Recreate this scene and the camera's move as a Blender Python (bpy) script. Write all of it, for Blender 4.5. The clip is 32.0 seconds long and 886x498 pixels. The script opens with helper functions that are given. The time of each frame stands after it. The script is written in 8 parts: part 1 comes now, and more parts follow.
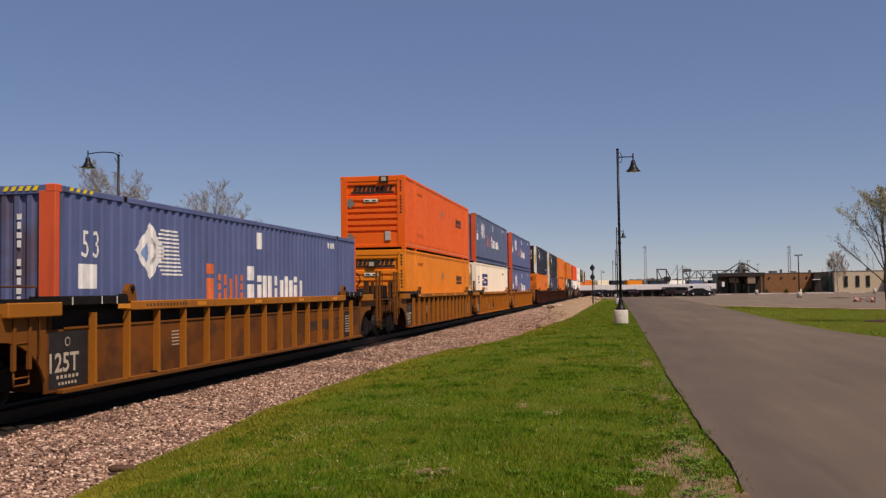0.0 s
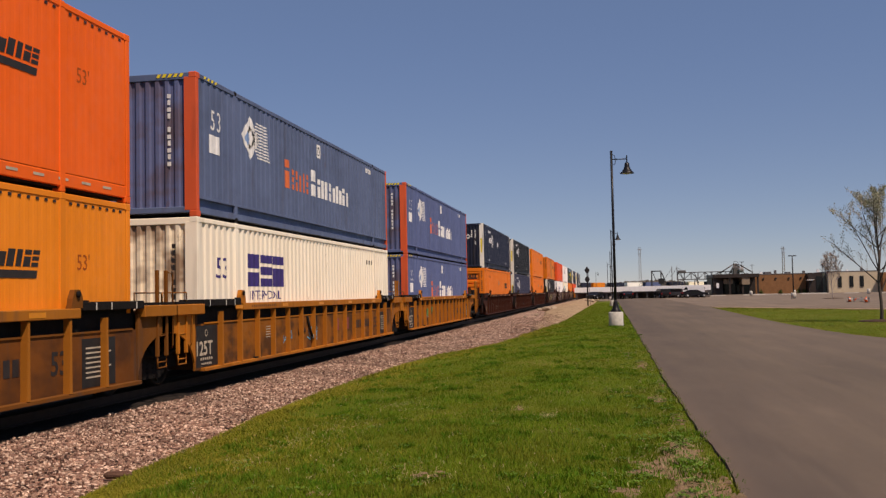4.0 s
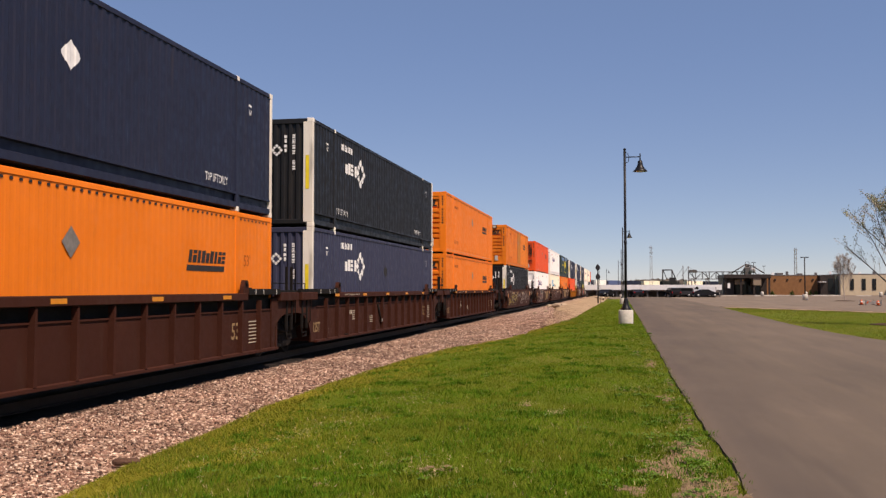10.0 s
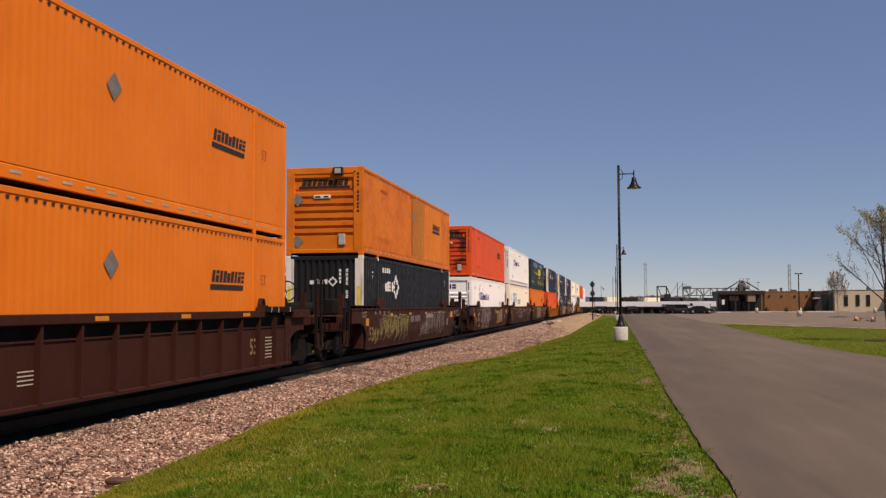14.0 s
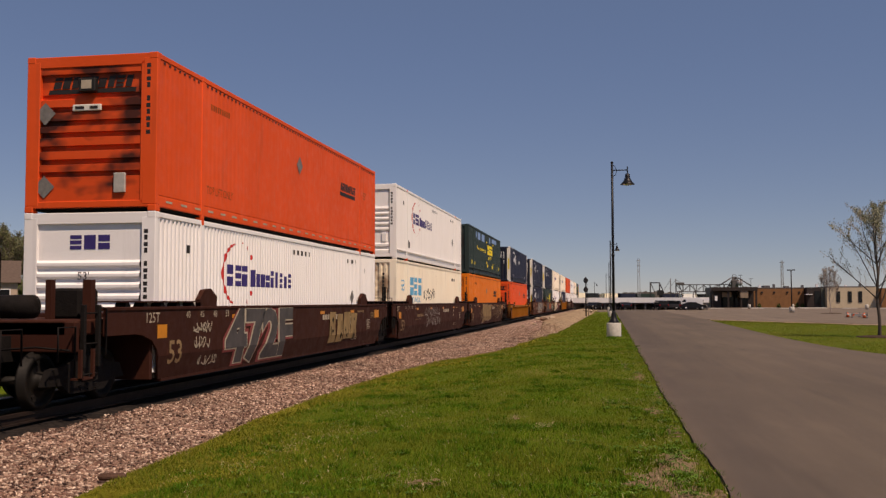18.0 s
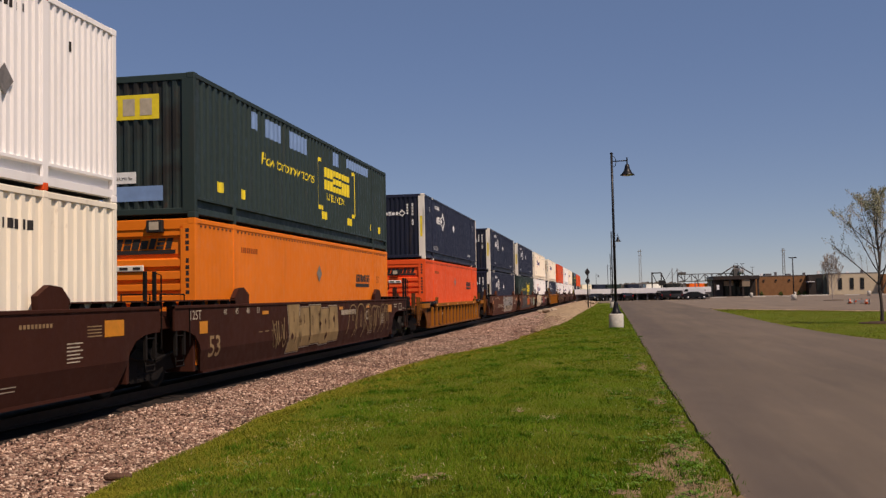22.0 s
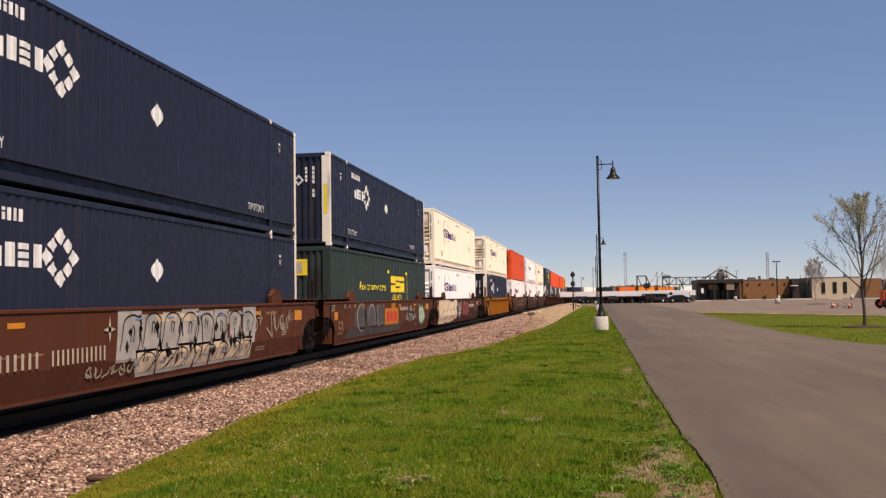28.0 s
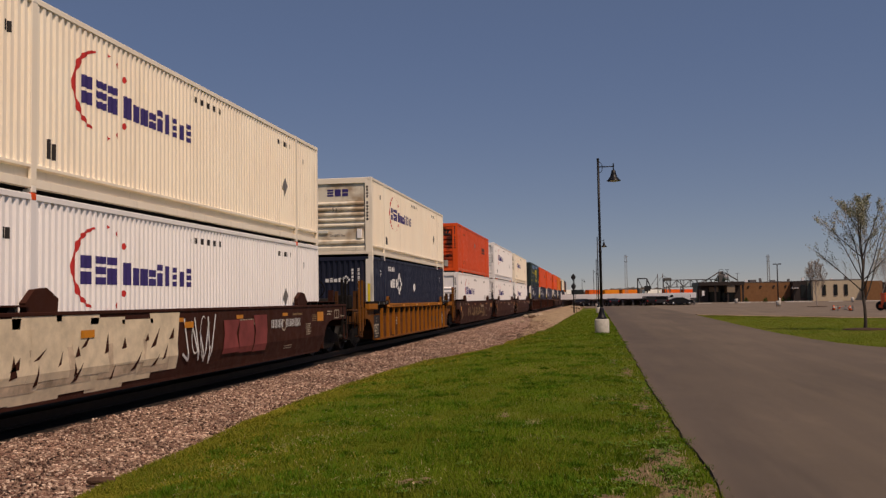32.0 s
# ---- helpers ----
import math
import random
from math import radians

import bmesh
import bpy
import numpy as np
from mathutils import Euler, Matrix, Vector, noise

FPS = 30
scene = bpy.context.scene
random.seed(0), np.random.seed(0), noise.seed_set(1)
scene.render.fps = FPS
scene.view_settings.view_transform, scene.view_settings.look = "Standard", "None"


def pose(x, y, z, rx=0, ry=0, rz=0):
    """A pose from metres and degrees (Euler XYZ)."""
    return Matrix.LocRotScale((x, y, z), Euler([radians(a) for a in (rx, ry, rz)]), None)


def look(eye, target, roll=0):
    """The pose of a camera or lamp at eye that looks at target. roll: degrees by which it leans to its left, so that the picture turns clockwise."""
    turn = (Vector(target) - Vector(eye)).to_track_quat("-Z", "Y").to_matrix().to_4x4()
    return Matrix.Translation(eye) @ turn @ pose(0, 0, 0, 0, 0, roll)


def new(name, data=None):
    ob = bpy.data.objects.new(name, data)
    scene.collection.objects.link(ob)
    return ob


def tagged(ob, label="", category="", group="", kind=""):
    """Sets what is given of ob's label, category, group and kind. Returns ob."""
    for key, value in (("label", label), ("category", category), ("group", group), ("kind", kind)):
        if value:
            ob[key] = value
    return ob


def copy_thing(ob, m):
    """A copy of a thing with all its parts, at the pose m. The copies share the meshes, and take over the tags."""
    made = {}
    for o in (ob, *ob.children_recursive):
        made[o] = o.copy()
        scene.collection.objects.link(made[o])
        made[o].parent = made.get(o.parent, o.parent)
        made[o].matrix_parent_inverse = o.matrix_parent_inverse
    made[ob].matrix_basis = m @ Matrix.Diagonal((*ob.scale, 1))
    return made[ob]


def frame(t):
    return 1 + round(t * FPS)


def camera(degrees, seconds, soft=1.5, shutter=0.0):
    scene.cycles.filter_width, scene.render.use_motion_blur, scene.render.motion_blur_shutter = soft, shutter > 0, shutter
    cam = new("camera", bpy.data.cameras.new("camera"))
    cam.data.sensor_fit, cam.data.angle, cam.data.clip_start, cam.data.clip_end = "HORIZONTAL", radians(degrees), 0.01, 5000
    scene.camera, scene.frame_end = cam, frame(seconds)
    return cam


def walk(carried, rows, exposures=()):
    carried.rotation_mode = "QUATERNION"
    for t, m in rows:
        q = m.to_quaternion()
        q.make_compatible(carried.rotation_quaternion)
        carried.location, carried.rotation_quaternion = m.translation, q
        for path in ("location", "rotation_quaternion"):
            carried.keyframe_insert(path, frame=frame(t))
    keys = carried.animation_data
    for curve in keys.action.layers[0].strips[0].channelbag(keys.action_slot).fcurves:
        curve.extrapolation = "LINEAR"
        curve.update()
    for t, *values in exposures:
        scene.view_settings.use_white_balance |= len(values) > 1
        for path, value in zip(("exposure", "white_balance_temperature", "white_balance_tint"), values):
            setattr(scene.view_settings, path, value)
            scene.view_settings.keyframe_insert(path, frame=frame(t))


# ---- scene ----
cam = camera(50.34, 32.0, soft=1.35)
EYE = 1.65
# seconds, yaw, pitch, roll
TURNS = (
    (0, 10.38, 2.53, 0.76),
    (0.5, 10.43, 2.70, 1.00),
    (1, 10.33, 2.74, 1.08),
    (1.5, 10.16, 2.75, 1.16),
    (2, 10.10, 2.80, 1.16),
    (2.5, 10.05, 2.87, 0.97),
    (4.5, 10.11, 2.64, 1.29),
    (5, 10.17, 2.53, 1.29),
    (5.5, 10.17, 2.40, 1.20),
    (6, 10.16, 2.25, 1.36),
    (6.5, 10.29, 2.20, 1.44),
    (7, 10.36, 2.14, 1.09),
    (7.5, 10.45, 1.97, 0.87),
    (8, 10.60, 1.78, 0.60),
    (8.5, 10.58, 1.77, 0.55),
    (9, 10.60, 1.77, 0.52),
    (9.5, 10.70, 2.03, 0.57),
    (10, 10.69, 2.40, 0.03),
    (10.5, 10.49, 2.64, -0.13),
    (11, 10.38, 2.80, 0.21),
    (11.5, 10.38, 2.91, 0.49),
    (12, 10.59, 2.98, 0.54),
    (12.5, 10.68, 3.22, 0.47),
    (13, 10.58, 3.32, 0.46),
    (13.5, 10.44, 3.47, 0.26),
    (15.5, 10.28, 3.17, 0.20),
    (16, 10.22, 3.07, 0.34),
    (16.5, 10.05, 3.04, 0.21),
    (17, 9.96, 3.08, -0.00),
    (17.5, 9.95, 3.11, -0.03),
    (18, 9.97, 3.19, 0.11),
    (18.5, 9.88, 3.30, 0.15),
    (19, 9.91, 3.33, 0.00),
    (19.5, 10.08, 3.35, 0.56),
    (20, 10.14, 3.34, 1.04),
    (20.5, 10.15, 3.24, 1.25),
    (21, 10.20, 3.06, 1.43),
    (21.5, 10.21, 2.93, 1.36),
    (22, 10.09, 2.84, 1.19),
    (22.5, 9.91, 2.77, 1.24),
    (23, 9.84, 2.69, 0.95),
    (23.5, 9.95, 2.71, 0.89),
    (24, 10.02, 2.79, 0.79),
    (24.5, 10.19, 2.88, 0.86),
    (26.5, 9.65, 3.41, 1.27),
    (27, 9.34, 3.36, 1.00),
    (27.5, 9.29, 3.20, 0.94),
    (28, 9.21, 2.94, 0.88),
    (28.5, 9.17, 2.72, 0.90),
    (29, 9.08, 2.52, 0.74),
    (29.5, 9.12, 2.57, 0.78),
    (30, 9.11, 2.76, 0.67),
    (30.5, 9.06, 2.91, 0.58),
    (31, 9.07, 3.01, 0.59),
    (31.5, 9.20, 3.16, 0.76),
    (32, 9.25, 3.10, 0.91),
)
walk(cam, [(t, pose(0, 0, EYE, 90 + p, r, y)) for t, y, p, r in TURNS],
     exposures=[(0, -0.03, 6600, 22), (2, -0.03, 6600, 22), (5, -0.04, 6600, 22), (6, 0.03, 6600, 22), (7, 0.22, 6600, 22), (8, 0.30, 6600, 22), (10, 0.34, 6600, 22), (12, 0.33, 6600, 22), (13, 0.04, 6600, 22), (16, 0.00, 6600, 22), (17, -0.06, 6600, 22), (18, -0.25, 6900, 24), (19, -0.38, 6900, 24), (20, -0.42, 6900, 24), (21, -0.38, 6900, 24), (22, -0.12, 6600, 22), (23, 0.15, 6600, 22), (24, 0.20, 6350, 19), (27, 0.23, 6600, 21), (28, 0.29, 6600, 22), (29, 0.14, 6600, 22), (30, 0.00, 6600, 22), (31, -0.30, 6900, 24), (32, -0.53, 6900, 24)])

# ---- world and sun ----
SUN_ELEV, SUN_SIDE = radians(57), radians(50)
SKY_TONE, HAZE, DUST = (1.03, 0.97, 0.88), (1.17, 1.75, 2.7), (1.14, 1.0, 0.885)
SUN_TO = Vector((math.cos(SUN_ELEV) * math.sin(SUN_SIDE), -math.cos(SUN_ELEV) * math.cos(SUN_SIDE), math.sin(SUN_ELEV)))
world = bpy.data.worlds.new("sky")
scene.world = world
world.use_nodes = True
wn = world.node_tree
sky = wn.nodes.new("ShaderNodeTexSky")
sky.sky_type, sky.sun_disc = "NISHITA", False
sky.sun_elevation, sky.sun_rotation = SUN_ELEV, math.pi - SUN_SIDE
sky.altitude, sky.air_density, sky.dust_density, sky.ozone_density = 1500, 0.8, 0.0, 7.0
wn.nodes["Background"].inputs["Strength"].default_value = 0.060
tone = wn.nodes.new("ShaderNodeMix")
tone.data_type, tone.blend_type = "RGBA", "MULTIPLY"
tone.inputs[0].default_value, tone.inputs[7].default_value = 1.0, (*SKY_TONE, 1.0)
wn.links.new(sky.outputs[0], tone.inputs[6])
haze = wn.nodes.new("ShaderNodeMix")           # an even thin haze over the whole sky
haze.data_type, haze.blend_type = "RGBA", "ADD"
haze.inputs[0].default_value, haze.inputs[7].default_value = 1.0, (*HAZE, 1.0)
wn.links.new(tone.outputs[2], haze.inputs[6])
# the dusty layer near the ground, all round: greyer and warmer towards the horizon
wc = wn.nodes.new("ShaderNodeTexCoord")
wz = wn.nodes.new("ShaderNodeSeparateXYZ")
wn.links.new(wc.outputs["Generated"], wz.inputs[0])
thin = wn.nodes.new("ShaderNodeMapRange")
thin.interpolation_type = "SMOOTHSTEP"
for key, value in (("From Min", 0.0), ("From Max", 0.30), ("To Min", 1.0), ("To Max", 0.0)):
    thin.inputs[key].default_value = value
wn.links.new(wz.outputs["Z"], thin.inputs["Value"])
dust = wn.nodes.new("ShaderNodeMix")
dust.data_type, dust.blend_type = "RGBA", "MULTIPLY"
dust.inputs[7].default_value = (*DUST, 1.0)
wn.links.new(thin.outputs[0], dust.inputs[0])
wn.links.new(haze.outputs[2], dust.inputs[6])
wn.links.new(dust.outputs[2], wn.nodes["Background"].inputs["Color"])
sun = new("sun", bpy.data.lights.new("sun", "SUN"))
sun.data.energy, sun.data.angle, sun.data.color = 4.6, radians(0.53), (1.0, 0.86, 0.66)
sun.matrix_world = look((0, 0, 30), Vector((0, 0, 30)) - SUN_TO)

# ---- materials ----
def node(nt, kind, **values):
    n = nt.nodes.new(kind)
    for k, v in values.items():
        n.inputs[k].default_value = v
    return n


def blank(name, rough=0.6, metal=0.0):
    m = bpy.data.materials.new(name)
    m.use_nodes = True
    b = m.node_tree.nodes["Principled BSDF"]
    b.inputs["Roughness"].default_value, b.inputs["Metallic"].default_value, b.inputs["Specular IOR Level"].default_value = rough, metal, 0.22
    return m, m.node_tree, b


def rgba(c):
    return (*c, 1.0)


def mixed(nt, fac, a, b, kind="MIX"):
    n = nt.nodes.new("ShaderNodeMix")
    n.data_type, n.blend_type = "RGBA", kind
    for sock, v in ((n.inputs[0], fac), (n.inputs[6], a), (n.inputs[7], b)):
        if isinstance(v, (int, float)):
            sock.default_value = v
        elif isinstance(v, tuple):
            sock.default_value = rgba(v)
        else:
            nt.links.new(v, sock)
    return n.outputs[2]


def noisy(nt, vector, scale, detail=4.0, rough=0.6, lo=0.4, hi=0.65, stretch=None):
    """A noise between two cut-offs, 0 to 1."""
    if stretch:
        mp = nt.nodes.new("ShaderNodeMapping")
        mp.inputs["Scale"].default_value = stretch
        nt.links.new(vector, mp.inputs["Vector"])
        vector = mp.outputs[0]
    n = node(nt, "ShaderNodeTexNoise", Scale=scale, Detail=detail, Roughness=rough)
    nt.links.new(vector, n.inputs["Vector"])
    r = node(nt, "ShaderNodeMapRange", **{"From Min": lo, "From Max": hi})
    nt.links.new(n.outputs["Fac"], r.inputs["Value"])
    return r.outputs[0]


def bump(nt, b, height, strength, dist=0.01):
    n = node(nt, "ShaderNodeBump", Strength=strength, Distance=dist)
    nt.links.new(height, n.inputs["Height"])
    nt.links.new(n.outputs[0], b.inputs["Normal"])


def times(nt, a, k):
    n = nt.nodes.new("ShaderNodeMath")
    n.operation = "MULTIPLY"
    nt.links.new(a, n.inputs[0])
    if isinstance(k, (int, float)):
        n.inputs[1].default_value = k
    else:
        nt.links.new(k, n.inputs[1])
    return n.outputs[0]


def paint(name, colour, dirt=0.35, rust=0.3, rough=0.45, fade=0.25, soot=0.0, stain=(0.02, 0.014, 0.012)):
    """Weathered paint on steel: faded patches, vertical dirt streaks, spots of rust."""
    m, nt, b = blank(name, rough)
    tc = nt.nodes.new("ShaderNodeTexCoord").outputs["Object"]
    info = nt.nodes.new("ShaderNodeObjectInfo")
    pale = tuple(min(1, c * 1.25 + 0.025 * max(colour)) for c in colour)
    deep = tuple(c * 0.72 for c in colour)
    base = mixed(nt, times(nt, noisy(nt, tc, 0.55, 5, 0.6, 0.35, 0.7), fade * 2), colour, pale)
    base = mixed(nt, times(nt, noisy(nt, tc, 0.8, 2, 0.5, 0.42, 0.75, (0.9, 0.9, 0.14)), dirt), base, deep)
    base = mixed(nt, times(nt, noisy(nt, tc, 1.6, 4, 0.6, 0.58, 0.74, (1.6, 1.6, 0.2)), dirt * 0.8), base, (0.06, 0.045, 0.035))
    base = mixed(nt, times(nt, noisy(nt, tc, 2.4, 8, 0.72, 0.62, 0.72, (1, 1, 0.45)), rust), base, (0.13, 0.05, 0.02))
    if soot:
        base = mixed(nt, times(nt, noisy(nt, tc, 1.0, 3, 0.55, 0.47, 0.60, (0.8, 0.8, 1.3)), soot), base, stain)
    rnd = node(nt, "ShaderNodeMapRange", **{"To Min": 0.93, "To Max": 1.06})
    nt.links.new(info.outputs["Random"], rnd.inputs["Value"])
    hs = nt.nodes.new("ShaderNodeHueSaturation")
    nt.links.new(rnd.outputs[0], hs.inputs["Value"])
    nt.links.new(base, hs.inputs["Color"])
    nt.links.new(hs.outputs[0], b.inputs["Base Color"])
    r2 = node(nt, "ShaderNodeMapRange", **{"To Min": rough - 0.08, "To Max": min(1, rough + 0.3)})
    nt.links.new(noisy(nt, tc, 4, 4, 0.6, 0.3, 0.7), r2.inputs["Value"])
    nt.links.new(r2.outputs[0], b.inputs["Roughness"])
    bump(nt, b, noisy(nt, tc, 9, 4, 0.6, 0.2, 0.8), 0.15, 0.01)
    return m


def plain(name, colour, rough=0.6, metal=0.0, var=0.2, scale=6.0, bumps=0.1):
    m, nt, b = blank(name, rough, metal)
    tc = nt.nodes.new("ShaderNodeTexCoord").outputs["Object"]
    c = mixed(nt, noisy(nt, tc, scale, 6, 0.65, 0.3, 0.7), tuple(x * (1 - var) for x in colour), tuple(min(1, x * (1 + var)) for x in colour))
    nt.links.new(c, b.inputs["Base Color"])
    if bumps:
        bump(nt, b, noisy(nt, tc, scale * 4, 5, 0.6, 0.2, 0.8), bumps, 0.02)
    return m


def island(name, colours, rough=0.85, tinge=None, gloss=0.22):
    """Many small pieces in one mesh, each in a colour of its own from a ramp."""
    m, nt, b = blank(name, rough)
    b.inputs["Specular IOR Level"].default_value = gloss
    g = nt.nodes.new("ShaderNodeNewGeometry")
    ramp = nt.nodes.new("ShaderNodeValToRGB")
    ramp.color_ramp.interpolation = "LINEAR"
    els = ramp.color_ramp.elements
    while len(els) < len(colours):
        els.new(0.5)
    for i, c in enumerate(colours):
        els[i].position, els[i].color = i / (len(colours) - 1), rgba(c)
    nt.links.new(g.outputs["Random Per Island"], ramp.inputs[0])
    tc = nt.nodes.new("ShaderNodeTexCoord").outputs["Object"]
    c = mixed(nt, times(nt, noisy(nt, tc, 0.5, 4, 0.6, 0.4, 0.65), 0.45), ramp.outputs[0], tuple(0.6 * x for x in colours[0]), "MIX")
    if tinge:
        c = mixed(nt, times(nt, noisy(nt, tc, 0.7, 7, 0.68, 0.44, 0.68), 0.7), c, tinge)
    nt.links.new(c, b.inputs["Base Color"])
    return m


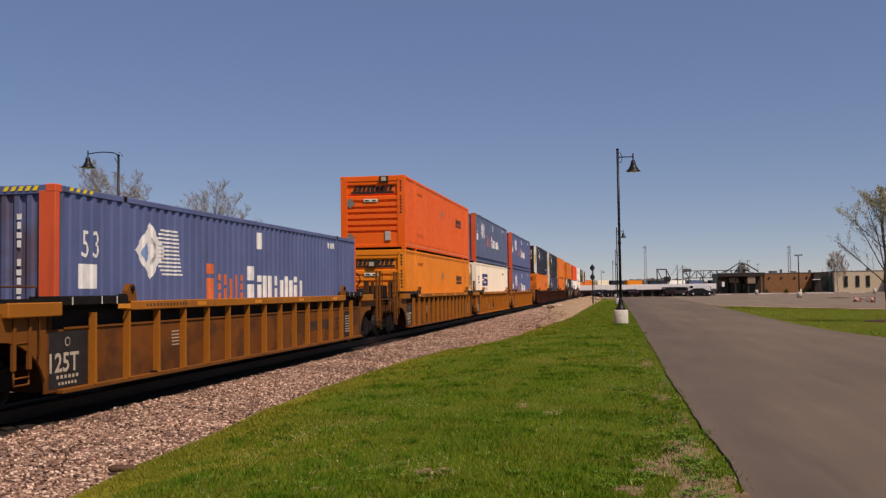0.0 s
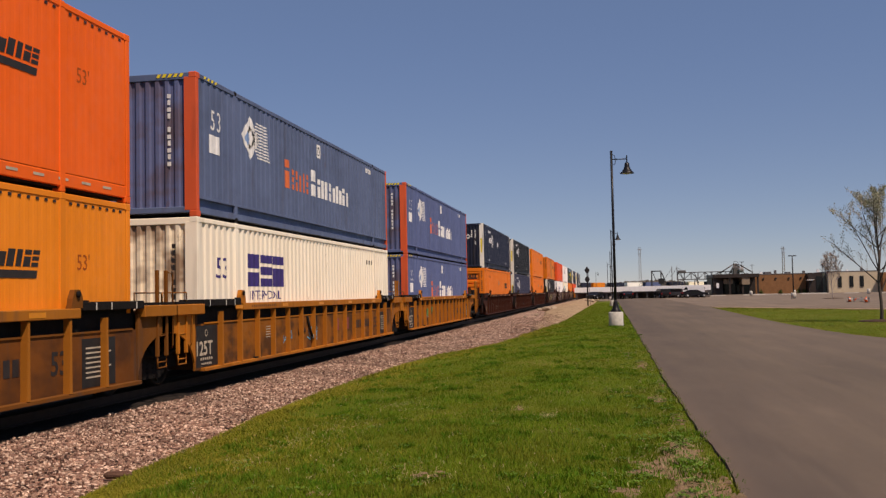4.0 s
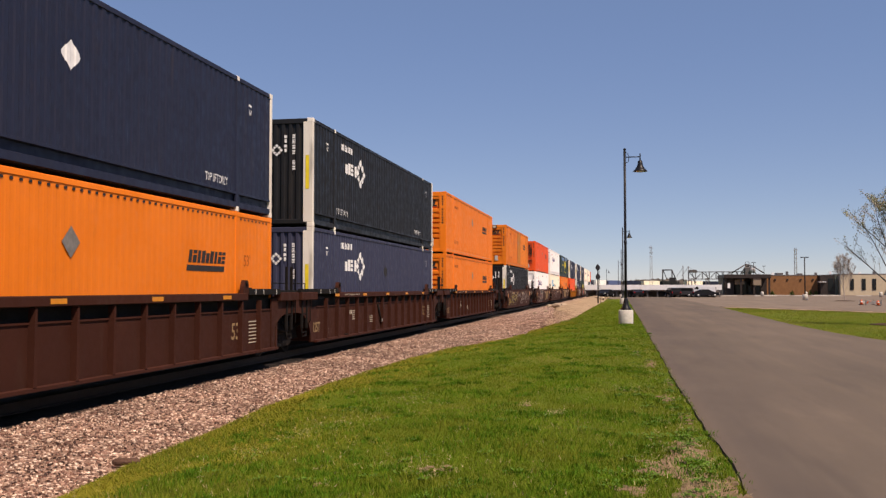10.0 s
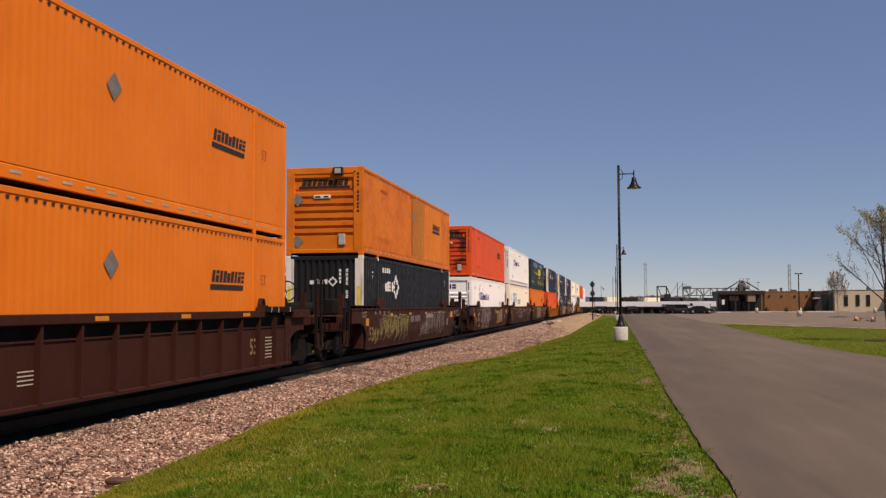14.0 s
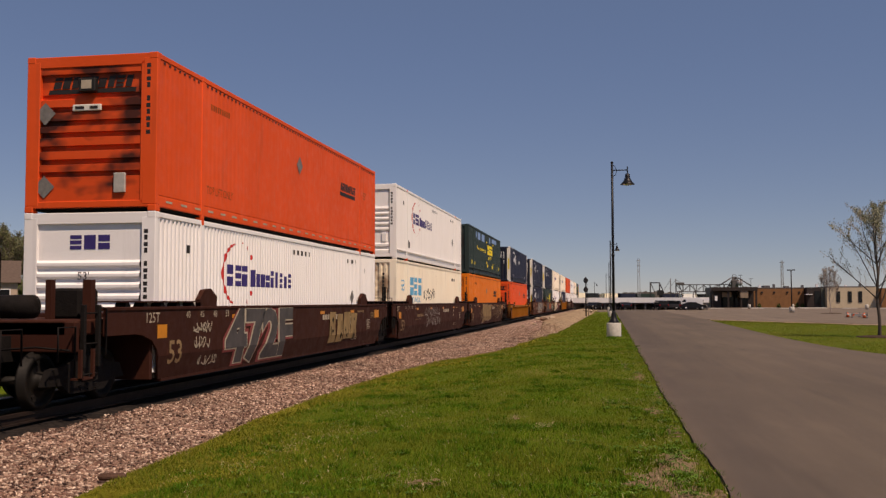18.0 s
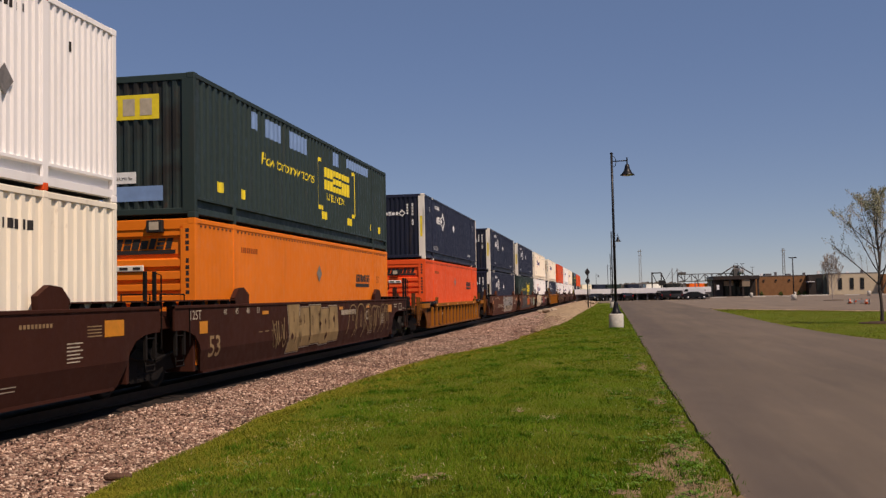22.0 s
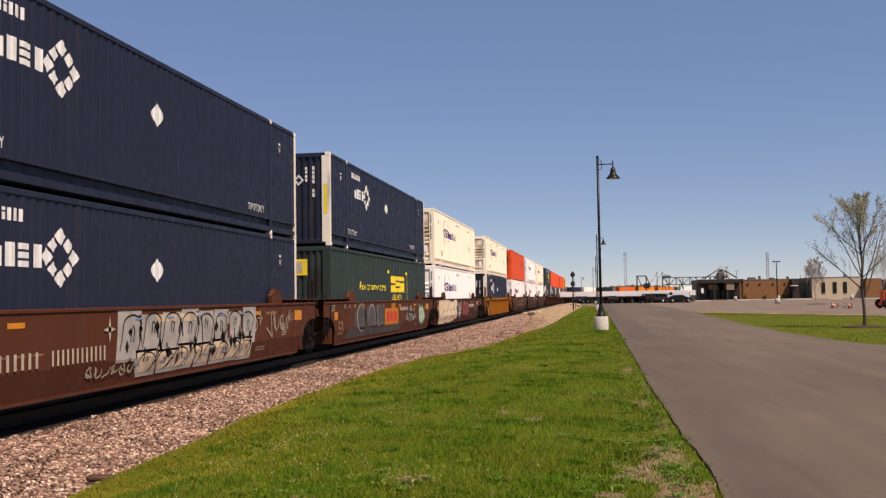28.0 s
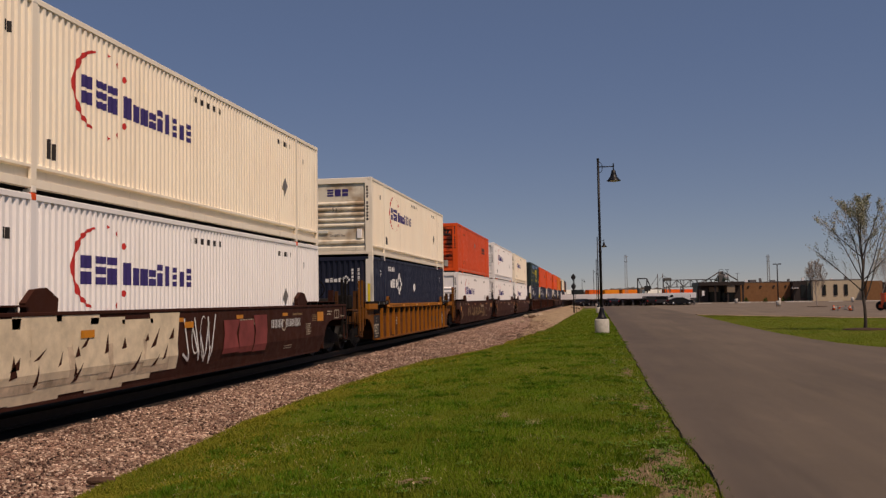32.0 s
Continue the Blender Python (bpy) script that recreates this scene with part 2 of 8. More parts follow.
M = {
    "blue_grey": paint("greyed_blue_paint", (0.104, 0.138, 0.240), 0.6, 0.5, 0.5, 0.35, 0.12, (0.02, 0.02, 0.025)),
    "blue": paint("blue_paint", (0.094, 0.122, 0.255), 0.55, 0.5, 0.5, 0.35),
    "navy": paint("navy_paint", (0.0175, 0.0205, 0.042), 0.3, 0.12, 0.42),
    "night": paint("black_green_paint", (0.014, 0.0142, 0.016), 0.3, 0.12, 0.42),
    "faded_navy": paint("faded_navy_paint", (0.038, 0.041, 0.075), 0.3, 0.15, 0.5),
    "orange_deep": paint("deep_orange_paint", (0.86, 0.122, 0.003), 0.10, 0.12, 0.5),
    "orange": paint("orange_paint", (0.82, 0.190, 0.004), 0.14, 0.12, 0.5),
    "orange_pale": paint("yellow_orange_paint", (0.78, 0.225, 0.006), 0.18, 0.15, 0.55),
    "orange_worn": paint("worn_orange_paint", (0.72, 0.178, 0.004), 0.2, 0.15, 0.5, 0.25, 0.35, (0.52, 0.085, 0.004)),
    "orange_brown": paint("brownish_orange_paint", (0.50, 0.165, 0.006), 0.3, 0.25, 0.5),
    "red_orange": paint("red_orange_paint", (0.78, 0.086, 0.010), 0.2, 0.15, 0.5),
    "vermilion": paint("vermilion_paint", (0.88, 0.095, 0.012), 0.18, 0.1, 0.5),
    "white_ribbed": paint("white_paint", (0.93, 0.895, 0.865), 0.14, 0.06, 0.5, 0.1),
    "cream_ribbed": paint("cream_paint", (0.96, 0.84, 0.67), 0.2, 0.14, 0.5, 0.15),
    "ivory": paint("old_cream_paint", (0.96, 0.85, 0.67), 0.25, 0.5, 0.55, 0.15),
    "green": paint("dark_green_paint", (0.027, 0.043, 0.040), 0.3, 0.2, 0.45),
    "post_orange": paint("orange_post_paint", (0.66, 0.10, 0.03), 0.35, 0.4, 0.5),
    "post_white": paint("white_post_paint", (0.86, 0.78, 0.68), 0.7, 1.0, 0.5),
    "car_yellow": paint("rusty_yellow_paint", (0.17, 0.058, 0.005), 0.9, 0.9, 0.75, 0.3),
    "red_orange_sooty": paint("sooty_red_orange_paint", (0.74, 0.08, 0.010), 0.35, 0.2, 0.5, 0.25, 0.92),
    "green_sooty": paint("sooty_green_paint", (0.024, 0.037, 0.036), 0.5, 0.4, 0.5, 0.3, 0.75),
    "cream_rusty": paint("rust_streaked_cream_paint", (0.78, 0.70, 0.56), 0.25, 0.3, 0.5, 0.15, 0.7, (0.30, 0.17, 0.07)),
    "blue_rusty": paint("rust_streaked_blue_paint", (0.10, 0.12, 0.235), 0.6, 0.5, 0.5, 0.25, 0.55, (0.10, 0.055, 0.04)),
    "ivory_rusty": paint("rust_streaked_ivory_paint", (0.88, 0.75, 0.56), 0.4, 0.8, 0.55, 0.15, 0.8, (0.16, 0.07, 0.03)),
    "end_rust": paint("rusty_end_paint", (0.085, 0.032, 0.008), 0.9, 0.9, 0.85, 0.4, 0.7, (0.02, 0.012, 0.008)),
    "navy_streaked": paint("streaked_navy_paint", (0.014, 0.017, 0.033), 0.7, 0.3, 0.42, 0.5),
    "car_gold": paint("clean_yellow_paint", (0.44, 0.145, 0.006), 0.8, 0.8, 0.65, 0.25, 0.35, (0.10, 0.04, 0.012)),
    # Webs carry dust and rust, and the chord's shade as darker blotches.
    "car_gold_web": paint("shaded_dusty_yellow_paint", (0.27, 0.088, 0.005), 0.9, 0.9, 0.7, 0.3, 0.75, (0.035, 0.02, 0.012)),
    # Ribs and chords in a lighter copy, for the sun they catch.
    "car_gold_rib": paint("sunlit_bright_yellow_paint", (0.38, 0.128, 0.007), 0.7, 0.7, 0.6, 0.25),
    # Rust-stained webs, also darkened for the shade under the chord.
    "car_web": paint("shaded_rust_stained_paint", (0.16, 0.05, 0.005), 0.9, 0.8, 0.8, 0.4, 0.6, (0.035, 0.016, 0.008)),
    # Lighter yellow again, sunlight put into the ribs' colour.
    "car_rib": paint("sunlit_yellow_paint", (0.33, 0.115, 0.007), 0.8, 0.7, 0.7, 0.3),
    "car_brown": paint("brown_paint", (0.040, 0.0100, 0.0042), 0.25, 0.35, 0.75, 0.45),
    "car_oxide": paint("red_oxide_paint", (0.082, 0.0235, 0.0095), 0.35, 0.45, 0.7, 0.45),
    "car_black": plain("black_panel_paint", (0.022, 0.02, 0.019), 0.6, 0, 0.3),
    # Grimy steel, darkened further to deepen the shade under the cars.
    "grime": plain("shaded_grimy_steel", (0.0085, 0.0065, 0.0055), 0.85, 0.1, 0.45, 5, 0.3),
    "wheel": plain("worn_wheel_steel", (0.012, 0.010, 0.008), 0.6, 0.2, 0.4, 8, 0.2),
    "ink_white": plain("white_lettering", (0.78, 0.77, 0.75), 0.6, 0, 0.12, 5, 0),
    "ink_black": plain("black_lettering", (0.03, 0.026, 0.025), 0.6, 0, 0.2, 5, 0),
    "ink_navy": plain("indigo_lettering", (0.05, 0.035, 0.17), 0.6, 0, 0.15, 5, 0),
    "ink_red": plain("red_lettering", (0.55, 0.035, 0.03), 0.6, 0, 0.15, 5, 0),
    "ink_orange": plain("orange_lettering", (0.72, 0.16, 0.05), 0.6, 0, 0.2, 5, 0),
    "ink_yellow": plain("yellow_lettering", (0.80, 0.62, 0.03), 0.6, 0, 0.12, 5, 0),
    "ink_cyan": plain("pale_blue_lettering", (0.12, 0.40, 0.62), 0.6, 0, 0.25, 5, 0),
    "rust_ink": plain("rust_brown_marks", (0.36, 0.07, 0.008), 0.7, 0, 0.3, 5, 0),
    "ink_tan": plain("dull_tan_lettering", (0.27, 0.175, 0.085), 0.7, 0, 0.3, 5, 0),
    "ink_faded": plain("faded_blue_paint", (0.46, 0.55, 0.56), 0.7, 0, 0.3, 4, 0),
    "sky_patch": plain("pale_blue_patch_paint", (0.19, 0.30, 0.52), 0.6, 0, 0.12, 3, 0),
    "ink_cream": plain("cream_lettering", (0.46, 0.39, 0.29), 0.7, 0, 0.2, 5, 0),
    "reflector": plain("yellow_reflector", (0.62, 0.23, 0.015), 0.35, 0, 0.12, 8, 0),
    "reflector_white": plain("white_reflector", (0.7, 0.68, 0.6), 0.35, 0, 0.12, 8, 0),
    "placard": plain("bare_aluminium_placard", (0.26, 0.23, 0.20), 0.45, 0.35, 0.25, 8, 0),
    "unit_grey": plain("grey_plastic", (0.42, 0.40, 0.36), 0.6, 0, 0.2, 8, 0),
    "spray_tan": plain("tan_spray_paint", (0.27, 0.18, 0.08), 0.7, 0, 0.3, 2, 0),
    "spray_pale": plain("worn_cream_spray_paint", (0.56, 0.44, 0.31), 0.75, 0, 0.4, 3, 0),
    "spray_cream": plain("bright_cream_spray_paint", (0.72, 0.60, 0.42), 0.75, 0, 0.2, 3, 0),
    "spray_olive": plain("olive_yellow_spray_paint", (0.42, 0.36, 0.06), 0.7, 0, 0.35, 3, 0),
    "spray_slate": plain("slate_grey_spray_paint", (0.075, 0.068, 0.066), 0.75, 0, 0.35, 2, 0),
    "panel_gold": plain("old_gold_panel_paint", (0.45, 0.17, 0.012), 0.7, 0, 0.3, 3, 0),
    "spray_moss": plain("faded_green_spray_paint", (0.10, 0.20, 0.07), 0.75, 0, 0.4, 3, 0),
    "spray_grey": plain("pale_grey_spray_paint", (0.36, 0.33, 0.30), 0.7, 0, 0.3, 2, 0),
    "spray_pink": plain("dusty_red_spray_paint", (0.22, 0.05, 0.045), 0.7, 0, 0.3, 2, 0),
    "spray_green": plain("mint_spray_paint", (0.42, 0.52, 0.42), 0.7, 0, 0.3, 2, 0),
    "rail": plain("rail_steel", (0.035, 0.022, 0.016), 0.6, 0.4, 0.3, 4, 0.1),
    "tie": plain("weathered_timber", (0.09, 0.065, 0.05), 0.9, 0, 0.4, 6, 0.4),
    "lamp_black": plain("black_powder_coat", (0.012, 0.012, 0.014), 0.4, 0.2, 0.2, 10, 0.05),
    "concrete": plain("pale_concrete", (0.52, 0.49, 0.43), 0.85, 0, 0.18, 6, 0.25),
    "glass_lens": plain("frosted_lens", (0.55, 0.55, 0.5), 0.3, 0, 0.05, 6, 0),
}

# ---- building blocks ----
def add_box(bm, x0, x1, y0, y1, z0, z1):
    v = [bm.verts.new((x, y, z)) for x in (x0, x1) for y in (y0, y1) for z in (z0, z1)]
    for a, b, c, d in ((0, 1, 3, 2), (4, 6, 7, 5), (0, 4, 5, 1), (2, 3, 7, 6), (0, 2, 6, 4), (1, 5, 7, 3)):
        bm.faces.new((v[a], v[b], v[c], v[d]))
    return v


def boxes(*rows, bevel=0.0):
    bm = bmesh.new()
    for r in rows:
        add_box(bm, *r)
    if bevel:
        bmesh.ops.bevel(bm, geom=bm.edges[:], offset=bevel, segments=1, affect="EDGES")
    return bm


def add_tube(bm, path, radii, sides=8, cap=True):
    """A round tube along a path of points."""
    rings = []
    for i, p in enumerate(path):
        a, b = Vector(path[max(i - 1, 0)]), Vector(path[min(i + 1, len(path) - 1)])
        way = (b - a).normalized()
        side = way.cross(Vector((0.31, 0.47, 0.83))).normalized()
        up = side.cross(way)
        r = radii[i] if hasattr(radii, "__len__") else radii
        rings.append([bm.verts.new(Vector(p) + r * (math.cos(t) * side + math.sin(t) * up)) for t in [2 * math.pi * k / sides for k in range(sides)]])
    for p, q in zip(rings, rings[1:]):
        for k in range(sides):
            f = bm.faces.new((p[k], p[(k + 1) % sides], q[(k + 1) % sides], q[k]))
            f.smooth = sides > 4
    if cap:
        bm.faces.new(rings[0][::-1])
        bm.faces.new(rings[-1])


def tubes(*rows, sides=6):
    bm = bmesh.new()
    for path, r in rows:
        add_tube(bm, path, r, sides)
    return bm


def turned(bm, profile, sides=20, at=(0, 0, 0), axis="Z"):
    """A turned body: rows of radius and height."""
    rings = []
    for r, h in profile:
        ring = []
        for k in range(sides):
            a = 2 * math.pi * k / sides
            p = (r * math.cos(a), r * math.sin(a), h) if axis == "Z" else (h, r * math.cos(a), r * math.sin(a))
            ring.append(bm.verts.new((p[0] + at[0], p[1] + at[1], p[2] + at[2])))
        rings.append(ring)
    for p, q in zip(rings, rings[1:]):
        for k in range(sides):
            f = bm.faces.new((p[k], p[(k + 1) % sides], q[(k + 1) % sides], q[k]))
            f.smooth = True
    bm.faces.new(rings[0][::-1])
    bm.faces.new(rings[-1])


def lathe(profile, sides=20, at=(0, 0, 0), axis="Z"):
    bm = bmesh.new()
    turned(bm, profile, sides, at, axis)
    return bm


def mesh_of(name, bm, material):
    bmesh.ops.recalc_face_normals(bm, faces=bm.faces[:])
    me = bpy.data.meshes.new(name)
    bm.to_mesh(me)
    bm.free()
    me.materials.append(M[material] if isinstance(material, str) else material)
    return me


def part(name, bm, material, parent, label=""):
    """One mesh under a thing or under a part; bm may be a mesh that is shared."""
    me = bm if isinstance(bm, bpy.types.Mesh) else mesh_of(name, bm, material)
    ob = new(name, me)
    ob.parent = parent
    small = ("stencil_mark", "stencil_mark", "lettering", "post_mark", "reflective_tape", "reflector", "spray_paint", "hazard_stripe", "slot_strip", "reflector_strip", "logo_stripes", "logo_dot", "paint_patch")
    return tagged(ob, label, kind="stuff" if name in small else "")


def thing(name, label, category, group="", kind=""):
    return tagged(new(name), label, category, group, kind)


def flat_mesh(name, verts, faces, material, smooth=False):
    me = bpy.data.meshes.new(name)
    me.from_pydata(verts, [], faces)
    me.materials.append(M[material] if isinstance(material, str) else material)
    if smooth:
        me.polygons.foreach_set("use_smooth", [True] * len(me.polygons))
    me.update()
    return me


FONT_CACHE = {}


def text_shape(words, height, slant=0.0, fat=0.0):
    """Lettering in the u, v plane, from its lower left corner: a list of polygons as (points, triangles). fat: thickens the strokes."""
    key = (words, height, slant, fat)
    if key not in FONT_CACHE:
        cu = bpy.data.curves.new("lettering", "FONT")
        cu.body, cu.size, cu.shear, cu.resolution_u, cu.offset = words, 1.0, slant, 2, fat
        ob = new("lettering", cu)
        me = bpy.data.meshes.new_from_object(ob.evaluated_get(bpy.context.evaluated_depsgraph_get()))
        pts = np.array([v.co[:2] for v in me.vertices])
        low, tall = pts.min(0) + fat, pts[:, 1].max() - pts[:, 1].min() - 2 * fat
        pts = (pts - low) * (height / tall)
        FONT_CACHE[key] = (pts, [tuple(p.vertices) for p in me.polygons])
        bpy.data.objects.remove(ob)
        bpy.data.meshes.remove(me)
        bpy.data.curves.remove(cu)
    return FONT_CACHE[key]


def decal(shapes, place, cuts=(), knee=None):
    """Paint marks from (points, faces) in u, v; place(u, v) puts them in space; cuts are the u at which the surface breaks."""
    bm = bmesh.new()
    for pts, faces in shapes:
        vs = [bm.verts.new((p[0], p[1], 0)) for p in pts]
        for f in faces:
            try:
                bm.faces.new([vs[i] for i in f])
            except ValueError:
                pass
    if len(cuts):
        us = [v.co.x for v in bm.verts]
        for c in [c for c in cuts if min(us) < c < max(us)]:
            bmesh.ops.bisect_plane(bm, geom=bm.verts[:] + bm.edges[:] + bm.faces[:], plane_co=(c, 0, 0), plane_no=(1, 0, 0))
    if knee is not None:
        bmesh.ops.bisect_plane(bm, geom=bm.verts[:] + bm.edges[:] + bm.faces[:], plane_co=(0, knee, 0), plane_no=(0, 1, 0))
    for v in bm.verts:
        v.co = place(v.co.x, v.co.y)
    return bm


def quad(u0, u1, v0, v1, slant=0.0):
    s = slant * (v1 - v0)
    return ([(u0, v0), (u1, v0), (u1 + s, v1), (u0 + s, v1)], [(0, 1, 2, 3)])


def moved(shape, u, v, stretch=1.0):
    return ([(p[0] * stretch + u, p[1] + v) for p in shape[0]], shape[1])


def bars(u0, u1, v0, v1, n, gap=0.22, slant=0.0, uneven=0.0):
    """A row of upright blocks."""
    w = (u1 - u0) / n
    rnd = random.Random(int(u0 * 100 + n))
    return [quad(u0 + i * w + gap * w / 2, u0 + (i + 1) * w - gap * w / 2, v0, v1 - rnd.random() * uneven * (v1 - v0), slant) for i in range(n)]


BLOCK_CUTS = (((0, 1, 0, 1),), ((0, 1, 0, 0.44), (0, 1, 0.56, 1)), ((0.1, 0.9, 0, 1),), ((0, 1, 0, 0.60), (0, 1, 0.72, 1)), ((0, 1, 0, 0.26), (0, 1, 0.37, 0.63), (0, 1, 0.74, 1)), ((0, 1, 0, 0.82),))


def cut_block(u0, u1, v0, v1, kind, slant=0.0):
    """One painted block, plain or with level slots."""
    pts, faces = [], []
    for a, b, c, d in BLOCK_CUTS[kind % len(BLOCK_CUTS)]:
        k = len(pts)
        p, q = v0 + c * (v1 - v0), v0 + d * (v1 - v0)
        x, y = u0 + a * (u1 - u0), u0 + b * (u1 - u0)
        sp, sq = slant * (p - v0), slant * (q - v0)
        pts += [(x + sp, p), (y + sp, p), (y + sq, q), (x + sq, q)]
        faces.append((k, k + 1, k + 2, k + 3))
    return (pts, faces)


def cut_blocks(u0, u1, v0, v1, n, gap=0.2, slant=0.0, uneven=0.0):
    """A row of such blocks, in place of a painted word."""
    w = (u1 - u0) / n
    rnd = random.Random(int(u0 * 131 + 7 * n))
    last, out = -1, []
    for i in range(n):
        kind = rnd.choice([k for k in range(len(BLOCK_CUTS)) if k != last])
        last = kind
        out.append(cut_block(u0 + (i + gap / 2) * w, u0 + (i + 1 - gap / 2) * w, v0, v1 - rnd.random() * uneven * (v1 - v0), kind, slant))
    return out


def humps(u0, u1, v0, v1, n, seed, thick=0.045):
    """Sprayed loops with long legs, not letters."""
    rnd = random.Random(seed)
    w = (u1 - u0) / n
    out = []

    def stroke(pts):
        verts, faces = [], []
        for i, p in enumerate(pts):
            a, b = pts[max(i - 1, 0)], pts[min(i + 1, len(pts) - 1)]
            d = math.hypot(b[0] - a[0], b[1] - a[1]) or 1.0
            nx, ny = -(b[1] - a[1]) / d * thick / 2, (b[0] - a[0]) / d * thick / 2
            verts += [(p[0] + nx, p[1] + ny), (p[0] - nx, p[1] - ny)]
            if i:
                faces.append((2 * i - 2, 2 * i - 1, 2 * i + 1, 2 * i))
        out.append((verts, faces))
    for i in range(n):
        u, h = u0 + (i + 0.5) * w, v1 - v0
        top, r = v1 - 0.10 * h * rnd.random(), w * rnd.uniform(0.36, 0.47)
        lean, foot = rnd.uniform(0.15, 0.45) * w, v0 + 0.10 * h * rnd.random()
        arch_pts = [(u + r * math.cos(a), top - 0.55 * r + 0.55 * r * math.sin(a)) for a in [math.pi * k / 10 for k in range(10, -1, -1)]]
        inner = v0 + h * rnd.uniform(0.30, 0.55)
        stroke([(u - r - 0.9 * lean, foot + 0.1 * h), (u - r - 0.35 * lean, v0 + 0.45 * h)] + arch_pts + [(u + r - 0.2 * lean, v0 + 0.55 * h), (u + r - 0.55 * lean, v0 + 0.28 * h), (u + r - 1.2 * lean, foot)])
        stroke([(u - 0.25 * r, inner), (u - 0.12 * r, inner + 0.3 * h), (u + 0.1 * r, top - 0.55 * r), (u + 0.22 * r, inner + 0.25 * h), (u + 0.05 * r, inner)])
    return out


def diamond(u, v, w, h, hole=0.0):
    if not hole:
        return ([(u - w, v), (u, v - h), (u + w, v), (u, v + h)], [(0, 1, 2, 3)])
    k = hole
    p = [(u - w, v), (u, v - h), (u + w, v), (u, v + h)]
    q = [(u - w * k, v), (u, v - h * k), (u + w * k, v), (u, v + h * k)]
    return (p + q, [(i, (i + 1) % 4, 4 + (i + 1) % 4, 4 + i) for i in range(4)])


def quilted(u, v, w, h):
    """A ring of eight small diamonds."""
    ring = []
    for k in range(8):
        a = math.pi / 4 * k
        far = 0.70 if k % 2 == 0 else 0.56
        ring.append(diamond(u + far * w * math.cos(a), v + far * h * math.sin(a), (0.30 if k % 2 == 0 else 0.25) * w, (0.30 if k % 2 == 0 else 0.25) * h))
    return ring


def arc(u, v, r, thick, a0, a1, n=16, squash=1.0):
    p, f = [], []
    for i in range(n + 1):
        a = radians(a0 + (a1 - a0) * i / n)
        k = thick * (0.35 + 0.65 * math.sin(math.pi * i / n))
        p += [(u + squash * (r - k / 2) * math.cos(a), v + (r - k / 2) * math.sin(a)), (u + squash * (r + k / 2) * math.cos(a), v + (r + k / 2) * math.sin(a))]
        if i:
            f.append((2 * i - 2, 2 * i - 1, 2 * i + 1, 2 * i))
    return (p, f)

# ---- the train ----
LONG, WIDE, TALL = 16.15, 1.295, 2.896
RAIL_TOP = 0.03
WELL = 0.364                       # the lower box stands this far above the rail
TRACK_X = -9.30


def travelled(t):
    return 9.24942 * t + 0.00437364 * t * t - 0.000149075 * t ** 3


SECTIONS = ((0.14, 1.93), (2.07, 14.08), (14.22, 16.01))


def breaks(a, b, period):
    n = max(1, round((b - a) / period))
    p = (b - a) / n
    out = []
    for i in range(n):
        out += [(a + p * (i + f), k) for f, k in ((0.0, 0), (0.36, 0), (0.5, 1), (0.86, 1))]
    return out + [(b, 0)]


def side_breaks(period):
    return [br for a, b in SECTIONS for br in breaks(a, b, period)]


def inset_at(u, br, depth):
    us, ks = [x[0] for x in br], [x[1] for x in br]
    return depth * float(np.interp(u, us, ks))


def corrugated(pts, place, z0, z1):
    bm = bmesh.new()
    rows = [(bm.verts.new(place(u, k, z0)), bm.verts.new(place(u, k, z1))) for u, k in pts]
    for (a, b), (c, d) in zip(rows, rows[1:]):
        bm.faces.new((a, c, d, b))
    return bm


def side_panel(period, depth):
    bm = bmesh.new()
    foot = 0.40 if depth > 0.008 else 0.30
    for a, b in SECTIONS:
        rows = [(bm.verts.new((WIDE - 0.012 - depth * k, u, foot)), bm.verts.new((WIDE - 0.012 - depth * k, u, 2.79))) for u, k in breaks(a, b, period)]
        for (p, q), (r, s) in zip(rows, rows[1:]):
            bm.faces.new((p, r, s, q))
    return bm


def front_rows(kind):
    """Height and depth down the front of a box with level ribs."""
    rows = [(2.70, 0.02)]
    if kind == "groove":
        rows += [(2.56, 0.02), (2.56, 0.075), (2.19, 0.075)]
        tops = [2.19, 1.95, 1.70, 1.48, 1.23, 0.98, 0.75]
        for i, z in enumerate(tops):
            nxt = tops[i + 1] if i + 1 < len(tops) else 0.22
            rows += [(z, 0.02 if i else 0.075), (z, 0.10), (z - 0.085, 0.10), (z - 0.105, 0.02), (nxt, 0.02)]
    else:
        rows += [(2.70, 0.05), (2.10, 0.05)]
        for z in (2.02, 1.82, 1.62, 1.42, 1.22):
            rows += [(z, 0.05), (z - 0.05, 0.0), (z - 0.10, 0.0), (z - 0.15, 0.06)]
        rows += [(1.02, 0.05), (0.62, 0.05), (0.57, 0.0), (0.49, 0.0), (0.44, 0.06), (0.38, 0.05), (0.33, 0.0), (0.22, 0.0)]
    return rows + [(0.16, 0.02)]


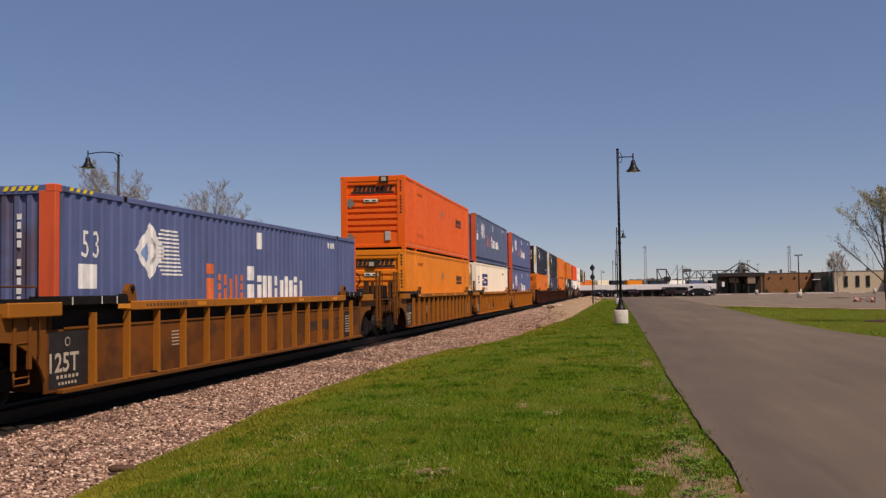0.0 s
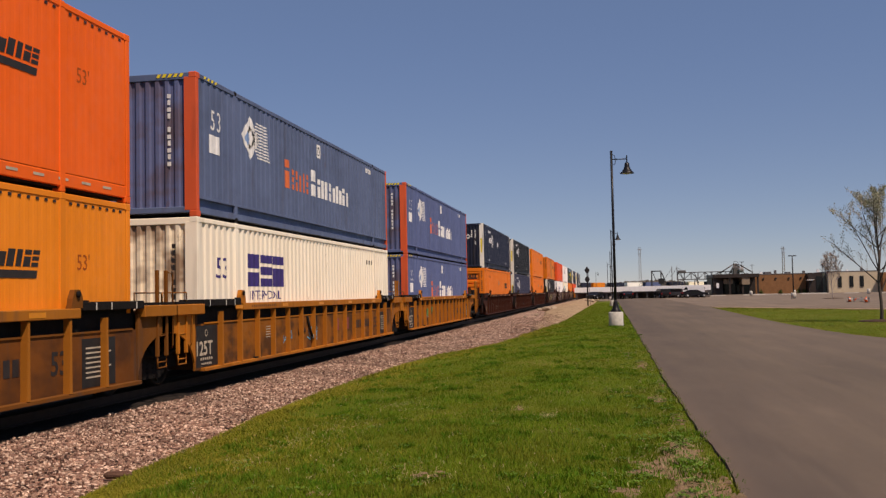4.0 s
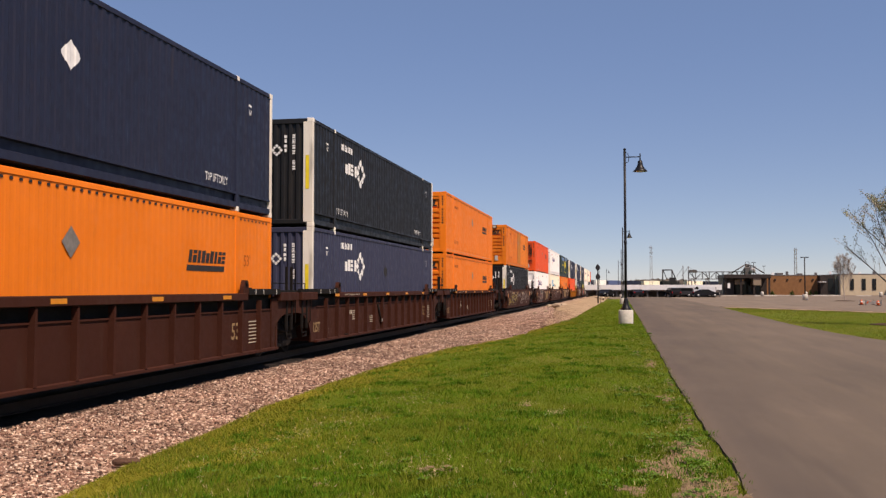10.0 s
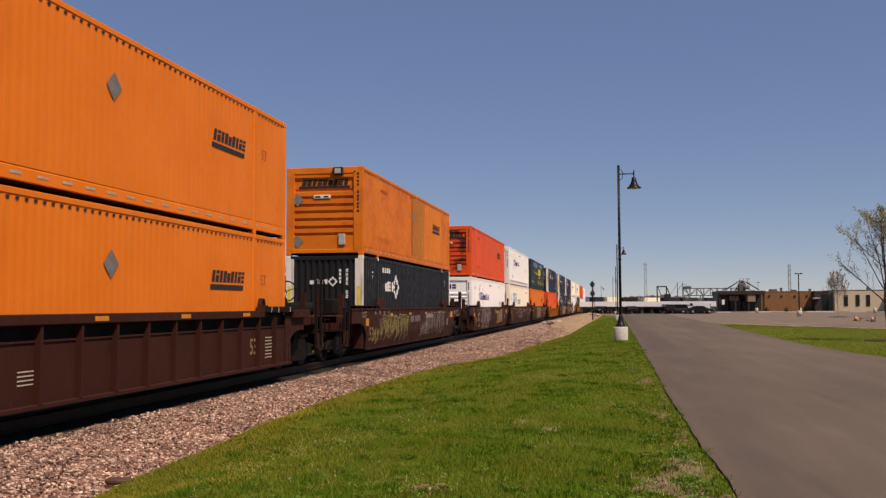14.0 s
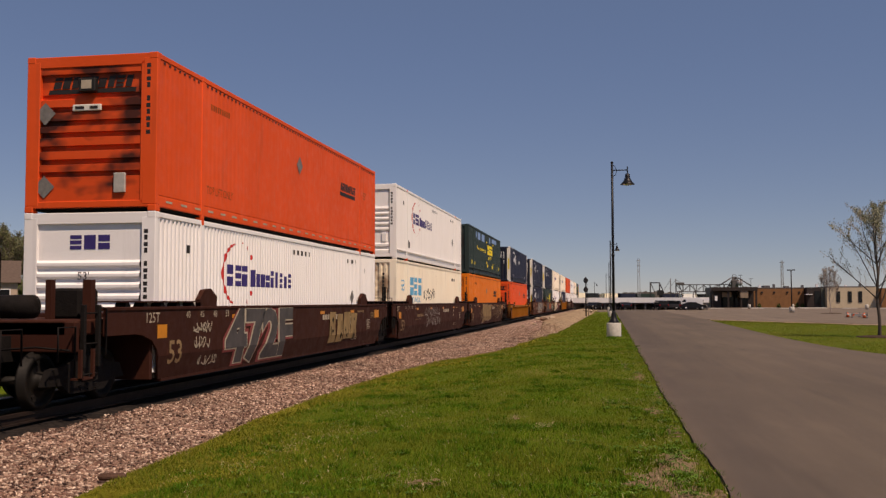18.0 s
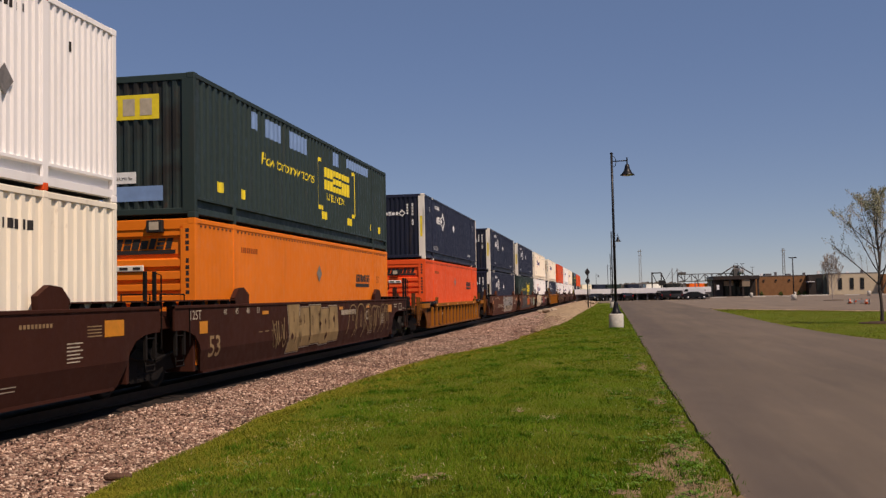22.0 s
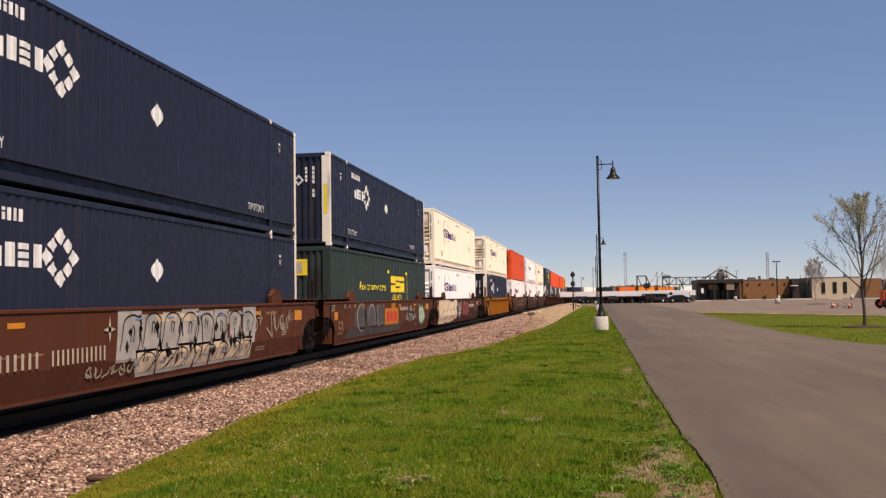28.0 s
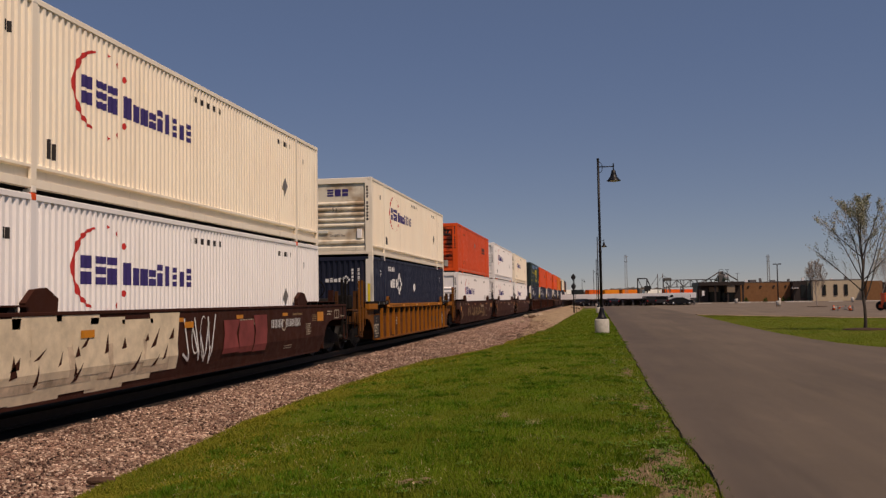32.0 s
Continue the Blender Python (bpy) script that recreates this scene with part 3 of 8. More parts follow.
def sill_rail(s, channel):
    """The rail below a side panel: a folded section with a sloping top, or an open channel with two lips."""
    bm = bmesh.new()
    if channel:
        section = ((WIDE - 0.065, 0.43), (WIDE + 0.001, 0.41), (WIDE + 0.002, 0.365), (WIDE - 0.075, 0.35), (WIDE - 0.075, 0.215), (WIDE - 0.002, 0.195), (WIDE - 0.002, 0.075), (WIDE - 0.07, 0.06))
    else:
        section = ((WIDE - 0.07, 0.345), (WIDE - 0.008, 0.27), (WIDE - 0.006, 0.095), (WIDE - 0.07, 0.08))
    ends = [[bm.verts.new((s * px, y, pz)) for px, pz in section] for y in (0.13, 16.02)]
    for i in range(len(section) - 1):
        bm.faces.new((ends[0][i], ends[0][i + 1], ends[1][i + 1], ends[1][i]))
    return bm


def front_panel(kind):
    if kind == "upright":
        return corrugated(breaks(-1.04, 1.04, 0.215), lambda u, k, z: (u, 0.012 + 0.04 * k, z), 0.15, 2.75)
    bm = bmesh.new()
    rows = [(bm.verts.new((-1.08, d, z)), bm.verts.new((1.0, d, z))) for z, d in front_rows(kind)]
    for (p, q), (r, s) in zip(rows, rows[1:]):
        bm.faces.new((p, q, s, r))
    return bm


def on_side(br, depth, off=0.004):
    return lambda u, v: (WIDE - 0.012 + off - inset_at(u, br, depth), u, v)


def on_front(d=0.0):
    return lambda u, v: (u, d - 0.006, v)


def mark_column(box, ink, x, top, low, n, front=True):
    """Small dark or white marks down a post."""
    h = (top - low) / n
    rows = [cut_block(x - 0.04, x + 0.04, low + h * (i + 0.12), low + h * (i + 0.12) + min(0.76 * h, 0.115), 3 * i + n) for i in range(n) if i != n - 5]
    part("stencil_mark", decal(rows, on_front()), ink, box)


def light_tower(box, x, z):
    p = part("tracking_unit", boxes((x - 0.17, x + 0.17, -0.09, 0.03, z, z + 0.25), bevel=0.015), "car_black", box, "dark plastic tracking unit")
    part("unit_window", boxes((x - 0.10, x + 0.10, -0.097, -0.085, z + 0.05, z + 0.21)), "ink_cream", p, "cream cover")


def lift_marks(box, ink, br, depth, side):
    """Small marks that most boxes carry."""
    pl = on_side(br, depth)
    for u in (1.2, 14.75):
        part("post_mark", decal([moved(text_shape("W", 0.14), u, 2.16), quad(u, u + 0.2, 2.36, 2.41)], pl, side), ink, box)
    part("lettering", decal([moved(text_shape("TOP LIFT ONLY", 0.17), 2.2, 0.50, 0.66)], pl, side), ink, box)
    part("lettering", decal([moved(text_shape("TOP LIFT ONLY", 0.17), 12.6, 0.50, 0.62)], pl, side), ink, box)
    part("stencil_mark", decal(cut_blocks(2.6, 3.8, 2.42, 2.60, 9, 0.3), pl, side), ink, box)


def word(box, shapes, place, ink, label):
    """A row of painted blocks, each a part."""
    pl, cuts = place if isinstance(place, tuple) else (place, ())
    for shape in shapes:
        part("painted_block", decal([shape], pl, cuts), ink, box, label)


def marks_blue(box, br, depth, side):
    pl = on_side(br, depth)
    part("lettering", decal([moved(text_shape("53", 0.42), 0.72, 1.84)], pl, side), "ink_white", box)
    part("length_patch", decal([quad(0.66, 1.16, 1.36, 1.74)], pl, side), "ink_white", box, "white paint patch")
    part("length_patch", decal([quad(7.85, 8.25, 2.26, 2.64)], pl, side), "ink_white", box, "white paint patch")
    part("logo", decal([diamond(2.9, 2.02, 0.55, 0.5, 0.35), diamond(2.9, 2.02, 0.3, 0.28)], pl, side), "ink_white", box, "white diamond emblem")
    part("logo_dot", decal([diamond(2.72, 1.98, 0.14, 0.17)], on_side(br, depth, 0.007), side), "sky_patch", box, "small pale blue diamond")
    part("logo_stripes", decal([quad(3.05 + 0.25 * abs(i - 6) / 6, 4.15 - 0.02 * i, 1.60 + 0.072 * i, 1.635 + 0.072 * i) for i in range(12)], pl, side), "ink_white", box, "white level stripes")
    word(box, [cut_block(5.2, 5.58, 1.14, 1.86, 3)] + cut_blocks(5.68, 7.15, 1.14, 1.66, 5, 0.3), (pl, side), "ink_orange", "orange painted block")
    word(box, [cut_block(7.35, 7.74, 1.14, 1.86, 1)] + cut_blocks(7.84, 11.1, 1.14, 1.66, 9, 0.3), (pl, side), "ink_white", "white painted block")
    part("stencil_mark", decal(bars(13.2, 14.0, 2.5, 2.66, 6, 0.3), pl, side), "ink_white", box)
    fr = on_front(0.012)
    part("lettering", decal([moved(text_shape("53", 0.32), -0.72, 2.0)], fr), "ink_white", box)
    part("length_patch", decal([quad(-0.78, -0.28, 1.5, 1.86), quad(-0.78, -0.28, 0.92, 1.08)], fr), "ink_white", box, "white paint patch")
    mark_column(box, "ink_white", 0.72, 2.5, 1.0, 11)
    part("hazard_stripe", decal([quad(0.45 + 0.12 * i, 0.52 + 0.12 * i, 2.80, 2.87, 0.6) for i in range(5)], on_front(-0.004)), "ink_yellow", box, "yellow and black hazard stripes")
    part("hazard_stripe", decal([quad(0.35 + 0.18 * i, 0.44 + 0.18 * i, 2.82, 2.88, 0.8) for i in range(4)], lambda u, v: (WIDE + 0.004, u, v)), "ink_yellow", box, "yellow and black hazard stripes")


def marks_blue_grey(box, br, depth, side):
    marks_blue(box, br, depth, side)
    part("lettering", decal([moved(text_shape("10", 0.24, 0.0, 0.015), 7.90, 2.33, 0.8)], on_side(br, depth, 0.007), side), "ink_black", box)


def marks_night(box, br, depth, side):
    marks_navy(box, br, depth, side, None)


def marks_faded(box, br, depth, side):
    marks_navy(box, br, depth, side, "car_black")


def marks_navy(box, br, depth, side, placard="ink_white"):
    pl = on_side(br, depth)
    lift_marks(box, "ink_white", br, depth, side)
    word(box, cut_blocks(3.0, 4.3, 1.78, 2.12, 4, 0.2), (pl, side), "ink_white", "white painted block")
    part("logo", decal(quilted(4.74, 1.95, 0.52, 0.46), pl, side), "ink_white", box, "white quilted diamond emblem")
    if placard:
        part("placard", decal([diamond(7.95, 1.84, 0.27, 0.24)], pl, side), placard, box, "white diamond placard" if placard == "ink_white" else "blackened diamond placard")
    fr = on_front(0.012)
    word(box, cut_blocks(-0.5, 0.14, 1.97, 2.12, 4, 0.2), (fr), "ink_white", "white painted block")
    part("logo", decal(quilted(0.29, 2.05, 0.17, 0.17), fr), "ink_white", box, "white quilted diamond emblem")
    mark_column(box, "ink_white", 0.77, 2.48, 1.5, 7)
    mark_column(box, "ink_white", 0.54, 2.48, 1.85, 5)
    part("reflector_strip", decal([quad(1.1, 1.2, 1.0, 1.9), quad(-1.23, -1.13, 1.0, 1.9)], on_front(-0.004)), "ink_yellow", box, "yellow reflective strips")


def marks_grooved(box, br, depth, side, unit=True, band=False):
    pl = on_side(br, depth)
    word(box, cut_blocks(11.85, 13.55, 1.76, 2.0, 9, 0.14, 0.25), (on_side(br, depth, 0.006), side), "ink_black", "black painted block")
    part("painted_band", decal([quad(11.8, 13.5, 1.60, 1.71, 0.2)], on_side(br, depth, 0.006), side), "ink_black", box, "black painted band")
    part("stencil_mark", decal(bars(2.35, 3.35, 2.3, 2.42, 9, 0.3), pl, side), "rust_ink", box, "faded small marks")
    part("lettering", decal([moved(text_shape("TOP LIFT ONLY", 0.17), 2.2, 0.55, 0.8)], pl, side), "rust_ink", box, "faded small lettering")
    part("placard_holder", decal([diamond(8.0, 1.95, 0.24, 0.24)], lambda a, b: (WIDE + 0.002, a, b)), "placard", box, "bare metal placard holder")
    part("lettering", decal([moved(text_shape("53'", 0.25), 14.55, 1.74, 0.9)], pl, side), "rust_ink", box)
    fr = on_front(0.072)
    word(box, cut_blocks(-0.82, 0.78, 2.30, 2.51, 9, 0.12, 0.25), (fr), "ink_black", "black painted block")
    part("painted_band", decal([quad(-0.9, 0.84, 2.20, 2.28, 0.2)], fr), "ink_black", box, "black painted band")
    for z in (1.83, 0.47):
        part("placard_holder", decal([diamond(-0.92, z, 0.21, 0.21)], on_front(0.01)), "placard", box, "bare metal placard holder")
    vent = part("vent", boxes((-0.37, 0.2, -0.012, 0.03, 1.86, 1.98), bevel=0.012), "reflector_white", box, "white vent plate")
    part("vent_slot", decal([quad(-0.31, -0.13, 1.895, 1.945), quad(-0.02, 0.14, 1.895, 1.945)], on_front(-0.012)), "ink_black", vent)
    mark_column(box, "ink_black", 1.13, 2.72, 1.38, 11)
    part("document_box", boxes((0.48, 0.70, -0.03, 0.03, 0.34, 0.70), bevel=0.01), "unit_grey", box, "grey document box")
    if unit:
        light_tower(box, *((0.47, 2.62) if unit is True else unit))


def marks_grooved_patched(box, br, depth, side):
    marks_grooved(box, br, depth, side)
    part("repainted_panel", decal([quad(7.6, 10.0, 0.36, 2.70)], on_side(br, depth, 0.0025), side), "orange_brown", box, "darker brownish orange repainted panel")
    part("repainted_panel", decal([quad(10.05, 14.04, 0.36, 2.70)], on_side(br, depth, 0.0025), side), "orange_pale", box, "paler orange repainted panel")
    part("repainted_edge", decal([quad(7.2, 8.1, 2.62, 2.74), quad(7.45, 7.62, 0.36, 2.6)], on_side(br, depth, 0.0035), side), "rust_ink", box, "rusty torn edge of the panel")


def marks_grooved_mid(box, br, depth, side):
    marks_grooved(box, br, depth, side, unit=(-0.05, 2.2))


def marks_grooved_bare(box, br, depth, side):
    marks_grooved(box, br, depth, side, unit=False)


def marks_ribbed(box, br, depth, side):
    pl = on_side(br, depth)
    part("logo_ring", decal([arc(3.85, 1.86, 0.66, 0.10, 100, 255, 16, 1.15)], pl, side), "ink_red", box, "red broken ring emblem")
    part("logo_dot", decal([diamond(3.95 + 0.9 * math.cos(a), 1.86 + 0.72 * math.sin(a), 0.06, 0.06) for a in (1.35, 1.0, 0.6, -0.6, -1.0, -1.35)], pl, side), "ink_red", box, "small red dots")
    word(box, cut_blocks(3.3, 4.5, 1.60, 2.06, 3, 0.16), (pl, side), "ink_navy", "indigo painted block")
    word(box, cut_blocks(4.65, 7.45, 1.60, 2.0, 9, 0.22, 0, 0.3), (pl, side), "ink_navy", "indigo painted block")
    part("stencil_mark", decal(bars(7.4, 9.0, 2.48, 2.60, 15, 0.62), pl, side), "ink_black", box)
    part("stencil_mark", decal(bars(12.7, 13.7, 2.46, 2.58, 8, 0.62), pl, side), "ink_black", box)
    part("post_mark", decal([quad(2.38, 2.44, 0.55, 0.85), quad(2.52, 2.58, 0.55, 0.8)], pl, side), "ink_black", box)
    part("post_mark", decal([quad(1.3, 1.36, 2.2, 2.36), quad(14.8, 14.86, 2.2, 2.36), quad(1.4, 1.46, 2.2, 2.36)], pl, side), "ink_black", box)
    part("placard_holder", decal([diamond(13.2, 1.42, 0.2, 0.22)], lambda a, b: (WIDE + 0.002, a, b)), "placard", box, "bare metal placard holder")
    fr = on_front(0.05)
    word(box, cut_blocks(-0.42, 0.42, 2.22, 2.48, 3, 0.18), (fr), "ink_navy", "indigo painted block")
    part("lettering", decal([moved(text_shape("53'", 0.15), -0.2, 1.66)], on_front(-0.004)), "ink_black", box)
    part("lettering", decal([moved(text_shape("24,000 lbs", 0.11), -0.3, 0.72)], fr), "ink_black", box)
    part("document_box", boxes((0.72, 0.9, 0.0, 0.06, 0.66, 1.0), bevel=0.01), "white_ribbed", box, "white document box")
    part("vent", boxes((-0.85, -0.38, 0.0, 0.06, 0.86, 0.97), bevel=0.01), "reflector_white", box, "white vent plate")
    mark_column(box, "ink_black", 1.12, 2.6, 1.3, 11)


def marks_ivory(box, br, depth, side, ink="ink_navy", tag=False):
    pl = on_side(br, depth)
    part("lettering", decal([moved(text_shape("53", 0.44), 0.98, 1.68)], pl, side), ink, box)
    word(box, [cut_block(2.65, 3.35, 1.52, 2.26, 1), cut_block(3.5, 4.2, 1.52, 2.26, 4), cut_block(4.3, 5.0, 1.52, 2.26, 3)], (pl, side), ink, "large painted block")
    part("lettering", decal([moved(text_shape("INTERMODAL", 0.21), 2.85, 1.22, 1.05)], pl, side), ink, box)
    part("stencil_mark", decal(bars(13.0, 13.9, 2.3, 2.44, 6, 0.4), pl, side), "ink_black", box)
    mark_column(box, "ink_black", 0.8, 2.4, 0.8, 11)
    if tag:
        part("scrawl", decal(scrawl(5.6, 8.2, 1.3, 1.85, 7, 3), pl, side), "ink_black", box, "black spray scrawl")
        part("old_emblem", decal(bars(-0.55, 0.3, 1.75, 2.2, 3, 0.2), on_front(0.012)), "ink_faded", box, "faded blue blocks")


def marks_worn(box, br, depth, side):
    marks_ivory(box, br, depth, side, "ink_cyan", True)


def marks_green(box, br, depth, side, patched=True):
    pl = on_side(br, depth)
    part("lettering", decal([moved(text_shape("How tomorrow moves", 0.30, 0.15), 3.75, 1.55, 0.97)], pl, side), "ink_yellow", box, "yellow slogan lettering")
    word(box, [cut_block(8.7, 9.5, 1.50, 2.14, 1), cut_block(9.62, 10.42, 1.50, 2.14, 4), cut_block(10.52, 11.35, 1.50, 2.14, 3)], (pl, side), "ink_yellow", "large yellow painted block")
    part("lettering", decal([moved(text_shape("INTERMODAL", 0.22), 8.85, 1.18, 1.0)], pl, side), "ink_yellow", box, "yellow lettering")
    part("bracket", decal([quad(8.05, 8.15, 0.95, 2.35), quad(8.15, 8.45, 2.24, 2.35), quad(8.15, 8.5, 0.88, 1.0), quad(8.45, 8.85, 0.62, 0.84)], pl, side), "ink_yellow", box, "yellow bracket line")
    part("bracket", decal([quad(11.9, 12.0, 0.95, 2.35), quad(11.6, 11.9, 2.24, 2.35), quad(11.5, 11.9, 0.88, 1.0), quad(11.1, 11.5, 0.62, 0.84)], pl, side), "ink_yellow", box, "yellow bracket line")
    part("post_mark", decal([quad(1.1, 1.5, 0.62, 0.84), quad(2.4, 2.65, 0.6, 0.82), quad(13.8, 14.0, 0.62, 0.84), quad(15.0, 15.3, 0.6, 0.82)], pl, side), "ink_yellow", box, "yellow marks")
    if patched:
        part("paint_patch", decal([quad(4.0, 5.0, 2.24, 2.68), quad(5.65, 7.05, 2.24, 2.68), quad(3.1, 3.5, 2.3, 2.7), quad(9.5, 10.15, 2.3, 2.7), quad(11.0, 13.6, 2.42, 2.7)], pl, side), "sky_patch", box, "pale blue painted-out patches")
    part("emblem_panel", decal([quad(-0.75, 0.55, 2.0, 2.5)], on_front(0.012)), "ink_yellow", box, "faded yellow panel with pale blocks")
    part("emblem_blocks", decal(bars(-0.65, 0.45, 2.08, 2.42, 3, 0.3), on_front(0.008)), "ink_cream", box)
    part("lettering_plate", decal([quad(-0.4, 0.05, 0.72, 0.95)], on_front(0.012)), "ink_white", box, "white capacity plate")
    part("lettering", decal([moved(text_shape("24,000 lbs", 0.07), -0.38, 0.78)], on_front(0.008)), "ink_black", box)
    part("paint_patch", decal([quad(-0.75, 0.62, 0.36, 0.66)], on_front(0.014)), "sky_patch", box, "pale blue painted-out patch")


def marks_green_plain(box, br, depth, side):
    marks_green(box, br, depth, side, False)


def marks_navy_placard(box, br, depth, side):
    marks_navy(box, br, depth, side)
    part("placard", decal([diamond(-0.82, 1.82, 0.2, 0.2)], on_front(0.006)), "ink_cream", box, "cream diamond placard")


def scrawl(u0, u1, v0, v1, n, seed, thick=0.045):
    """Loops of a spray line, not letters."""
    rnd = random.Random(seed)
    w = (u1 - u0) / n
    out = []
    for i in range(n):
        u, v = u0 + (i + 0.5) * w, (v0 + v1) / 2
        h = (v1 - v0) * (0.3 + 0.2 * rnd.random())
        a = rnd.choice((0, 60, 120, 180))
        if rnd.random() < 0.85:
            out.append(arc(u, v + (rnd.random() - 0.5) * h * 0.5, h * 0.8, thick, a, a + 160 + 120 * rnd.random(), 12, 0.5 * w / max(h, 0.01)))
        p = (u - 0.45 * w, v0 + (v1 - v0) * rnd.random())
        for k in range(2):
            q = (u + w * (rnd.random() - 0.35), v0 + (v1 - v0) * (rnd.random() * 0.3 + (0.7 if k % 2 else 0.0)))
            dx, dy = q[0] - p[0], q[1] - p[1]
            m = thick * 0.5 / max(0.02, math.hypot(dx, dy))
            out.append(([(p[0] - dy * m, p[1] + dx * m), (p[0] + dy * m, p[1] - dx * m), (q[0] + dy * m, q[1] - dx * m), (q[0] - dy * m, q[1] + dx * m)], [(0, 1, 2, 3)]))
            p = q
    return out


def blobs(u0, u1, v0, v1, n, seed, grow=1.0):
    """Fat overlapping spray shapes."""
    rnd = random.Random(seed)
    w = (u1 - u0) / n
    out = []
    for i in range(n):
        u, v = u0 + (i + 0.5) * w, (v0 + v1) / 2
        pts = []
        for k in range(11):
            a = 2 * math.pi * k / 11
            r = (0.82 + 0.36 * rnd.random()) * grow
            pts.append((u + 0.56 * w * r * math.cos(a), v + 0.5 * (v1 - v0) * r * math.copysign(abs(math.sin(a)) ** 0.6, math.sin(a))))
        out.append((pts, [tuple(range(11))]))
    return out


def pieces(u0, u1, v0, v1, n, seed, grow=0.0):
    """Blocky slanted spray shapes side by side, no letters; grow makes the outline behind them."""
    rnd = random.Random(seed)
    w = (u1 - u0) / n
    out = []
    for i in range(n):
        a, b = u0 + i * w, u0 + (i + 0.94) * w
        lo, hi = v0 + 0.12 * rnd.random() * (v1 - v0), v1 - 0.16 * rnd.random() * (v1 - v0)
        s = [0.22 * w * (rnd.random() - 0.5) for _ in range(6)]
        mid = lo + (hi - lo) * (0.35 + 0.3 * rnd.random())
        g = grow
        out.append(([(a + s[0] - g, lo - g), (b + s[1] + g, lo - g), (b + s[2] - 0.03 * w + g, mid), (b + s[3] + g, hi + g), (a + s[4] - g, hi + g), (a + s[5] + 0.03 * w - g, mid)], [(0, 1, 2, 3, 4, 5)]))
    return out


def wedges(u0, u1, v0, v1, n, seed):
    """Long dark slanting wedges."""
    rnd = random.Random(seed)
    out = []
    for i in range(n):
        u, v = u0 + (u1 - u0) * (i + rnd.random()) / n, v0 + (v1 - v0) * rnd.uniform(0.0, 0.8)
        w, h, k = rnd.uniform(0.06, 0.22), rnd.uniform(0.14, 0.36), rnd.uniform(-0.12, 0.2)
        out.append(([(u, v), (u + w, v + 0.12 * h), (u + w + k, v + h)], [(0, 1, 2)]))
    return out


def slits(u0, u1, v0, v1, n, seed):
    """Thin dark strokes and small counters inside the spray shapes."""
    rnd = random.Random(seed)
    w = (u1 - u0) / n
    out = []
    for i in range(n):
        u = u0 + (i + 0.5) * w
        for k in range(3):
            x, z = u + w * 0.5 * (rnd.random() - 0.5), v0 + (v1 - v0) * (0.15 + 0.65 * rnd.random())
            if rnd.random() < 0.5:
                out.append(diamond(x, z, 0.05 + 0.07 * rnd.random(), 0.06 + 0.09 * rnd.random()))
            else:
                out.append(quad(x - 0.02, x + 0.02, z - 0.12, z + 0.14, 0.5 * (rnd.random() - 0.5)))
    return out


# name: paint, post paint, side pitch and depth, front, marks, label
DESIGNS = {
    "blue": ("blue", "post_orange", 0.30, 0.027, "upright", marks_blue, "blue corrugated steel shipping container with orange corner posts"),
    "blue_grey": ("blue_grey", "post_orange", 0.30, 0.018, "upright", marks_blue_grey, "greyed blue corrugated shipping container with orange corner posts"),
    "navy": ("navy", "post_white", 0.24, 0.016, "upright", marks_navy, "dark navy corrugated shipping container with white corner posts"),
    "night": ("night", "post_white", 0.24, 0.016, "upright", marks_night, "near-black corrugated shipping container with white corner posts"),
    "navy_placard": ("navy", "post_white", 0.24, 0.016, "upright", marks_navy_placard, "dark navy corrugated shipping container with white posts and cream placard"),
    "green_plain": ("green", "green", 0.29, 0.036, "upright", marks_green_plain, "dark green corrugated shipping container with yellow lettering"),
    "faded_navy": ("faded_navy", "post_white", 0.24, 0.016, "upright", marks_faded, "faded blue corrugated shipping container with white corner posts"),
    "orange_deep": ("orange_deep", "orange_deep", 0.21, 0.0032, "groove", marks_grooved, "deep orange shipping container with grooved front and tracking unit"),
    "orange": ("orange", "orange", 0.21, 0.0032, "groove", marks_grooved_bare, "bright orange shipping container with grooved front"),
    "orange_unit": ("orange", "orange", 0.21, 0.0032, "groove", marks_grooved, "bright orange shipping container with grooved front and tracking unit"),
    "orange_pale": ("orange_pale", "orange_pale", 0.21, 0.0032, "groove", marks_grooved_mid, "yellow-orange shipping container with grooved front and tracking unit"),
    "orange_patched": ("orange_worn", "orange_worn", 0.21, 0.0032, "groove", marks_grooved_patched, "yellow-orange shipping container with repainted panels and tracking unit"),
    "red_orange": ("red_orange", "red_orange", 0.21, 0.0032, "groove", marks_grooved_mid, "red-orange shipping container with grooved sooty front"),
    "vermilion": ("vermilion", "vermilion", 0.21, 0.0032, "groove", marks_grooved_mid, "vermilion shipping container with grooved front"),
    "white_ribbed": ("white_ribbed", "white_ribbed", 0.165, 0.036, "rib", marks_ribbed, "white ribbed shipping container with indigo and red emblem"),
    "cream_ribbed": ("cream_ribbed", "cream_ribbed", 0.165, 0.036, "rib", marks_ribbed, "cream ribbed shipping container with indigo and red emblem"),
    "ivory": ("ivory", "ivory", 0.29, 0.036, "upright", marks_ivory, "cream corrugated shipping container with dark blue blocks"),
    "worn_ivory": ("ivory", "ivory", 0.24, 0.036, "upright", marks_worn, "rust-streaked cream shipping container with pale blue blocks"),
    "green": ("green", "green", 0.29, 0.036, "upright", marks_green, "dark green corrugated shipping container with yellow lettering"),
}
MESHES = {}


def cached(key, make, material):
    if key not in MESHES:
        MESHES[key] = mesh_of(key[0], make(), material)
    return MESHES[key]


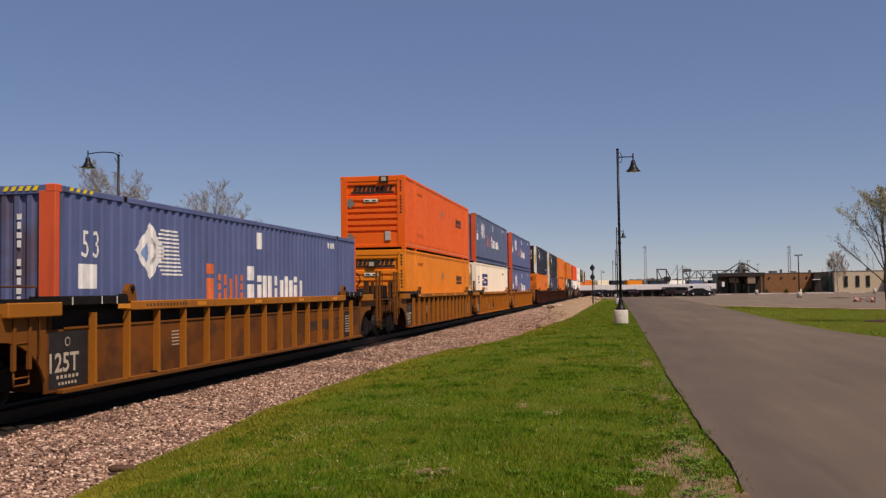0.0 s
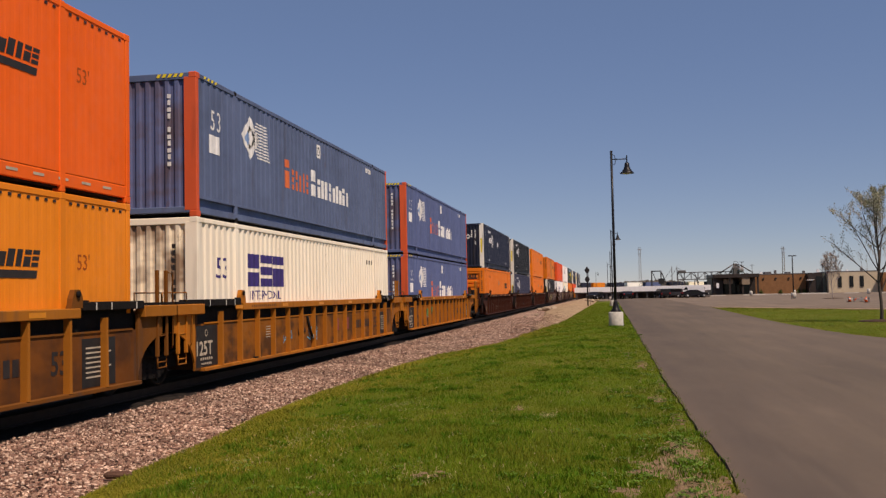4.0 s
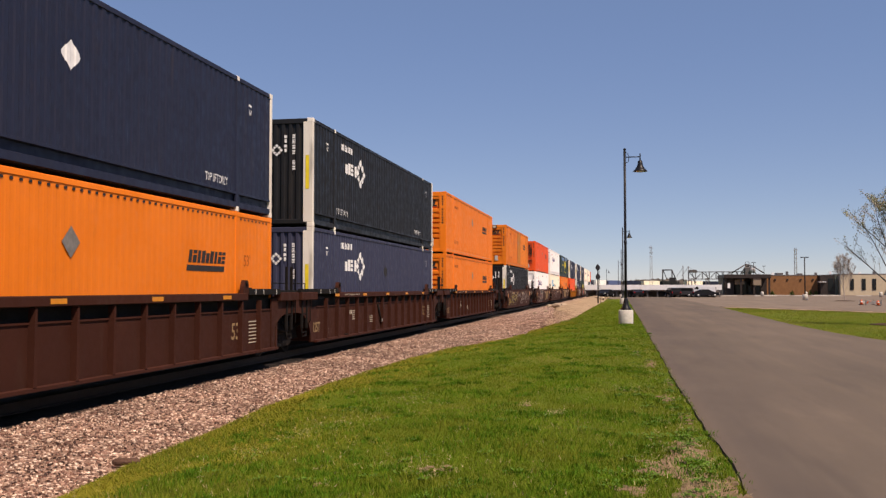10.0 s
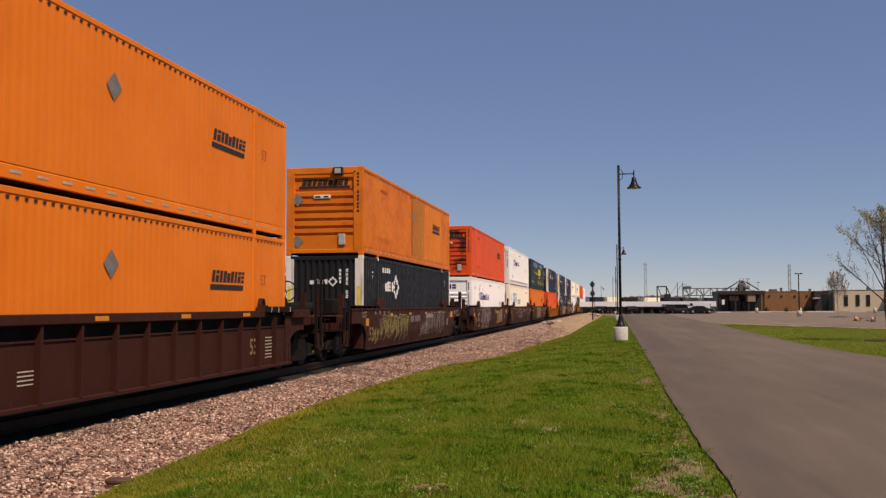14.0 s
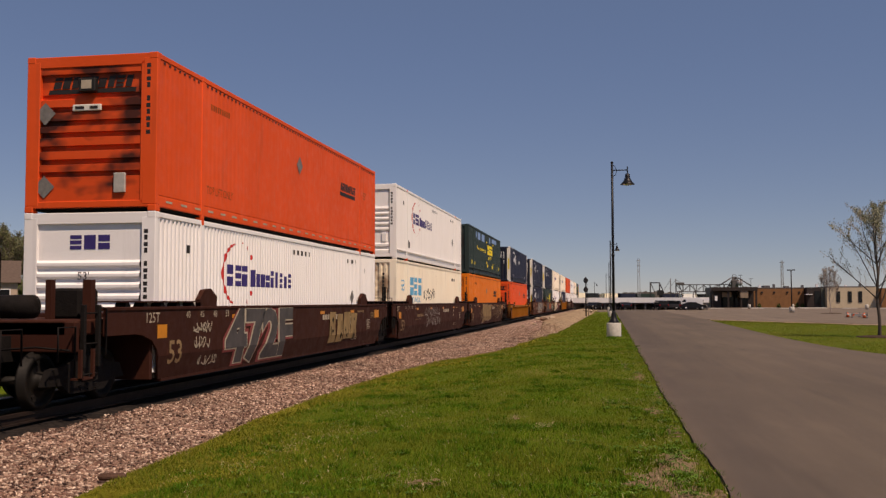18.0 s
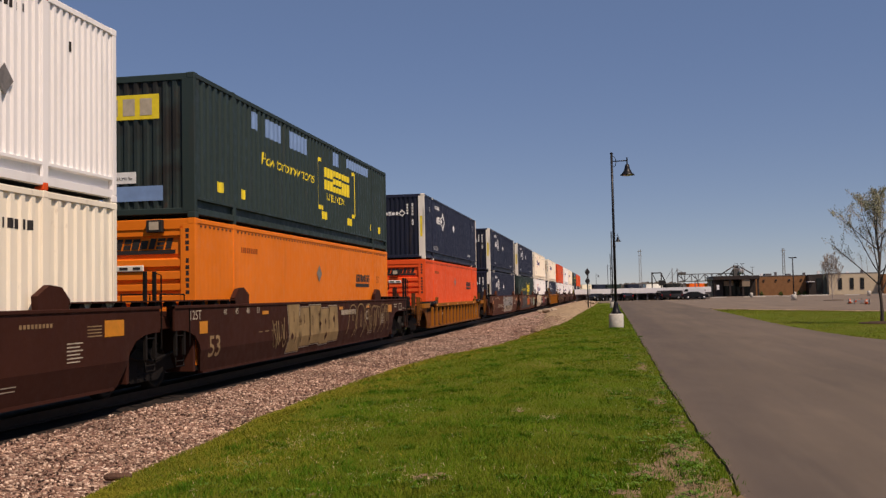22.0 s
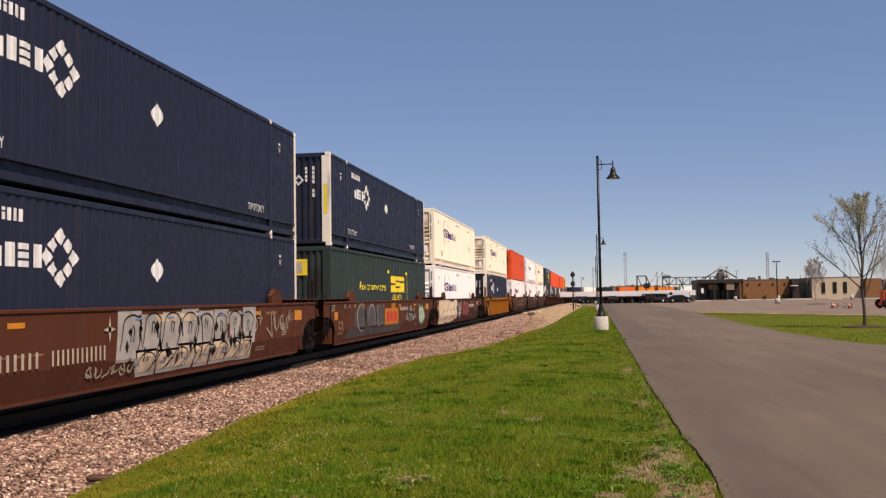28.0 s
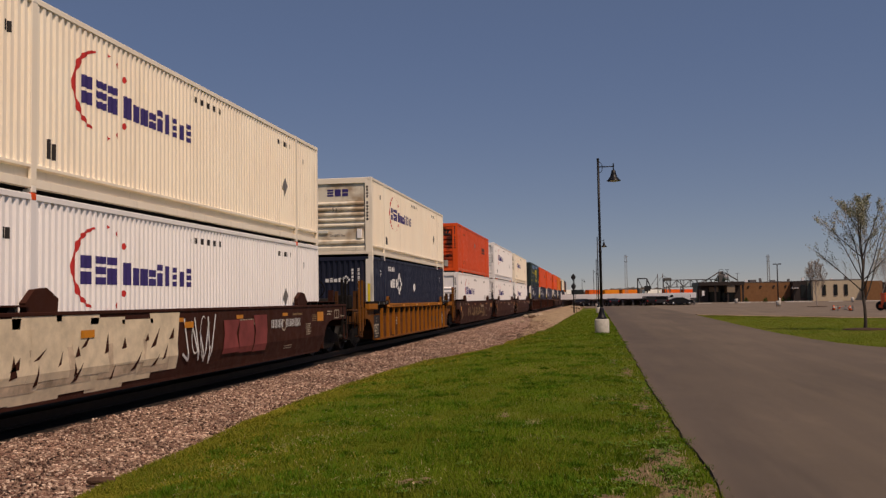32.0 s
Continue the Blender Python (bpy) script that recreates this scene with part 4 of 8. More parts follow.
def container(design):
    """A 53-foot box. Origin: middle of its front, on the floor below it."""
    skin, post, pitch, depth, front, marks, label = DESIGNS[design]
    box = thing("shipping_container", label, "container", "containers on the train")
    br = side_breaks(pitch)
    side = [b[0] for b in br] if depth > 0.008 else []
    side = [c for c in side if 0.3 < c < 15.9]
    k = (skin, pitch, depth)
    part("side_panel", cached(("side_panel", *k), lambda: side_panel(pitch, depth), skin), skin, box)
    part("far_side_panel", cached(("far_side_panel", skin), lambda: boxes((-WIDE + 0.01, -WIDE + 0.04, 0.1, 16.05, 0.15, 2.79)), skin), skin, box)
    face = {"red_orange": "red_orange_sooty", "navy": "navy_streaked", "green": "green_sooty", "blue": "blue_rusty", "blue_grey": "blue_rusty", "ivory": "ivory_rusty", "cream_ribbed": "cream_rusty"}.get(skin, skin)
    part("front_panel", cached(("front_panel", skin, front), lambda: front_panel(front), face), face, box)
    part("roof", cached(("roof", skin), lambda: boxes((-1.24, 1.24, 0.1, 16.05, 2.80, 2.86)), skin), skin, box)
    part("floor_frame", cached(("floor_frame",), lambda: boxes((-1.24, 1.24, 0.1, 16.05, 0.05, 0.15)), "grime"), "grime", box)
    for x in (-1, 1):
        part("top_rail", cached(("top_rail", skin, x), lambda: boxes((x * WIDE - 0.035, x * WIDE + 0.035 - 0.035 * (x > 0), 0.12, 16.03, 2.79, 2.885), bevel=0.008), skin), skin, box)
        part("bottom_rail", cached(("bottom_rail", skin, x), lambda: sill_rail(x, front != "groove"), skin), skin, box)
    for name, y in (("front_post", 0), ("rear_post", LONG - 0.12)):
        for x in (-1, 1):
            def post_shape():
                a, b = sorted((x * 1.03, x * (WIDE + 0.002)))
                return boxes((a, b, y - 0.004 * (y == 0), y + 0.12, 0.12, 2.80), bevel=0.01)
            part("corner_post", cached((name, post, x), post_shape, post), post, box, "white-painted corner post" if post == "post_white" else "orange corner post" if post == "post_orange" else "")
    part("header", cached(("header", skin, front), lambda: boxes((-1.15, 1.15, 0.0, 0.1, 2.68 if front != "upright" else 2.75, 2.886), bevel=0.01), skin), skin, box)
    part("front_sill", cached(("front_sill", skin), lambda: boxes((-1.15, 1.15, 0.0, 0.1, 0.08, 0.20), bevel=0.01), skin), skin, box)
    part("door", cached(("door", skin), lambda: boxes((-1.05, 1.05, LONG - 0.06, LONG - 0.01, 0.12, 2.8)), skin), skin, box)
    for y in (2.0, 14.15):
        part("stacking_post", cached(("stacking_post", skin, y), lambda: boxes((WIDE - 0.05, WIDE + 0.003, y - 0.075, y + 0.075, 0.1, 2.84), bevel=0.01), skin), skin, box)
        for z in (0.0, 2.79):
            cast = {"post_white": "post_white", "post_orange": "grime", "white_ribbed": "red_orange", "cream_ribbed": "post_white"}.get(post, skin)
            part("stacking_casting", cached(("stacking_casting", cast, y, z), lambda: boxes((WIDE - 0.14, WIDE + 0.008, y - 0.06, y + 0.06, z, z + 0.106), bevel=0.01), cast), cast, box)
    for x in (-1, 1):
        for y in (0, LONG):
            for z in (0, TALL - 0.12):
                def casting():
                    a, b = sorted((x * (WIDE - 0.16), x * (WIDE + 0.005)))
                    c, e = sorted((y + (-0.008 if y == 0 else 0.008), y + (0.17 if y == 0 else -0.17)))
                    return boxes((a, b, c, e, z, z + 0.12), bevel=0.012)
                part("corner_casting", cached(("corner_casting", post, x, y, z), casting, post), post, box)
    if front == "groove":
        part("end_frame", cached(("end_frame", skin, 0), lambda: boxes((-1.29, -1.06, 0.0, 0.09, 0.15, 2.75), bevel=0.008), skin), skin, box)
        part("end_frame", cached(("end_frame", skin, 1), lambda: boxes((0.98, 1.29, 0.0, 0.09, 0.15, 2.75), bevel=0.008), skin), skin, box)
        part("slot_strip", decal([quad(0.25 + 0.21 * i, 0.33 + 0.21 * i, 2.725, 2.765) for i in range(75)], lambda u, v: (WIDE - 0.003, u, v)), "ink_black", box, "row of dark slots below the roof rail")
        part("reflective_tape", decal([quad(0.4 + 0.62 * i, 0.66 + 0.62 * i, 0.175, 0.215) for i in range(25)], lambda u, v: (WIDE - 0.001, u, v)), "ink_cream", box, "dashes of white reflective tape")
    marks(box, br, depth, side)
    return box


PROTOTYPES = {}


def place_container(design, m):
    if design not in PROTOTYPES:
        PROTOTYPES[design] = container(design)
        PROTOTYPES[design].matrix_basis = m
        return PROTOTYPES[design]
    return copy_thing(PROTOTYPES[design], m)


# ---- well cars ----
def plate(outline, x0, x1):
    """A plate cut to an outline of y, z."""
    bm = bmesh.new()
    a = [bm.verts.new((x0, y, z)) for y, z in outline]
    b = [bm.verts.new((x1, y, z)) for y, z in outline]
    bm.faces.new(a)
    bm.faces.new(b[::-1])
    for i in range(len(a)):
        j = (i + 1) % len(a)
        bm.faces.new((a[i], b[i], b[j], a[j]))
    return bm


def arch(sign, y0, reach, low, high, top):
    """The side plate over a truck: the lower edge rises in an arch."""
    pts = [(y0, low)]
    for i in range(1, 8):
        a = math.pi / 2 * i / 7
        pts.append((y0 + sign * 1.05 * (1 - math.cos(a)), low + (high - low) * math.sin(a)))
    return pts + [(y0 + sign * reach, high), (y0 + sign * reach, top), (y0, top)]


def tuck(z):
    """How far the plain side sheet leans in below its bend."""
    return 0.105 * max(0.0, 0.66 - z) / 0.42


def side_sheet(low, top, x0, x1, s, front=-1.2, rear=17.35):
    bm = bmesh.new()
    knee = 0.66
    upper = [(-0.10, knee), (16.25, knee), (16.29, 0.78), (16.5, 0.96), (16.8, 1.05), (17.1, 1.08), (rear, 1.08), (rear, top), (front, top), (front, 1.08), (-0.9, 1.08), (-0.65, 1.05), (-0.35, 0.96), (-0.14, 0.78)]
    lower = [(0.10, low), (16.05, low), (16.19, 0.5), (16.25, knee), (-0.10, knee), (-0.04, 0.5)]
    for outline in (upper, lower):
        a, b = [[bm.verts.new((s * (x - tuck(z)), y, z)) for y, z in outline] for x in (x0, x1)]
        bm.faces.new(a)
        bm.faces.new(b[::-1])
        for i in range(len(a)):
            j = (i + 1) % len(a)
            if not outline[i][1] == outline[j][1] == knee:
                bm.faces.new((a[i], b[i], b[j], a[j]))
    bmesh.ops.remove_doubles(bm, verts=bm.verts[:], dist=0.0005)
    return bm


def truck(car, y):
    t = part("truck", plate([(y - 1.15, 0.36), (y - 1.0, 0.60), (y - 0.55, 0.66), (y - 0.35, 0.78), (y + 0.35, 0.78), (y + 0.55, 0.66), (y + 1.0, 0.60), (y + 1.15, 0.36),
                             (y + 0.7, 0.34), (y + 0.5, 0.20), (y - 0.5, 0.20), (y - 0.7, 0.34)], 0.94, 1.06), "grime", car, "grimy cast steel truck frame")
    part("far_frame", plate([(y - 1.15, 0.36), (y - 0.5, 0.7), (y + 0.5, 0.7), (y + 1.15, 0.36), (y, 0.2)], -1.06, -0.94), "grime", t)
    part("bolster", boxes((-1.0, 1.0, y - 0.2, y + 0.2, 0.5, 0.95)), "grime", t)
    for dx in (-0.22, 0.0, 0.22):
        bm = bmesh.new()
        add_tube(bm, [(1.0 + 0.07 * math.cos(a), y + dx + 0.07 * math.sin(a), 0.24 + 0.012 * a) for a in [0.6 * i for i in range(40)]], 0.014, 4)
        part("spring", bm, "grime", t)
    sets = []
    for dy in (-0.89, 0.89):
        bm = bmesh.new()
        for s in (-1, 1):
            prof = [(0.05, 0.80), (0.46, 0.69), (0.46, 0.72), (0.425, 0.735), (0.42, 0.82), (0.34, 0.82), (0.32, 0.78), (0.16, 0.77), (0.14, 0.85), (0.1, 0.98), (0.05, 0.98)]
            turned(bm, [(r, s * h) for r, h in prof], 24, (0, 0, 0), "X")
        turned(bm, [(0.08, -0.8), (0.08, 0.8)], 10, (0, 0, 0), "X")
        for k in range(3):
            a = 2.1 * k
            add_box(bm, 0.82, 0.835, 0.3 * math.cos(a) - 0.03, 0.3 * math.cos(a) + 0.03, 0.3 * math.sin(a) - 0.03, 0.3 * math.sin(a) + 0.03)
        w = part("wheelset", bm, "wheel", t, "worn steel wheels on an axle")
        w.location = (0, y + dy, 0.42)
        sets.append(w)
    return sets


def ladder(car, y, z0, z1, paint_name, x=1.42, width=0.42, post=0.035):
    l = part("ladder", boxes((x - post, x + post, y - post, y + post, z0 + 0.2, z1), (x - post, x + post, y + width - post, y + width + post, z0 + 0.2, z1), bevel=0.006), paint_name, car)
    part("stirrup", tubes(([(x, y, z0 + 0.25), (x, y, z0), (x, y + width, z0), (x, y + width, z0 + 0.25)], 0.018), sides=5), paint_name, l)
    part("grab_iron", tubes(([(x + 0.02, y + width + 0.16, 0.75), (x + 0.05, y + width + 0.16, 0.8), (x + 0.05, y + width + 0.16, z1 - 0.06), (x, y + width, z1 - 0.02)], 0.014), sides=5), paint_name, l)
    z1 = min(z1, 1.5)
    n = int((z1 - z0) / 0.33)
    for i in range(n):
        z = z0 + 0.1 + i * (z1 - z0 - 0.15) / max(1, n - 1)
        part("rung", tubes(([(x, y, z), (x, y + width, z)], 0.014), sides=5), paint_name, l)


def car_end(car, sign, y0, full, paint_name, top, ribbed):
    """What stands beyond the well: deck, steps, rails, and at a full end the coupler."""
    def span(a, b):
        return tuple(sorted((y0 + sign * a, y0 + sign * b)))
    reach = 2.6 if full else 1.35
    gear = "grime" if paint_name in ("car_brown", "car_oxide") else paint_name
    worn = paint_name if paint_name in ("car_brown", "car_oxide") else "end_rust"
    part("end_deck", boxes((-1.25, 1.25, *span(0.1, reach), top - 0.42, top - 0.18), bevel=0.02), worn, car)
    part("bulkhead", boxes((-1.36, 1.36, *span(0.06, 0.16), 0.26, top - 0.1), bevel=0.01), worn, car)
    part("centre_sill", boxes((-0.35, 0.35, *span(0.1, reach + 0.25), 0.72, top - 0.42)), "grime", car)
    if ribbed:
        band = part("walkway", boxes((0.95, 1.485, *span(-1.86, 0.02), top - 0.05, top + 0.085), bevel=0.01), "grime", car, "dark walkway band with white ticks")
        part("end_walkway", boxes((0.95, 1.46, *span(0.02, 1.25), top + 0.004, top + 0.05)), "grime", car)
        part("reflector", decal([quad(y0 - sign * d - 0.014, y0 - sign * d + 0.014, top - 0.045, top + 0.075) for d in (0.25, 1.05, 1.5)], lambda u, v: (1.489, u, v)), "reflector_white", band)
        lock = part("lock_bracket", plate([(y0 - sign * 2.16, top - 0.01), (y0 - sign * 1.84, top - 0.01), (y0 - sign * 1.86, top + 0.16), (y0 - sign * 1.93, top + 0.27), (y0 - sign * 2.06, top + 0.27), (y0 - sign * 2.13, top + 0.14)][::sign], 1.38, 1.47), paint_name, car)
        part("lock_pin", lathe([(0.02, 1.47), (0.05, 1.475), (0.05, 1.50), (0.02, 1.505)], 10, (0, y0 - sign * 2.0, top + 0.2), "X"), "grime", lock)
        part("lock_tab", boxes((1.39, 1.48, *span(-1.84, -1.70), top - 0.01, top + 0.11), bevel=0.01), "grime", lock)
    else:
        part("walkway", boxes((0.95, 1.47, *span(-1.75, 1.25), top + 0.085, top + 0.11)), paint_name, car)
        for k in range(5):
            part("walkway_foot", plate([(y0 + sign * (1.1 - 0.62 * k) - 0.1, top), (y0 + sign * (1.1 - 0.62 * k) + 0.1, top), (y0 + sign * (1.1 - 0.62 * k) + 0.04, top + 0.085), (y0 + sign * (1.1 - 0.62 * k) - 0.04, top + 0.085)], 1.25, 1.44), "grime", car)
        part("lock_bracket", plate([(y0 - sign * 2.50, top), (y0 - sign * 1.74, top), (y0 - sign * 1.70, top + 0.14), (y0 - sign * 1.92, top + 0.33), (y0 - sign * 2.22, top + 0.36), (y0 - sign * 2.52, top + 0.20)][::sign], 1.34, 1.44), paint_name, car)
    part("stanchion", boxes((1.18, 1.3, *span(0.75, 0.9), top - 0.4, top + 0.05)), worn, car)
    if full:
        part("coupler", boxes((-0.14, 0.14, *span(reach + 0.2, 3.62), 0.72, 0.98), (-0.22, 0.22, *span(3.3, 3.62), 0.66, 1.04), bevel=0.03), "grime", car)
        part("end_beam", boxes((-1.4, 1.4, *span(reach - 0.14, reach), 0.86, top - 0.2), bevel=0.02), worn, car)
        part("end_post", boxes((1.05, 1.2, *span(reach - 0.9, reach - 0.78), top - 0.2, top + 0.45)), worn, car)
        part("end_post", boxes((0.4, 0.5, *span(reach - 0.9, reach - 0.78), top - 0.2, top + 0.45)), worn, car)
        part("valve_box", boxes((0.2, 0.8, *span(0.9, 1.5), top - 0.18, top + 0.32), bevel=0.04), "grime", car)
        part("air_reservoir", lathe([(0.06, -0.5), (0.19, -0.46), (0.19, 0.46), (0.06, 0.5)], 12, (-0.2, y0 + sign * 1.9, top + 0.02), "X"), "grime", car)
        ya = y0 + sign * (reach - 0.2) - (0.42 if sign > 0 else 0)
        ladder(car, ya, 0.42, top + (0.05 if sign < 0 and paint_name == "car_brown" else 0.80 if top > 1.4 else 0.28), gear)
        part("grab_rail", tubes(([(1.44, y0 + sign * (reach + 0.05), 0.5), (1.44, y0 + sign * (reach + 0.05), 1.25), (1.44, y0 + sign * (reach + 0.5), 1.25), (1.44, y0 + sign * (reach + 0.5), 0.75)], 0.016), sides=5), gear, car)
        part("step", boxes((1.28, 1.45, *span(reach - 0.5, reach - 0.1), 0.44, 0.47), (1.40, 1.45, *span(reach - 0.5, reach - 0.45), 0.44, 0.9), (1.40, 1.45, *span(reach - 0.15, reach - 0.1), 0.44, 0.9)), worn, car)
        part("uncoupling_lever", tubes(([(1.4, y0 + sign * (reach + 0.12), 0.9), (0.9, y0 + sign * (reach + 0.2), 0.95), (0.2, y0 + sign * (reach + 0.3), 0.9)], 0.016), sides=5), "grime", car)
        if sign > 0:
            bm = bmesh.new()
            add_tube(bm, [(0.55 + 0.27 * math.cos(a), y0 + reach - 0.5, top + 0.5 + 0.27 * math.sin(a)) for a in [math.pi / 8 * i for i in range(17)]], 0.02, 5, False)
            for a in (0.3, 2.4, 4.5):
                add_tube(bm, [(0.55, y0 + reach - 0.5, top + 0.5), (0.55 + 0.27 * math.cos(a), y0 + reach - 0.5, top + 0.5 + 0.27 * math.sin(a))], 0.012, 5)
            part("brake_wheel", bm, "grime", car, "spoked hand brake wheel")
    else:
        part("article_joint", boxes((-0.3, 0.3, *span(reach, 1.62), 0.72, 1.0), bevel=0.03), "grime", car)
        part("brake_rod", tubes(([(1.1, y0 + sign * 0.3, 0.7), (1.15, y0 + sign * 1.4, 0.55), (1.1, y0 + sign * 1.6, 0.8)], 0.03), sides=6), "grime", car)
        ya = y0 + sign * 1.0 - (0.36 if sign > 0 else 0)
        ladder(car, ya, 0.42, top + (0.62 if sign > 0 else 0.05), gear, 1.40, 0.34, 0.03)
        part("handrail", tubes(([(1.2, y0 + sign * 0.2, top), (1.2, y0 + sign * 0.2, top + 0.22), (1.2, y0 + sign * 1.2, top + 0.22), (1.2, y0 + sign * 1.2, top)], 0.014), sides=5), gear, car)


def well_car(ribbed, paint_name, first, last, label, top=1.53, number=0):
    """One well of a car. Origin: below the front of its box, on the rail."""
    car = thing("well_car", label, "railcar", "wells of the train")
    low = 0.24
    # light: sunlit copy for ribs and chords; dull: shaded copy for webs
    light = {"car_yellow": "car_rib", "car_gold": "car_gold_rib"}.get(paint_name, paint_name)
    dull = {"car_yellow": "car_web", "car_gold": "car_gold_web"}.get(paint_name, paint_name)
    for s in (-1, 1):
        x = lambda a, b: tuple(sorted((s * a, s * b)))
        if ribbed:
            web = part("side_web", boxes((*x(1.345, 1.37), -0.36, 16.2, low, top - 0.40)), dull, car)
            # Dark strip in the open bay below the chord, standing for its shade.
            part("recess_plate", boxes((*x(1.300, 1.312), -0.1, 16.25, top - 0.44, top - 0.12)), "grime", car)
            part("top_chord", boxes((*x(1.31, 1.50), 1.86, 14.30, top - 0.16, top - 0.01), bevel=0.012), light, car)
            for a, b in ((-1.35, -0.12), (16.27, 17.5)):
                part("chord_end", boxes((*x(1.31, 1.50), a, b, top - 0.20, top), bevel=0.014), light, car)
            # A second added strip behind the chord, shade as dark colour.
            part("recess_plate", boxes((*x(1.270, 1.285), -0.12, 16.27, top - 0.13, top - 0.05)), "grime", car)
            part("bottom_sill", boxes((*x(1.30, 1.47), -0.05, 16.2, low - 0.03, low + 0.035), bevel=0.008), paint_name, car)
            if s > 0:
                part("level_rod", boxes((1.375, 1.39, 0.1, 16.05, top - 0.40, top - 0.37)), paint_name, web)
                for i in range(15):
                    y = 0.80 + i * 1.02
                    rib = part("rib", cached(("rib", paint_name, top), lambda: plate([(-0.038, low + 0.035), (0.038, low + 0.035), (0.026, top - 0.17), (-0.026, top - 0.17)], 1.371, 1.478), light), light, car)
                    rib.location = (0, y, 0)
        else:
            part("side_plate", side_sheet(low, top, 1.40, 1.44, s, -1.9 if first else -1.2, 18.6 if last else 17.35), paint_name, car)
            part("top_chord", boxes((*x(1.32, 1.46), -1.9 if first else -1.2, 18.6 if last else 17.35, top - 0.05, top + 0.01), bevel=0.01), paint_name, car)
            part("bottom_sill", boxes((*x(1.22, 1.35), 0.2, 15.95, low - 0.04, low + 0.01)), paint_name, car)
        if ribbed:
            part("foot", boxes((*x(1.36, 1.46), 2.70, 2.84, low - 0.03, low + 0.07), bevel=0.01), "grime", car)
            for sg, y0 in ((-1, -0.36), (1, 16.19 if paint_name != "car_brown" else 15.92)):
                part("arch_plate", plate(arch(sg, y0, 1.35, low, 1.02, top - 0.14)[::sg], *x(1.36, 1.40)), paint_name, car)
    part("well_floor", boxes((-1.3, 1.3, 0.0, 16.15, 0.27, 0.35)), "grime", car)
    car_end(car, -1, -0.1, first, paint_name, top, ribbed)
    car_end(car, 1, 16.25, last, paint_name, top, ribbed)
    spun = truck(car, -1.75 if first else -1.62)
    if last:
        spun += truck(car, 17.9)
    face = 1.372 if ribbed else 1.441
    pl = lambda u, v: (face + 0.003 - (0 if ribbed else tuck(v)), u, v)
    if ribbed:
        tan = lambda u, v: (face + 0.006, u, v)
        if paint_name != "car_brown" and top < 1.4:
            part("lettering", decal([moved(text_shape("125T", 0.2), 2.0, 0.62, 0.85)], tan), "ink_cream", car, "tan load lettering")
        elif paint_name != "car_brown":
            part("data_panel", decal([quad(-0.26, 0.74, 0.29, 1.10)], pl), "car_black", car, "black data panel")
            part("lettering", decal([moved(text_shape("125T", 0.27, 0.0, 0.02), -0.24, 0.52, 1.0)], tan), "ink_cream", car, "tan load lettering")
            part("stencil_mark", decal(bars(-0.1, 0.5, 0.42, 0.47, 6, 0.4) + bars(-0.05, 0.45, 0.33, 0.37, 6, 0.4) + [arc(0.2, 0.95, 0.06, 0.02, 0, 359, 12)], tan), "ink_cream", car)
        else:
            part("lettering", decal([moved(text_shape("125T", 0.25, 0.0, 0.02), -0.12, 0.48, 0.8)], tan), "ink_tan", car, "tan load lettering")
            part("stencil_mark", decal([quad(0.80, 1.10 + 0.08 * (i % 2), 0.36 + 0.055 * i, 0.375 + 0.055 * i) for i in range(4)] + bars(2.9, 3.5, 0.86, 0.98, 4, 0.4) + [quad(5.5, 6.0, 0.55 + 0.06 * i, 0.57 + 0.06 * i) for i in range(4)], tan), "ink_cream", car)
        if paint_name != "car_brown":
            part("data_panel", decal([quad(14.52, 15.5, 0.30, 1.05)], pl), "car_black", car, "black data panel")
        part("stencil_mark", decal([quad(14.62, 14.62 + 0.5 + 0.12 * (i % 3), 0.44 + 0.075 * i, 0.465 + 0.075 * i) for i in range(7)], lambda u, v: (face + 0.006, u, v)), "ink_cream", car)
        part("lettering", decal([moved(text_shape("53", 0.34, 0.0, 0.015), 13.72, 0.56, 0.9)], pl), "ink_black" if paint_name != "car_brown" else "ink_tan", car)
        part("reflector", decal([quad(1.4 + 2.9 * i, 1.80 + 2.9 * i, top - 0.125, top - 0.05) for i in range(5)], lambda u, v: (1.504, u, v)), "reflector", car, "yellow reflectors")
        part("stencil_mark", decal(bars(2.3, 3.9, top - 0.105, top - 0.06, 13, 0.6), lambda u, v: (1.504, u, v)), "ink_black" if paint_name != "car_brown" else "ink_cream", car)
        if paint_name != "car_brown":
            part("stencil_mark", decal(bars(11.4, 13.0, 0.62, 0.86, 8, 0.3), pl), "ink_black", car)
        part("stencil_mark", decal([quad(3.5, 3.8, 0.7 + 0.06 * i, 0.72 + 0.06 * i) for i in range(5)], pl), "ink_cream", car)
    else:
        part("lettering", decal([moved(text_shape("53", 0.42, 0.0, 0.012), 0.30, 0.50)], pl, (), 0.66), "ink_tan", car, "tan length number")
        part("lettering", decal([moved(text_shape("125T", 0.18), -0.55, 1.26)], pl), "ink_cream", car)
        part("reflector", decal([quad(-0.15, 0.22, 0.98, 1.22)] + [quad(3.2 + 3.1 * i, 3.6 + 3.1 * i, 1.28, 1.36) for i in range(4)] + [quad(15.5, 16.1, 1.08, 1.34)], pl), "reflector", car, "yellow reflectors")
        part("lettering", decal([moved(text_shape(w, 0.13), 1.0 + 0.62 * i, 1.32) for i, w in enumerate(("40", "45", "48", "53"))], pl), "ink_cream", car)
